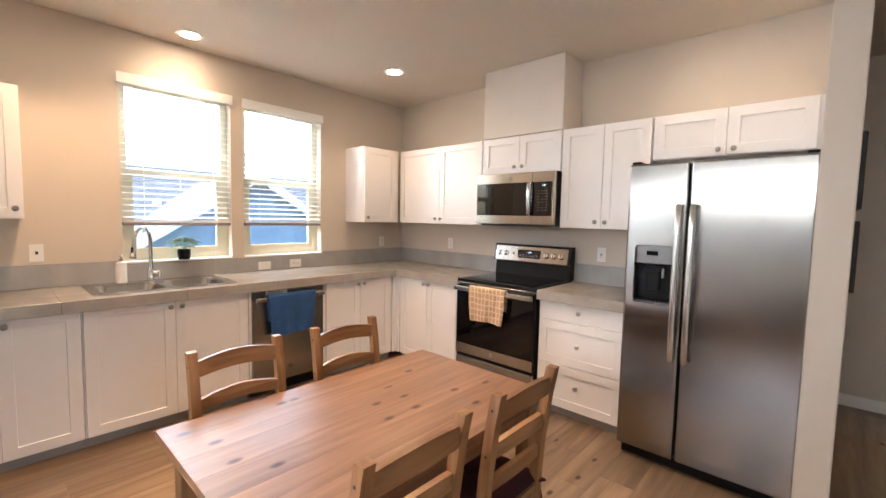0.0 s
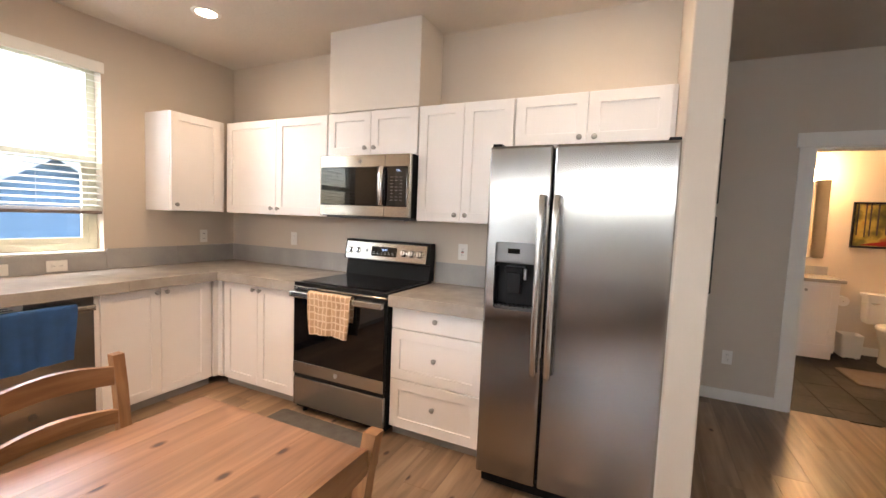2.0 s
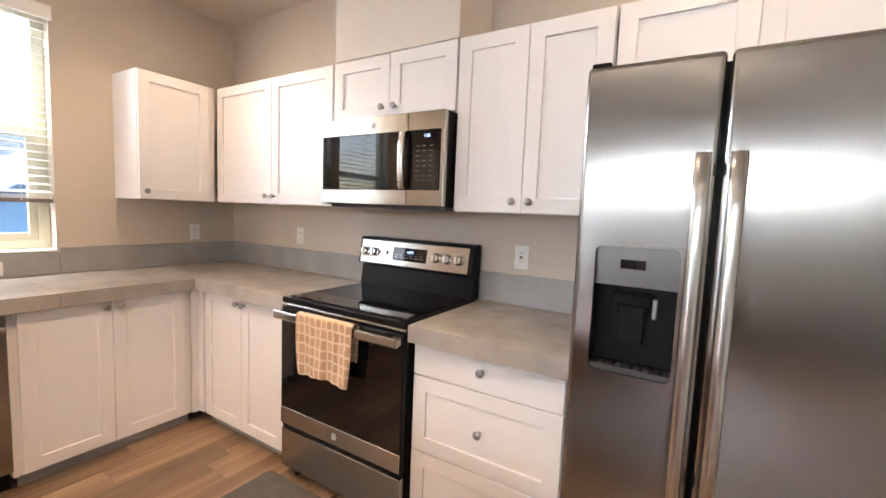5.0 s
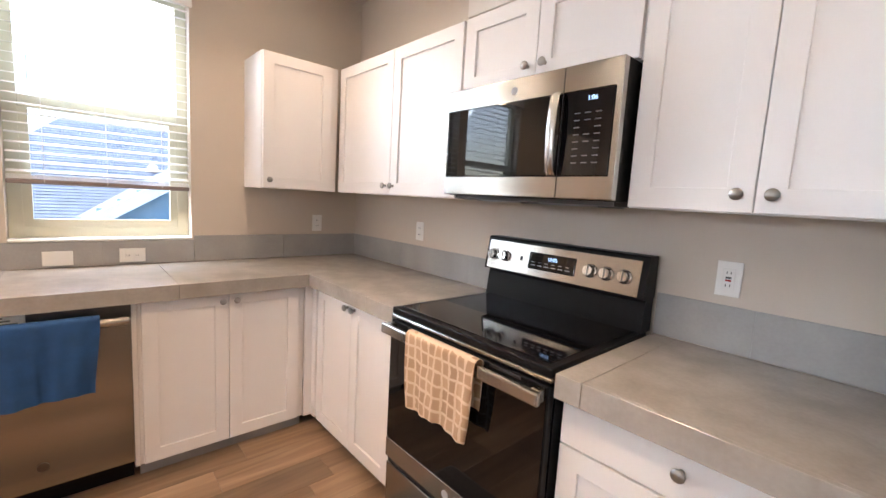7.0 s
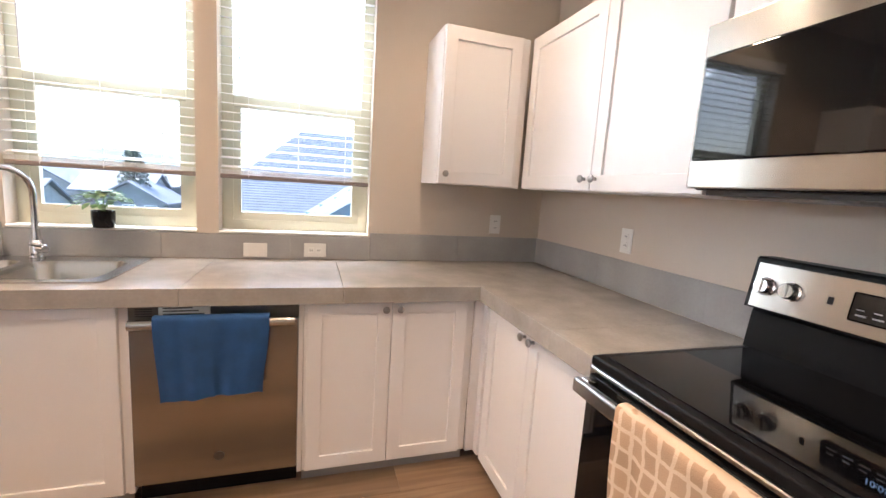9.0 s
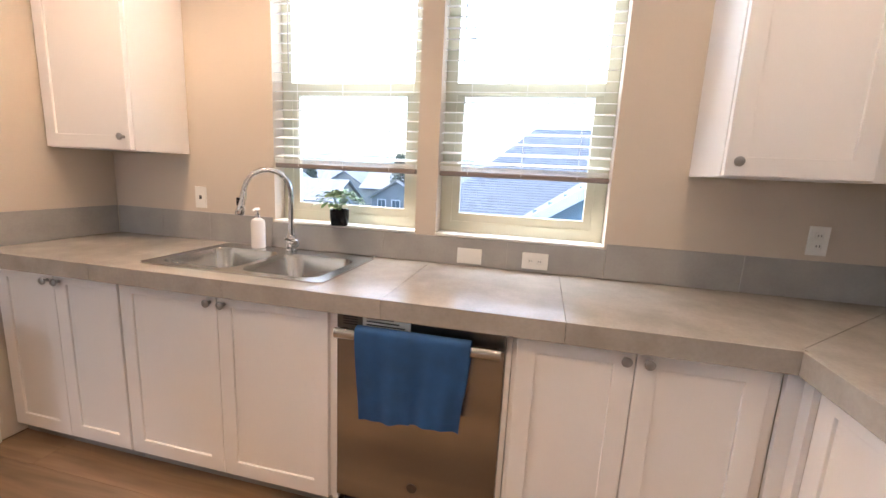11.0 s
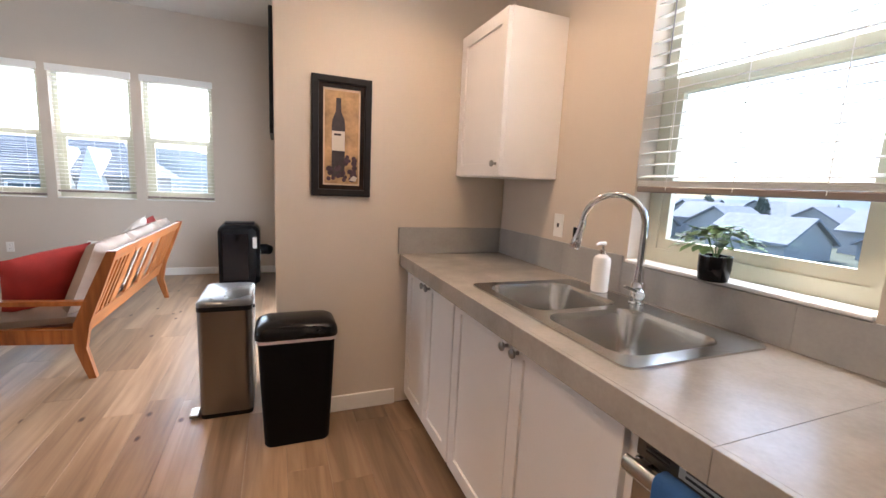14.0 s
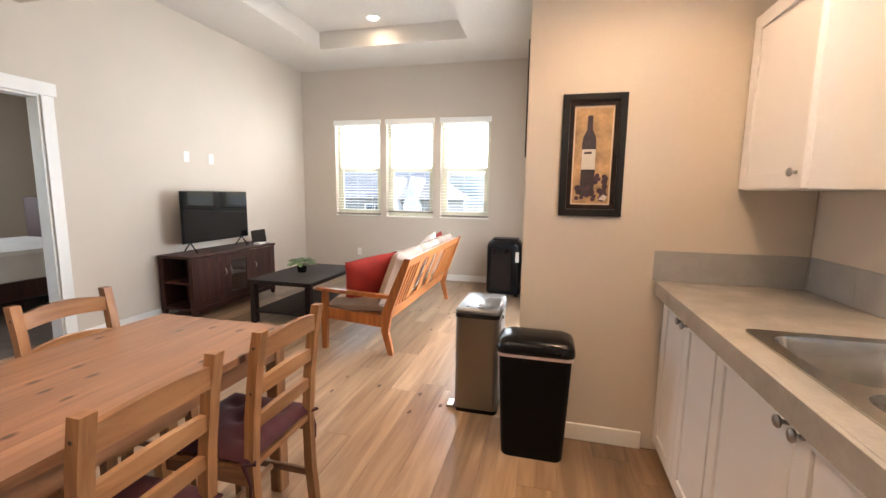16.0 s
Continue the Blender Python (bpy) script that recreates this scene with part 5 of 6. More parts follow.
def seat_cushion(m):
    r = root("chair_cushion", m, "burgundy tufted cushion tied to the chair seat", "cushion", "chair cushions")
    bm = bmesh.new()
    n = 22
    tufts = [(0, 0), (0.09, 0.09), (-0.09, 0.09), (0.09, -0.09), (-0.09, -0.09)]

    def top(x, y, sgn):
        e = max(abs(x), abs(y)) / 0.19
        z = 0.036 * (1 - e ** 4) ** 0.5 if e < 1 else 0
        for tx, ty in tufts:
            z -= 0.026 * math.exp(-((x - tx) ** 2 + (y - ty) ** 2) / 0.0012) * (1 if e < 0.95 else 0)
        z += 0.003 * noise.noise((x * 30, y * 30, 1.0))
        return 0.024 + sgn * max(z, 0.0)

    for sgn in (1, -1):
        g = []
        for i in range(n + 1):
            row = []
            for j in range(n + 1):
                x, y = -0.19 + 0.38 * i / n, -0.19 + 0.38 * j / n
                row.append(bm.verts.new((x, y - 0.005, top(x, y, sgn) if sgn > 0 else 0.024 - 0.6 * (0.024 * max(0, 1 - (max(abs(x), abs(y)) / 0.19) ** 4) ** 0.5))))
            g.append(row)
        for i in range(n):
            for j in range(n):
                bm.faces.new([g[i][j], g[i + 1][j], g[i + 1][j + 1], g[i][j + 1]])
    bmesh.ops.remove_doubles(bm, verts=bm.verts, dist=0.0005)
    smooth(part("pad", bm, M_BURGUNDY, r), 80)
    for s in (-1, 1):
        part("tie", tube([(s * 0.14, 0.17, 0.02), (s * 0.185, 0.205, 0.022), (s * 0.19, 0.165, 0.015), (s * 0.19, 0.19, -0.05), (s * 0.192, 0.188, -0.11)], [0.006, 0.006, 0.008, 0.005, 0.004], 6), M_BURGUNDY, r)
    for tx, ty in tufts:
        part("button", lathe([(0.008, 0), (0.006, 0.004), (0, 0.005)], 10, pose(tx, ty - 0.005, 0.030)), M_BURGUNDY, r)
    return r


c0 = seat_cushion(pose(2.270, -2.19, 0.4395, 0, 0, 90))
for x, y, a in CHAIRS[1:]:
    copy_thing(c0, pose(x - 0.005 if a > 0 else x + 0.005, y, 0.4395, 0, 0, a + random.uniform(-2, 2)))

# ---- bins by the end wall ----
b1 = root("pedal_bin", pose(1.44, -4.275, 0), "tall stainless steel pedal bin with black collar", "trash can")
smooth(part("body", loft([[(x, y, z) for x, y in rounded(0, 0, 0.262, 0.435, 0.03, 4)] for z in (0.025, 0.60)]), M_BINSTEEL, b1), 30)
smooth(part("base", loft([[(x, y, z) for x, y in rounded(0.002, 0.002, 0.260, 0.433, 0.03, 4)] for z in (0.0, 0.025)]), M_BLACK, b1), 30)
smooth(part("collar", loft([[(x, y, z) for x, y in rounded(-0.003, -0.003, 0.265, 0.438, 0.03, 4)] for z in (0.600, 0.625)]), M_BLACK, b1, "black collar"), 30)
smooth(part("lid", loft([[(x, y, z) for x, y in rounded(i, i, 0.262 - i, 0.435 - i, 0.03, 4)] for i, z in ((-0.003, 0.626), (-0.003, 0.640), (0.004, 0.652), (0.014, 0.656))]), M_BINSTEEL, b1), 50)
part("pedal", box(0.266, 0.34, 0.012, 0.315, 0.43, 0.030, 0.006, 2), M_STEEL, b1)
part("hinge_button", lathe([(0.012, 0), (0.010, 0.006), (0, 0.006)], 14, pose(-0.001, 0.22, 0.56, 0, -90)), M_BLACK, b1)

b2 = root("trash_bin", pose(1.065, -3.705, 0), "black plastic trash bin with a lidded liner", "trash can")
smooth(part("body", loft([[(x, y, z) for x, y in rounded(i, 0.012 + i * 0.3, 0.308 - i, 0.228 - i * 0.3, 0.03, 4)] for i, z in ((0.008, 0.0), (0.0, 0.01), (-0.014, 0.30), (-0.024, 0.545))]), M_BIN, b2), 40)
smooth(part("liner_edge", loft([[(x, y, z) for x, y in rounded(-0.030, 0.001, 0.338, 0.240, 0.03, 4)] for z in (0.535, 0.552)]), M_BAG, b2, "pale liner edge folded over the rim"), 40)
smooth(part("lid", loft([[(x, y, z) for x, y in rounded(-0.036 + i, -0.003 + i, 0.344 - i, 0.246 - i, 0.045, 5)] for i, z in ((0, 0.553), (-0.002, 0.565), (0.0, 0.590), (0.012, 0.612), (0.035, 0.627), (0.075, 0.634))]), M_BINLID, b2), 60)

# ---- bottle picture on the end wall ----
def framed(name, m, w, h, bar, label, canvas, inner):
    """A picture on the x-z plane, facing -y, origin at its lower left corner on the wall."""
    r = root(name, m, label, "picture")
    fr = plate([(0, 0), (w, 0), (w, h), (0, h)], [[(bar, bar), (w - bar, bar), (w - bar, h - bar), (bar, h - bar)]], 0.0, 0.022)
    bm_es = [e for e in fr.edges if e.calc_face_angle(0) > 1.0 and all(v.co.z > 0.021 for v in e.verts)]
    bmesh.ops.bevel(fr, geom=bm_es, offset=0.006, segments=2, affect="EDGES", profile=0.5)
    part("frame", turn_mesh(fr, Matrix.Rotation(radians(90), 4, "X")), M_FRAME, r)
    if inner:
        i2 = plate([(bar, bar), (w - bar, bar), (w - bar, h - bar), (bar, h - bar)], [[(bar + inner, bar + inner), (w - bar - inner, bar + inner), (w - bar - inner, h - bar - inner), (bar + inner, h - bar - inner)]], 0.0, 0.013)
        part("inner_frame", turn_mesh(i2, Matrix.Rotation(radians(90), 4, "X")), M_ESPRESSO, r)
    part("canvas", box(bar + inner, -0.006, bar + inner, w - bar - inner, -0.002, h - bar - inner), canvas, r)
    return r


def disc(points, z=0.0006):
    bm = bmesh.new()
    add_loft(bm, [[(x, -0.006, zz) for x, zz in points], [(x, -0.006 - z, zz) for x, zz in points]])
    return bm


M_OCHRE = plain("ochre_painting", (0.46, 0.28, 0.13), 0.6, var=0.38, scale=11, fine=60)
M_CREAMPAPER = plain("cream_paper", (0.62, 0.46, 0.31), 0.6, var=0.08)
M_BOTTLE = plain("painted_bottle", (0.045, 0.030, 0.032), 0.5, var=0.3, scale=20)
M_LABEL = plain("painted_label", (0.60, 0.54, 0.46), 0.6)
M_GRAPE = plain("painted_grape", (0.06, 0.028, 0.04), 0.5, var=0.5, scale=40)
wp = framed("wine_picture", pose(1.139, -3.7305, 1.231, 0, 0, 180), 0.305, 0.605, 0.036, "framed painting of a dark bottle with grapes", M_CREAMPAPER, 0.022)
part("painted_ground", box(0.066, -0.0068, 0.066, 0.239, -0.006, 0.535), M_OCHRE, wp, "ochre painted ground")
bx = 0.135
bott = [(-0.033, 0.10), (0.033, 0.10), (0.034, 0.36), (0.030, 0.395), (0.014, 0.43), (0.012, 0.50), (-0.012, 0.50), (-0.014, 0.43), (-0.030, 0.395), (-0.034, 0.36)]
part("painted_bottle", turn_mesh(disc([(bx + x, z) for x, z in bott]), Matrix.Translation((0, -0.0012, 0))), M_BOTTLE, wp, "dark painted bottle")
part("painted_label", box(bx - 0.033, -0.0085, 0.235, bx + 0.033, -0.0078, 0.335), M_LABEL, wp, "pale painted label")
part("label_print", box(bx - 0.022, -0.0090, 0.312, bx + 0.014, -0.0085, 0.322), M_BOTTLE, wp)
gr = random.Random(5)
for k in range(34):
    gx, gz, rad = gr.uniform(0.085, 0.225), gr.uniform(0.085, 0.205), gr.uniform(0.010, 0.016)
    if gx < 0.15 and gz > 0.16:
        continue
    part("painted_grape", turn_mesh(disc([(gx + rad * math.cos(a), gz + rad * math.sin(a)) for a in [2 * math.pi * q / 12 for q in range(12)]]), Matrix.Translation((0, -0.0022 - 0.00008 * k, 0))), M_GRAPE, wp)
part("painted_leaf", turn_mesh(disc([(0.19, 0.085), (0.225, 0.08), (0.235, 0.10), (0.215, 0.11)]), Matrix.Translation((0, -0.006, 0))), M_LABEL, wp)

# pictures seen on edge
framed("hall_picture", pose(3.8455, -0.78, 1.50, 0, 0, 90), 0.40, 0.34, 0.03, "black framed picture on the hallway side of the wall", M_BOTTLE, 0.0)
framed("hall_picture", pose(3.8455, -0.78, 1.13, 0, 0, 90), 0.40, 0.32, 0.03, "black framed picture on the hallway side of the wall", M_BOTTLE, 0.0)
framed("living_picture", pose(1.3155, -4.42, 1.55, 0, 0, 90), 0.45, 0.65, 0.03, "dark framed picture on the living room side wall", M_BOTTLE, 0.0)


# ---- potted plants ----
def leaf_mesh(rnd, n, spread, height, size, droop):
    bm = bmesh.new()
    for _ in range(n):
        a, e = rnd.uniform(0, 6.283), rnd.uniform(0.15, 1.0)
        base = Vector((math.cos(a) * spread * e, math.sin(a) * spread * e, height * (0.8 - 0.6 * e * rnd.uniform(0.4, 1.1))))
        d = Vector((math.cos(a), math.sin(a), rnd.uniform(-droop, 0.5))).normalized()
        side = d.cross(Vector((0, 0, 1))).normalized()
        up = side.cross(d)
        L, W = size * rnd.uniform(0.7, 1.2), size * rnd.uniform(0.30, 0.46)
        rows = []
        for k, (u, w) in enumerate(((0, 0.1), (0.3, 0.9), (0.6, 1.0), (0.85, 0.55), (1.0, 0.05))):
            c = base + d * (L * u) - Vector((0, 0, 0.25 * L * u * u))
            rows.append([bm.verts.new(c - side * W * w + up * 0.15 * W), bm.verts.new(c), bm.verts.new(c + side * W * w + up * 0.15 * W)])
        for p, q in zip(rows, rows[1:]):
            for i in range(2):
                bm.faces.new([p[i], p[i + 1], q[i + 1], q[i]])
    return bm


def potted_plant(name, m, r, h, spread, height, size, label, seed):
    rt = root(name, m, label, "plant")
    rnd = random.Random(seed)
    smooth(part("pot", lathe([(r * 0.82, 0), (r * 0.9, 0.004), (r, h * 0.5), (r, h), (r * 0.9, h), (r * 0.88, h * 0.8)], 28), M_BINLID, rt, "glossy black pot"))
    part("soil", lathe([(r * 0.88, h * 0.82), (0, h * 0.86)], 20), M_SOIL, rt)
    bm = bmesh.new()
    for _ in range(9):
        a = rnd.uniform(0, 6.28)
        add_tube(bm, [(0, 0, h * 0.8), (0.4 * spread * math.cos(a), 0.4 * spread * math.sin(a), h + height * 0.6), (0.9 * spread * math.cos(a), 0.9 * spread * math.sin(a), h + height * rnd.uniform(0.2, 0.8))], 0.0016, 5)
    part("stems", bm, M_LEAF, rt)
    for mtl, n in ((M_LEAF, 64), (M_LEAF2, 70)):
        f = part("foliage", turn_mesh(leaf_mesh(rnd, n, spread, height, size, 0.35), pose(0, 0, h * 0.95)), mtl, rt)
        smooth(f, 80)
    return rt


potted_plant("sill_plant", pose(0.036, -2.322, SILL + 0.0145), 0.046, 0.080, 0.095, 0.125, 0.037, "leafy green plant in a small black pot on the sill", 4)
potted_plant("table_plant", pose(3.80, -5.47, 0.4505), 0.05, 0.075, 0.11, 0.10, 0.065, "leafy green plant in a black pot on the coffee table", 9)

# ---- coffee table ----
ct = root("coffee_table", pose(3.385, -6.03, 0), "espresso wooden coffee table with a lower shelf", "coffee table")
part("top", box(0, 0, 0.410, 0.71, 1.07, 0.450, 0.004), M_ESPRESSO, ct)
part("shelf", box(0.03, 0.03, 0.105, 0.68, 1.04, 0.130, 0.003), M_ESPRESSO, ct)
for x in (0.012, 0.638):
    for y in (0.012, 0.998):
        part("leg", box(x, y, 0, x + 0.06, y + 0.06, 0.409, 0.004), M_ESPRESSO, ct)

# ---- television on its stand ----
ts = root("tv_stand", pose(5.10, -4.87, 0, 0, 0, -90), "dark cherry television stand with panelled doors", "tv stand")
W, D, Z = 1.31, 0.43, 0.66
part("top", box(-0.015, -D - 0.015, Z - 0.028, W + 0.015, 0, Z, 0.006, 2), M_CHERRY, ts)
part("bottom", box(0, -D, 0.085, W, 0, 0.11), M_CHERRY, ts)
part("back_panel", box(0, -0.012, 0.11, W, 0, Z - 0.03), M_CHERRY, ts)
for x in (0.0, W - 0.025):
    part("side_stile", box(x, -D, 0.11, x + 0.025, -D + 0.05, Z - 0.03), M_CHERRY, ts)
    part("side_stile", box(x, -0.06, 0.11, x + 0.025, -0.013, Z - 0.03), M_CHERRY, ts)
for x in (0.025, W - 0.033):
    part("side_shelf", box(x - 0.02, -D + 0.05, 0.36, x + 0.24 if x < 0.5 else x + 0.008, -0.06, 0.378), M_CHERRY, ts)
part("partition", box(0.27, -D + 0.052, 0.11, 0.288, -0.06, Z - 0.03), M_CHERRY, ts)
part("partition", box(0.85, -D + 0.03, 0.11, 0.868, -0.06, Z - 0.03), M_CHERRY, ts)
part("middle_shelf", box(0.46, -D + 0.04, 0.36, 0.85, -0.02, 0.375), M_CHERRY, ts)
for x0, x1, gl in ((0.026, 0.455, False), (0.458, 0.862, True), (0.865, 1.284, False)):
    rail = 0.075
    dmesh = plate([(x0, 0.115), (x1, 0.115), (x1, Z - 0.035), (x0, Z - 0.035)], [[(x0 + rail, 0.115 + rail), (x1 - rail, 0.115 + rail), (x1 - rail, Z - 0.035 - rail), (x0 + rail, Z - 0.035 - rail)]], 0, 0.02)
    d = part("door", turn_mesh(dmesh, Matrix.Translation((0, -D - 0.001 + 0.02, 0)) @ Matrix.Rotation(radians(90), 4, "X")), M_CHERRY, ts)
    if gl:
        part("pane", box(x0 + rail - 0.003, -D + 0.006, 0.115 + rail - 0.003, x1 - rail + 0.003, -D + 0.010, Z - 0.032 - rail), M_GLASS, d)
    else:
        part("panel", box(x0 + rail - 0.003, -D + 0.004, 0.115 + rail - 0.003, x1 - rail + 0.003, -D + 0.014, Z - 0.032 - rail), M_CHERRY, d)
    hx = x0 + 0.04 if (gl or x0 > 0.6) else x1 - 0.04
    part("handle", tube([(hx, -D - 0.02, 0.40), (hx, -D - 0.042, 0.42), (hx, -D - 0.042, 0.455), (hx, -D - 0.02, 0.475)], 0.007, 10), M_CHROME, d, "bright metal handle")
for x in (0.0, W - 0.05):
    for y in (-D, -0.05):
        part("foot", loft([[(x + i, y + j, z) for i, j in ((k, k), (0.05 - k, k), (0.05 - k, 0.05 - k), (k, 0.05 - k))] for z, k in ((0, 0.010), (0.085, 0.0))]), M_CHERRY, ts)
part("skirt", box(0.05, -D + 0.004, 0.060, W - 0.05, -D + 0.02, 0.085), M_CHERRY, ts)

tv = root("television", pose(4.885, -4.985, 0.661, 0, 0, -90), "black flat-screen television on splayed feet", "television")
part("bezel", box(0, -0.012, 0.105, 0.972, 0.012, 0.662, 0.004), M_BLACK, tv)
part("screen", box(0.008, -0.0145, 0.118, 0.964, -0.0115, 0.654), M_GLOSSBLACK, tv, "dark glossy screen")
part("rear_housing", box(0.18, 0.012, 0.13, 0.79, 0.055, 0.45, 0.01), M_BLACK, tv)
for x in (0.10, 0.87):
    f = tube([(x - 0.02, -0.10, 0.008), (x, 0.0, 0.106), (x + 0.0, 0.012, 0.104), (x + 0.02, 0.11, 0.008)], 0.007, 8)
    part("foot", f, M_BLACK, tv)
ph = root("media_box", pose(4.80, -6.02, 0.661, 0, 0, -82), "small dark tablet propped beside the television", "screen")
part("panel", turn_mesh(box(-0.10, -0.008, 0.0, 0.22, 0.006, 0.17, 0.004), pose(0, 0, 0.004, -6)), M_GLOSSBLACK, ph)
part("rest", box(0.03, 0.002, 0.0, 0.14, 0.07, 0.012, 0.003), M_BLACK, ph)
rb = root("set_top_box", pose(4.735, -5.93, 0.661, 0, 0, -84), "small white box with a cable on the stand", "media box")
part("case", box(0, -0.04, 0, 0.14, 0.05, 0.022, 0.006, 2), M_WHITE_PLASTIC, rb)
part("cable", tube([(0.02, 0.03, 0.02), (-0.03, 0.04, 0.05), (-0.09, 0.05, 0.035), (-0.14, 0.06, 0.006)], 0.004, 8), M_BLACK, rb, "black cable")

# ---- sofa ----
sf = root("wooden_sofa", pose(0, 0, 0), "orange-toned wooden settee with tan cushions", "sofa")
SY0, SY1 = -6.52, -4.55


def sofa_end(y):
    e = part("back_leg", loft([[(x, yy, z) for x, yy in ((cx - k, y - 0.02), (cx + k, y - 0.02), (cx + k, y + 0.02), (cx - k, y + 0.02))] for cx, z, k in ((2.40, 0, 0.020), (2.45, 0.20, 0.030), (2.435, 0.36, 0.042), (2.34, 0.60, 0.036), (2.255, 0.815, 0.026))]), M_TEAK, sf)
    part("front_leg", loft([[(cx + i * k, y + j * 0.02, z) for i, j in ((-1, -1), (1, -1), (1, 1), (-1, 1))] for cx, z, k in ((3.005, 0, 0.020), (3.0, 0.30, 0.030), (2.995, 0.505, 0.024))]), M_TEAK, sf)
    part("arm", loft([[(x, y - w, z), (x, y + w, z), (x, y + w, z + 0.028), (x, y - w, z + 0.028)] for x, z, w in ((3.07, 0.505, 0.022), (3.02, 0.506, 0.034), (2.80, 0.495, 0.030), (2.55, 0.482, 0.024), (2.36, 0.475, 0.020))]), M_TEAK, sf)
    part("end_rail", loft([[(x, y - 0.014, z - 0.045), (x, y + 0.014, z - 0.045), (x, y + 0.014, z + 0.045), (x, y - 0.014, z + 0.045)] for x, z in ((2.98, 0.315), (2.45, 0.275))]), M_TEAK, sf)


sofa_end(SY1 - 0.02)
sofa_end(SY0 + 0.02)
part("front_rail", box(2.985, SY0 + 0.045, 0.265, 3.01, SY1 - 0.045, 0.355, 0.004), M_TEAK_Y, sf)


def back_x(z):
    return 2.435 + (z - 0.36) * (2.255 - 2.435) / (0.815 - 0.36)


def back_bar(z0, z1, name):
    part(name, loft([[(back_x(z) + dx, y, z) for z, dx in ((z0, -0.014), (z0, 0.014), (z1, 0.014), (z1, -0.014))] for y in (SY0 + 0.04, SY1 - 0.04)]), M_TEAK_Y, sf)


back_bar(0.735, 0.81, "top_rail")
back_bar(0.255, 0.37, "bottom_rail")
ys, k = [], SY1 - 0.11
for width, gap, cnt in ((0.035, 0.045, 4), (0.12, 0.20, 1), (0.12, 0.20, 1), (0.12, 0.20, 1)):
    for _ in range(cnt):
        ys.append((k - width, k))
        k -= width + gap
while k - 0.035 > SY0 + 0.06:
    ys.append((k - 0.035, k))
    k -= 0.08
for a, b in ys:
    part("back_slat", loft([[(back_x(z) + dx, y, z) for dx, y in ((-0.008, a), (0.008, a), (0.008, b), (-0.008, b))] for z in (0.372, 0.733)]), M_TEAK, sf)
for i in range(6):
    y = SY0 + 0.2 + i * 0.31
    part("seat_slat", box(2.47, y, 0.285, 2.98, y + 0.06, 0.303), M_TEAK, sf)


def pillow_mesh(w, h, t, soft=0.55, seed=0, n=14):
    """A stuffed cushion in the x-z plane, t thick along y."""
    bm = bmesh.new()
    for s in (1, -1):
        g = []
        for i in range(n + 1):
            row = []
            for j in range(n + 1):
                u, v = 2 * i / n - 1, 2 * j / n - 1
                bulge = max(0.0, (1 - abs(u) ** 3) * (1 - abs(v) ** 3)) ** soft
                pin = 1 - 0.05 * (1 - abs(v) ** 2) * abs(u) ** 4 - 0.05 * (1 - abs(u) ** 2) * abs(v) ** 4
                row.append(bm.verts.new((w / 2 * u * pin, s * t / 2 * bulge * (1 + 0.12 * noise.noise((u * 2, v * 2, seed + s))), h / 2 * v * pin)))
            g.append(row)
        for i in range(n):
            for j in range(n):
                bm.faces.new([g[i][j], g[i + 1][j], g[i + 1][j + 1], g[i][j + 1]])
    bmesh.ops.remove_doubles(bm, verts=bm.verts, dist=0.0004)
    return bm


for i in range(3):
    L = (SY1 - SY0 - 0.10) / 3
    y = SY0 + 0.05 + L * (i + 0.5)
    st = smooth(part("seat_cushion", pillow_mesh(L - 0.006, 0.56, 0.13, 0.16, i), M_CUSHION), 60)
    st.matrix_basis = pose(2.72, y, 0.385, 92, 0, 90)
    tagged(st, "tan fabric seat cushion on the wooden settee", "cushion", "sofa cushions")
    bk = smooth(part("back_cushion", pillow_mesh(L - 0.006, 0.50, 0.13, 0.16, 7 + i), M_CUSHION), 60)
    bk.matrix_basis = pose(2.440, y, 0.620, -21, 0, 90)
    tagged(bk, "tan fabric back cushion on the wooden settee", "cushion", "sofa cushions")


def throw_pillow(m, w, h, t, material, label, seed):
    p = smooth(part("throw_pillow", pillow_mesh(w, h, t, 0.6, seed), material), 70)
    p.matrix_basis = m
    return tagged(p, label, "pillow", "throw pillows")


throw_pillow(pose(2.66, -4.76, 0.605, -24, 8, 46), 0.47, 0.43, 0.19, M_REDPILLOW, "red throw pillow against the settee's near arm", 3)
throw_pillow(pose(2.62, -5.35, 0.60, -26, -8, 80), 0.44, 0.38, 0.14, M_CREAMPILLOW, "cream throw pillow on the settee", 5)
throw_pillow(pose(2.54, -5.95, 0.66, -22, 15, 85), 0.45, 0.42, 0.15, M_CREAMPILLOW, "cream patterned throw pillow on the settee", 8)
throw_pillow(pose(2.52, -6.28, 0.66, -22, 8, 100), 0.42, 0.42, 0.15, M_REDPILLOW, "red throw pillow at the settee's far end", 11)

# ---- portable air conditioner ----
ac = root("portable_air_conditioner", pose(1.50, -7.20, 0), "glossy black portable air conditioner with white labels", "air conditioner")
smooth(part("body", loft([[(x, y, z) for x, y in rounded(i, i, 0.45 - i, 0.40 - i, 0.07, 6)] for i, z in ((0.01, 0.04), (0.0, 0.06), (0.0, 0.66), (0.012, 0.70), (0.04, 0.735), (0.09, 0.748))]), M_BINLID, ac), 50)
part("front_panel", box(0.12, 0.395, 0.08, 0.40, 0.408, 0.64, 0.01, 2), M_GLOSSBLACK, ac)
part("label_sticker", box(0.03, 0.398, 0.47, 0.075, 0.402, 0.60), M_WHITE_PLASTIC, ac, "white paper label")
part("label_sticker", box(-0.003, 0.18, 0.30, 0.001, 0.26, 0.42), M_WHITE_PLASTIC, ac, "white paper label")
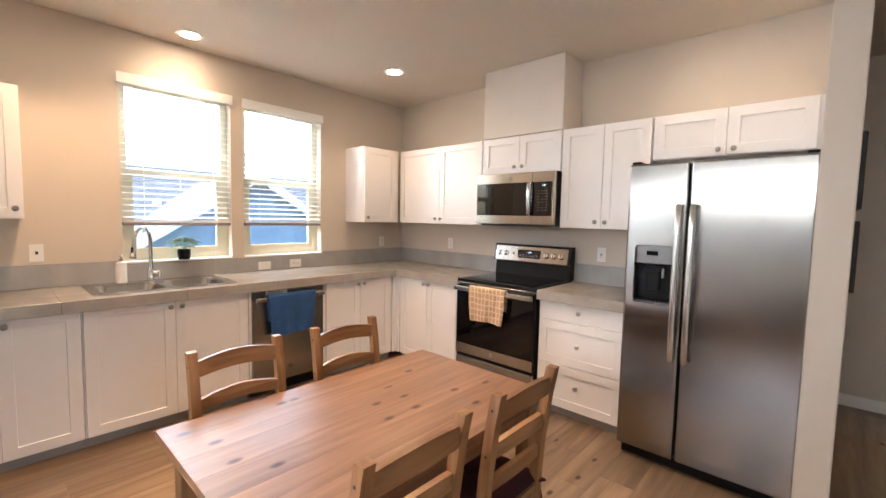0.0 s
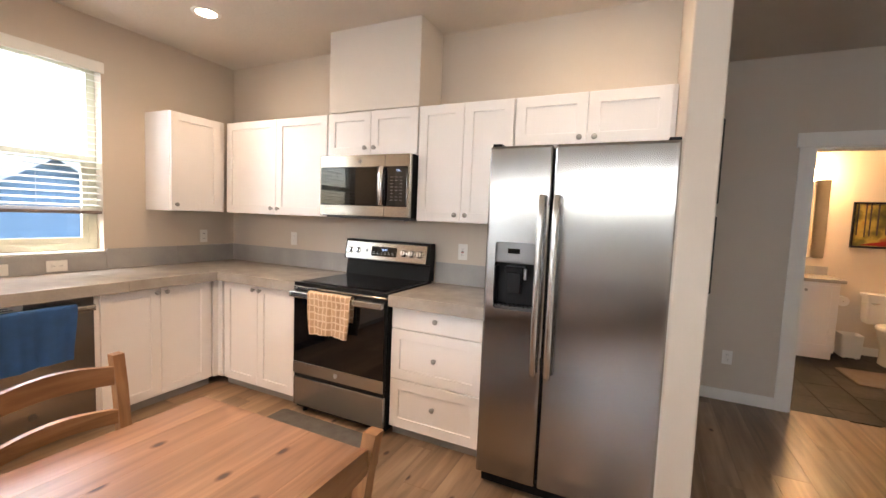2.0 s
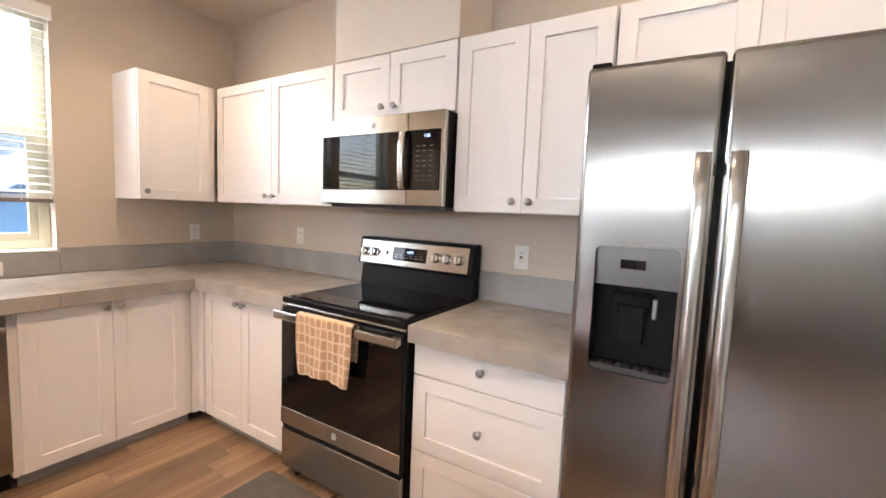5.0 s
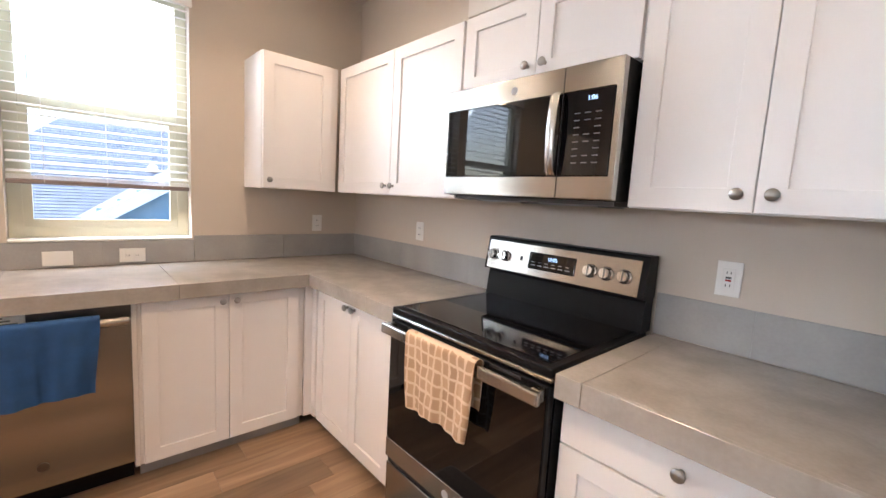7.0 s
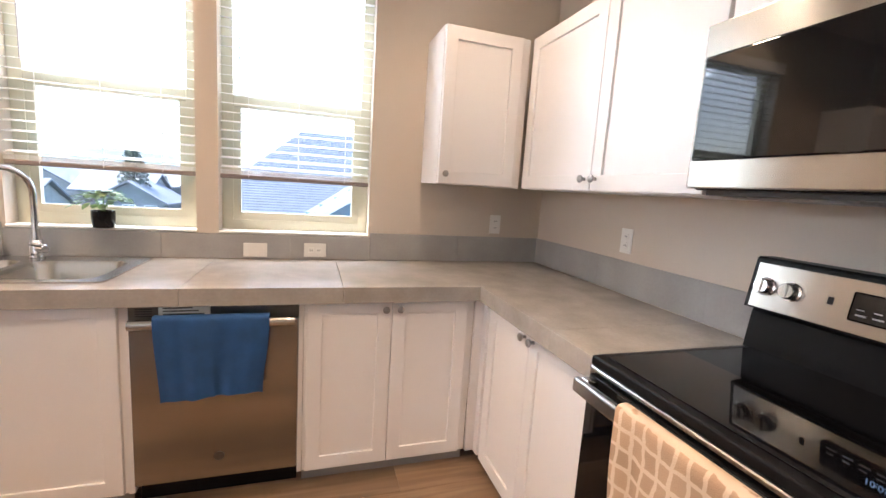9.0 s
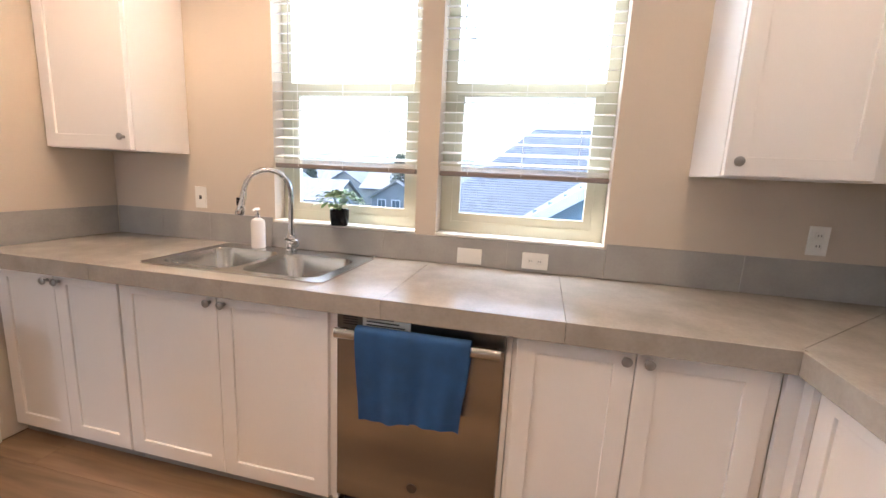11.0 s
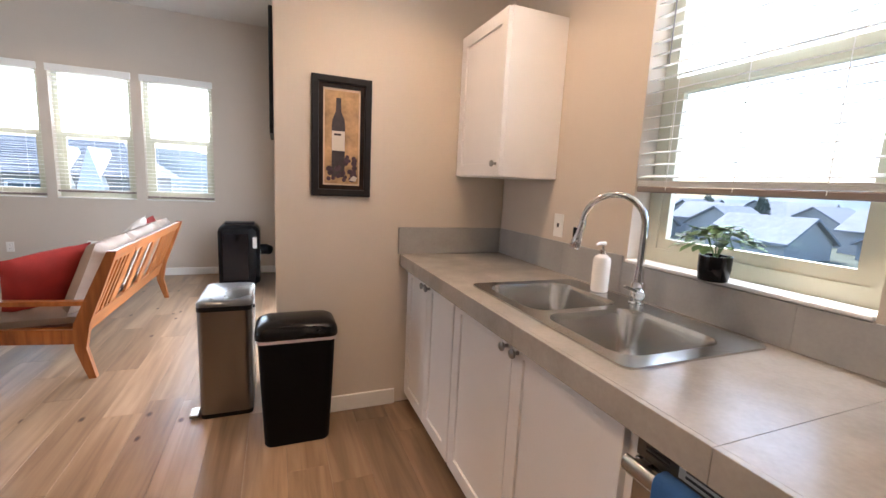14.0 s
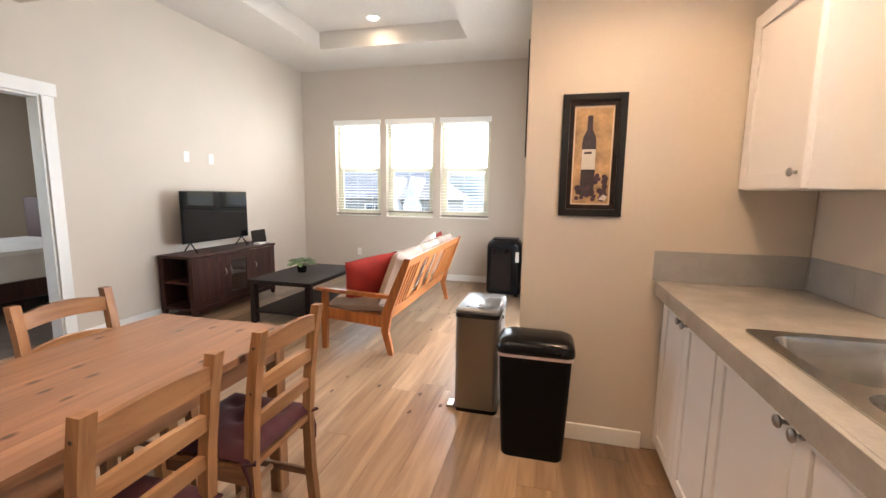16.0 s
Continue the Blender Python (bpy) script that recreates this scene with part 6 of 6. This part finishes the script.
part("louvre", box(0.06, 0.06, 0.746, 0.39, 0.30, 0.756, 0.004), M_BLACK, ac)
for x in (0.06, 0.39):
    for y in (0.06, 0.34):
        part("caster", turn_mesh(lathe([(0.02, -0.012), (0.02, 0.012)], 14), pose(x, y, 0.0205, 0, 90)), M_BLACK, ac)
hs = bmesh.new()
hose = [(-0.0, 0.14, 0.42), (-0.06, 0.14, 0.42), (-0.10, 0.10, 0.40)]
add_tube(hs, hose, [0.065, 0.065, 0.06], 18)
part("hose_collar", hs, M_BLACK, ac)

# ---- bathroom ----
vn = root("bathroom_vanity", pose(4.44, 3.618, 0), "white bathroom vanity with stone top", "vanity")
part("body", box(0, -0.53, 0.09, 1.13, -0.002, 0.86), M_CAB, vn)
part("toe_kick", box(0, -0.47, 0, 1.13, -0.45, 0.09), M_CAB, vn)
vd = part("door", shaker(0.34, 0.72), M_CAB, vn)
vd.matrix_basis = pose(0.78, -0.53, 0.11)
knob(vd, 0.05, 0.66)
vd2 = part("door", shaker(0.34, 0.72), M_CAB, vn)
vd2.matrix_basis = pose(0.43, -0.53, 0.11)
part("worktop", box(-0.005, -0.565, 0.862, 1.17, -0.002, 0.900, 0.004), M_COUNTER, vn, "grey stone worktop")
part("splash", box(0, -0.014, 0.901, 1.17, -0.002, 1.00), M_SPLASH, vn)
mr = root("vanity_mirror", pose(4.50, 3.617, 1.10), "frameless mirror above the vanity", "mirror")
part("glass", box(0, -0.006, 0, 1.06, 0, 0.92), M_MIRROR, mr)
vl = root("vanity_light", pose(5.0, 3.617, 2.09), "warm glass vanity light above the mirror", "wall lamp")
part("back_plate", box(0, -0.02, -0.05, 0.46, 0, 0.03, 0.004), M_NICKEL, vl)
for x in (0.07, 0.23, 0.39):
    part("glass_shade", lathe([(0.05, -0.07), (0.055, 0.0), (0.05, 0.07), (0.046, 0.07), (0.046, -0.07)], 20, pose(x, -0.10, 0.0)), M_BULB, vl, "glowing frosted shade")
    part("arm", box(x - 0.01, -0.10, -0.012, x + 0.01, -0.02, 0.012), M_NICKEL, vl)

tl = root("toilet", pose(6.12, 3.60, 0), "white ceramic toilet with its lid down", "toilet")
smooth(part("tank", loft([[(x, y, z) for x, y in rounded(-0.20 - i, -0.19 - i, 0.20 + i, -0.01, 0.03, 4)] for i, z in ((-0.025, 0.40), (-0.01, 0.45), (0.0, 0.70))]), M_SOAP, tl), 50)
smooth(part("tank_lid", loft([[(x, y, z) for x, y in rounded(-0.215, -0.205, 0.215, -0.005, 0.03, 4)] for z in (0.702, 0.735)]), M_SOAP, tl), 50)
part("flush_lever", box(-0.17, -0.215, 0.63, -0.10, -0.192, 0.645, 0.003), M_CHROME, tl)


def oval(cx, cy, a, b, z, n=28):
    return [(cx + a * math.cos(2 * math.pi * i / n), cy + b * math.sin(2 * math.pi * i / n) * (1.0 if math.sin(2 * math.pi * i / n) > 0 else 1.12), z) for i in range(n)]


smooth(part("bowl", loft([oval(0, -0.36, 0.11, 0.20, 0.0), oval(0, -0.36, 0.105, 0.19, 0.08), oval(0, -0.38, 0.12, 0.19, 0.20), oval(0, -0.42, 0.17, 0.23, 0.34), oval(0, -0.43, 0.185, 0.245, 0.39)]), M_SOAP, tl), 60)
smooth(part("seat_lid", loft([oval(0, -0.43, 0.188, 0.25, 0.392), oval(0, -0.43, 0.192, 0.253, 0.408), oval(0, -0.43, 0.180, 0.24, 0.425)]), M_SOAP, tl), 50)

M_FOREST, fnt, fb = node_material("autumn_woods_print")
fz = noise_node(fnt, 5.5, (1, 1, 0.8), 5)
fr_ = ramp_node(fnt, fz.outputs["Fac"], [(0.3, (0.03, 0.03, 0.008)), (0.45, (0.16, 0.13, 0.02)), (0.55, (0.40, 0.30, 0.05)), (0.68, (0.30, 0.06, 0.02))])
fnt.links.new(fr_.outputs["Color"], fb.inputs["Base Color"])
fp = framed("forest_picture", pose(5.78, 3.619, 1.245), 0.60, 0.525, 0.022, "black framed print of autumn woods over the toilet", M_FOREST, 0.0)
tr = random.Random(3)
for i in range(9):
    x = 0.05 + 0.058 * i + tr.uniform(-0.015, 0.015)
    w = tr.uniform(0.006, 0.016)
    part("painted_trunk", box(x, -0.0075, 0.12 + tr.uniform(0, 0.06), x + w, -0.006, 0.50), M_BOTTLE, fp)
part("painted_path", turn_mesh(disc([(0.08, 0.03), (0.50, 0.03), (0.42, 0.06), (0.30, 0.08), (0.18, 0.06)]), Matrix.Translation((0, -0.0004, 0))), M_REDPILLOW, fp)
cn = root("waste_basket", pose(5.72, 3.33, 0), "small white bathroom waste basket", "trash can")
part("body", loft([[(x, y, z) for x, y in rounded(-i, -i, 0.17 + i, 0.19 + i, 0.02, 3)] for i, z in ((0.0, 0.012), (0.012, 0.27))], True, False), M_WHITE_PLASTIC, cn)
for x in (0.02, 0.13):
    part("foot", box(x, 0.02, 0, x + 0.02, 0.16, 0.012), M_WHITE_PLASTIC, cn)
pr = root("paper_holder", pose(5.571, 3.25, 0.66), "toilet paper roll on the vanity's side", "toilet paper")
smooth(part("roll", turn_mesh(lathe([(0.02, -0.05), (0.055, -0.05), (0.055, 0.05), (0.02, 0.05)], 24), pose(0.07, 0, 0, 90)), M_SOAP, pr))
part("bracket", tube([(0.0, 0.06, 0), (0.07, 0.06, 0), (0.07, -0.06, 0)], 0.007, 8), M_CHROME, pr)
rug = tagged(part("bath_rug", loft([[(x, y, z) for x, y in rounded(5.50 + i, 2.28 + i, 6.6 - i, 2.83 - i, 0.04, 4)] for i, z in ((0, 0.001), (0, 0.010), (0.012, 0.016))]), M_CARPET), "tan bath rug on the tile floor", "rug")

# ---- bedroom seen through the doorway ----
M_SHEET = plain("pale_bedding", (0.62, 0.58, 0.53), 0.9, var=0.08, fine=120)
bd = root("bed", pose(6.3, -5.5, 0), "bed with a dark cherry headboard and pale bedding", "bed")
part("headboard", box(0, 0.0, 0.15, 1.6, 0.06, 1.22, 0.01), M_CHERRY, bd)
part("side_rail", box(0.0, 0.06, 0.22, 0.03, 2.0, 0.40), M_CHERRY, bd)
part("side_rail", box(1.57, 0.06, 0.22, 1.60, 2.0, 0.40), M_CHERRY, bd)
part("mattress", loft([[(x, y, z) for x, y in rounded(0.04 + i, 0.07 + i, 1.56 - i, 2.0 - i, 0.06, 4)] for i, z in ((0.0, 0.40), (0.0, 0.66), (0.03, 0.70))]), M_SHEET, bd)
part("base", box(0.04, 0.07, 0.20, 1.56, 1.98, 0.399), M_DARKGREY, bd)
for x in (0.0, 1.53):
    for y in (0.0, 1.93):
        part("leg", box(x, y, 0, x + 0.07, y + 0.06, 0.22), M_CHERRY, bd)

# ---- outdoors: an upper-floor outlook ----
GZ = -3.6
M_GRASS = plain("lawn_and_street", (0.08, 0.095, 0.065), 0.9, var=0.4, scale=0.08, fine=3)
tagged(part("ground", box(-400, -400, GZ - 0.3, 400, 400, GZ), M_GRASS), "ground of the neighbourhood below the windows", "ground", kind="structure")
M_SIDING = plain("blue_siding", (0.24, 0.335, 0.445), 0.7, var=0.06)
M_SIDING2 = plain("pale_siding", (0.30, 0.30, 0.29), 0.7, var=0.06)
M_SIDING3 = plain("grey_siding", (0.19, 0.205, 0.22), 0.7, var=0.06)
M_ROOF = plain("grey_shingle", (0.135, 0.155, 0.19), 0.9, var=0.25, scale=6, fine=40, bump=0.3)
# far copy of the grey shingle, paled to put haze into the colour
M_ROOF_FAR = plain("haze_paled_shingle", (0.19, 0.20, 0.22), 0.9, var=0.2, scale=2, fine=20)
M_HTRIM = plain("white_house_trim", (0.75, 0.75, 0.74), 0.6)
M_WINGLASS = plain("dark_window_glass", (0.10, 0.13, 0.15), 0.15)


def house_window(parent, m, w, h):
    f = part("window", turn_mesh(plate([(-w / 2 - 0.08, -h / 2 - 0.08), (w / 2 + 0.08, -h / 2 - 0.08), (w / 2 + 0.08, h / 2 + 0.08), (-w / 2 - 0.08, h / 2 + 0.08)], [[(-w / 2, -h / 2), (w / 2, -h / 2), (w / 2, h / 2), (-w / 2, h / 2)]], 0, 0.06), Matrix.Rotation(radians(90), 4, "X")), M_HTRIM, parent)
    f.matrix_basis = m
    part("pane", box(-w / 2, -0.02, -h / 2, w / 2, 0.0, h / 2), M_WINGLASS, f)
    part("bar", box(-0.02, -0.045, -h / 2, 0.02, -0.021, h / 2), M_HTRIM, f)


def gable_solid(bm, x0, x1, y0, y1, z0, z1, zr):
    """A gabled block: the ridge runs along y, over the middle of x."""
    xm = (x0 + x1) / 2
    add_loft(bm, [[(x0, y, z0), (x1, y, z0), (x1, y, z1), (xm, y, zr), (x0, y, z1)] for y in (y0, y1)])
    return bm


# the blue house: local x runs along the facade, -y faces the kitchen
bh = root("neighbour_house", pose(-8.2, 0, GZ, 0, 0, 90), "blue-sided house with grey shingle roof and white trim", "house")
wl = box(-4.4, 0.9, 0, 9.0, 8.5, 3.55)
part("wall", wl, M_SIDING, bh)
part("gable_wall", turn_mesh(gable_solid(bmesh.new(), -1.65, 5.2, -3.0, 1.2, 0, 3.95, 6.0), pose(0, 3.0 - 0.0, 0)), M_SIDING, bh)
for z in [0.2 * k for k in range(18, 30)]:
    half = 3.42 if z < 3.95 else 3.42 * (6.0 - z) / 2.05
    if half > 0.25:
        part("siding_board", box(1.775 - half, -0.018, z, 1.775 + half, -0.001, z + 0.19), M_SIDING, bh)


def hip_roof(x0, x1, y0, y1, z, zr, inset):
    bm = bmesh.new()
    ym = (y0 + y1) / 2
    v = [bm.verts.new(p) for p in ((x0, y0, z), (x1, y0, z), (x1, y1, z), (x0, y1, z), (x0 + inset, ym, zr), (x1 - inset, ym, zr))]
    for q in ((0, 1, 5, 4), (1, 2, 5), (2, 3, 4, 5), (3, 0, 4), (3, 2, 1, 0)):
        bm.faces.new([v[i] for i in q])
    return bm


part("roof", hip_roof(-4.9, 9.5, 0.4, 9.0, 3.5, 6.55, 3.1), M_ROOF, bh)
rs = bmesh.new()
for k in range(46):
    u = k / 46
    y, z = 0.4 + 4.3 * u, 3.5 + 3.05 * u
    add_box(rs, -4.9 + 3.1 * u + 0.05, y - 0.004, z + 0.002, 9.5 - 3.1 * u - 0.05, y + 0.02, z + 0.012)
tagged(part("shingle_courses", rs, M_ROOF, bh), kind="stuff")
for x, y in ((-2.9, 2.4), (0.1, 2.9)):
    part("roof_vent", lathe([(0.12, 0), (0.12, 0.12), (0.06, 0.17), (0, 0.18)], 14, pose(x, y, 3.5 + 3.05 * (y - 0.4) / 4.3)), M_HTRIM, bh)
# gable roof slabs with white rakes
for s in (-1, 1):
    e = Vector((1.775 + s * 3.75, 0, 3.72))
    a = Vector((1.775, 0, 6.1))
    up = Vector((0, 0, 0.12))
    part("gable_roof", add_hull(bmesh.new(), [e + Vector((0, -0.3, 0)), a + Vector((0, -0.3, 0)), a + Vector((0, 4, 0)), e + Vector((0, 4, 0))] + [p + up for p in (e + Vector((0, -0.3, 0)), a + Vector((0, -0.3, 0)), a + Vector((0, 4, 0)), e + Vector((0, 4, 0)))]), M_ROOF, bh)
    lo = Vector((0, 0, -0.16))
    part("rake_board", add_hull(bmesh.new(), [e + Vector((0, -0.36, 0)) + lo, a + Vector((0, -0.36, 0)) + lo, a + Vector((0, -0.305, 0)) + lo, e + Vector((0, -0.305, 0)) + lo] + [p + up for p in (e + Vector((0, -0.36, 0)), a + Vector((0, -0.36, 0)), a + Vector((0, -0.305, 0)), e + Vector((0, -0.305, 0)))]), M_HTRIM, bh)
part("corner_board", box(-1.68, -0.03, 0, -1.52, 0.0, 3.9), M_HTRIM, bh)
for x in (-0.45, 0.75, 1.95):
    house_window(bh, pose(x, -0.02, 3.35), 0.9, 1.0)


def plain_house(x, y, a, w, d, h, rise, siding, seed):
    r = root("far_house", pose(x, y, GZ - 1.0, 0, 0, a), "distant pale-sided house with a grey gabled roof", "house", "far houses")
    part("wall", gable_solid(bmesh.new(), 0, w, 0, d, 0, h, h + rise), siding, r)
    for s in (-1, 1):
        e, p = Vector((w / 2 + s * (w / 2 + 0.4), 0, h - 0.25)), Vector((w / 2, 0, h + rise + 0.05))
        q = [e + Vector((0, -0.4, 0)), p + Vector((0, -0.4, 0)), p + Vector((0, d + 0.4, 0)), e + Vector((0, d + 0.4, 0))]
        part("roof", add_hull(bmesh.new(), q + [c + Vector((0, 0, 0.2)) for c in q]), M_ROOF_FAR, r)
    for zz in (1.6, 4.3):
        for k in range(3 if zz + 0.75 < h else 0):
            house_window(r, pose(w * (0.2 + 0.3 * k), -0.03, zz), 1.0, 1.3)
    return r


# towards the west and south-west
hr = random.Random(2)
for i in range(27):
    far, side = i // 9, i % 9
    x, y = -46 - 13 * far + hr.uniform(-2, 2), -64 + 8.6 * side + 3 * far + hr.uniform(-1.5, 1.5)
    plain_house(x, y, (0, 90)[(i + far) % 2] + hr.uniform(-12, 12), 6.4, 7, 2.7 + 0.5 * far + hr.uniform(-0.3, 0.3), 1.9, (M_SIDING2, M_SIDING2, M_SIDING3)[i % 3], i)
# towards the south
for i, (x, y) in enumerate(((-2, -46), (4, -55), (30, -45), (24, -56), (-14, -52))):
    plain_house(x, y, 180 + hr.uniform(-10, 10) if i % 2 else 176, 9.5, 9, 5.6, 2.6, (M_SIDING3, M_SIDING2)[i % 2], i)

# a long neighbouring house towards the south: a broad roof slope with two steep white gables
sh = root("south_house", pose(6.9, -22.0, GZ), "pale long house with a grey-blue roof and two white gables", "house")
part("wall", box(0.0, -7.0, 0, 13.0, -0.4, 4.65), M_SIDING2, sh)
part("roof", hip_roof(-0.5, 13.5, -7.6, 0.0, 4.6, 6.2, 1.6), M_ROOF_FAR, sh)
sc = bmesh.new()
for k in range(16):
    u = k / 16
    add_box(sc, -0.5 + 1.6 * u + 0.05, -3.8 * u - 0.06, 4.6 + 1.6 * u + 0.004, 13.5 - 1.6 * u - 0.05, -3.8 * u + 0.004, 4.6 + 1.6 * u + 0.03)
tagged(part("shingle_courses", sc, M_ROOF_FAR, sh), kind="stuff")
for gx in (0.75, 1.85):
    part("gable", gable_solid(bmesh.new(), gx, gx + 0.85, -2.2, 0.15, 3.2, 4.2, 5.75), M_HTRIM, sh)
for wx in (3.4, 6.0, 8.6, 11.2):
    house_window(sh, pose(wx, -0.41, 3.7, 0, 0, 180), 1.0, 1.1)

# wooded hills on the skyline
M_HILL = plain("hazy_wooded_hill", (0.13, 0.16, 0.17), 0.9, var=0.3, scale=0.05, fine=0.5)
for hx, hy, hw, hd, hz in ((-30, -190, 90, 22, 11.0), (60, -200, 110, 26, 13.5), (150, -170, 80, 30, 12.0), (-190, -70, 40, 90, 12.0), (-200, 40, 40, 100, 14.0)):
    hb = bmesh.new()
    bmesh.ops.create_grid(hb, x_segments=48, y_segments=20, size=1.0)
    for v in hb.verts:
        e = max(0.0, 1 - v.co.x ** 2) * max(0.0, 1 - v.co.y ** 2)
        v.co.z = hz * e * (1 + 0.35 * noise.noise((v.co.x * 4 + hx, v.co.y * 4, 3.0)) + 0.10 * noise.noise((v.co.x * 23, v.co.y * 23 + hy, 5.0))) - 0.4
        v.co.x, v.co.y = v.co.x * hw, v.co.y * hd
    hill = smooth(part("hill", hb, M_HILL), 80)
    hill.matrix_basis = pose(hx, hy, GZ)
    tagged(hill, "distant wooded hill behind the houses", "hill", kind="structure")

M_CROWN = plain("tree_leaves", (0.10, 0.12, 0.09), 0.8, var=0.4, scale=2)
M_BARK = plain("bark", (0.09, 0.07, 0.05), 0.9)


def tree_mesh(seed, h):
    rnd = random.Random(seed)
    tr_ = bmesh.new()
    add_tube(tr_, [(0, 0, 0), (0.1, 0, h * 0.4), (0, 0.1, h * 0.9)], [0.3, 0.2, 0.05], 8)
    for _ in range(6):
        a, z = rnd.uniform(0, 6.28), h * rnd.uniform(0.3, 0.7)
        add_tube(tr_, [(0.05, 0, z), (1.3 * math.cos(a), 1.3 * math.sin(a), z + 1.0)], [0.09, 0.03], 6)
    verts, faces = [], []
    for _ in range(2200):
        u = rnd.uniform(0.18, 1.0)
        rad = h * 0.27 * (1.12 - u) ** 0.7 * rnd.uniform(0.3, 1.05)
        a = rnd.uniform(0, 6.283)
        c = Vector((rad * math.cos(a), rad * math.sin(a), h * u + rnd.uniform(-0.3, 0.3)))
        n = Vector((rnd.uniform(-1, 1), rnd.uniform(-1, 1), rnd.uniform(-1, 1))).normalized()
        s = n.orthogonal().normalized() * rnd.uniform(0.10, 0.26)
        t = n.cross(s)
        k = len(verts)
        verts += [c - s, c - t * 0.6, c + s, c + t * 0.6]
        faces.append((k, k + 1, k + 2, k + 3))
    cm = bpy.data.meshes.new("crown")
    cm.from_pydata([tuple(v) for v in verts], [], faces)
    cm.materials.append(M_CROWN)
    return tr_, cm


tr0 = random.Random(21)
TREES = [(-64 + tr0.uniform(-6, 6), -52 + 4.6 * k, tr0.uniform(0.50, 0.78)) for k in range(13)] + [(-50, -19.5, 0.86), (-70, 12, 0.8), (-4, -74, 0.8), (-12, -70, 0.75), (40, -80, 0.85)]
first_tree = None
for i, (x, y, s) in enumerate(TREES):
    if first_tree is None:
        trunk, crown = tree_mesh(1, 9.5)
        first_tree = root("far_tree", pose(x, y, GZ - 1.2), "distant leafy green tree between houses", "tree", "far trees")
        first_tree.scale = (s, s, s)
        part("trunk", trunk, M_BARK, first_tree)
        co = new("crown", crown)
        co.parent = first_tree
    else:
        c = copy_thing(first_tree, pose(x, y, GZ - 1.2, 0, 0, 67 * i))
        c.scale = (s, s, s)

# ---- floor pieces ----
PW, PL = 0.182, 1.22
plank_mesh = {}


def plank(x0, x1, y0, y1, parent, count):
    key = (round(x1 - x0, 3), round(y1 - y0, 3))
    g = 0.0004
    if key not in plank_mesh:
        bm = box(g, g, -0.0095, key[0] - g, key[1] - g, 0.0, 0.0006)
        ob = part("plank", bm, M_FLOOR, parent)
        plank_mesh[key] = ob
    else:
        ob = share("plank", plank_mesh[key], parent, Matrix())
    ob.matrix_basis = pose(x0, y0, 0)
    return ob


pr_ = random.Random(12)
x = 0.0
n = 0
while x < 6.5:
    lo, hi = (-7.63, 1.28) if x < 5.12 else (-0.68, 1.28)
    lo = -3.73 if x + PW < 1.30 else lo
    y = hi + pr_.uniform(0.0, PL)
    while y > lo:
        a, b = max(lo, y - PL), min(hi, y)
        skip = x + PW < 0.5 or (b > -0.5 and a > -0.5 and x + PW < 3.7)
        if b - a > 0.02 and not skip:
            plank(x, min(x + PW, 6.5), round(a, 2), round(b, 2), floor, n)
            n += 1
        y -= PL
    x += PW

bt = random.Random(7)
tw, tlen = 0.305, 0.61
i = 0
x = 4.42
while x < 7.05:
    y = 1.30 - (i % 3) * 0.2
    while y < 3.61:
        a, b = max(1.285, y), min(3.618, y + tlen)
        if b - a > 0.02:
            t = part("tile", box(x + 0.002, a + 0.002, -0.0095, min(x + tw, 7.07) - 0.002, b - 0.002, 0.0, 0.001), M_BATHTILE, bath_floor)
        y += tlen
    x += tw
    i += 1
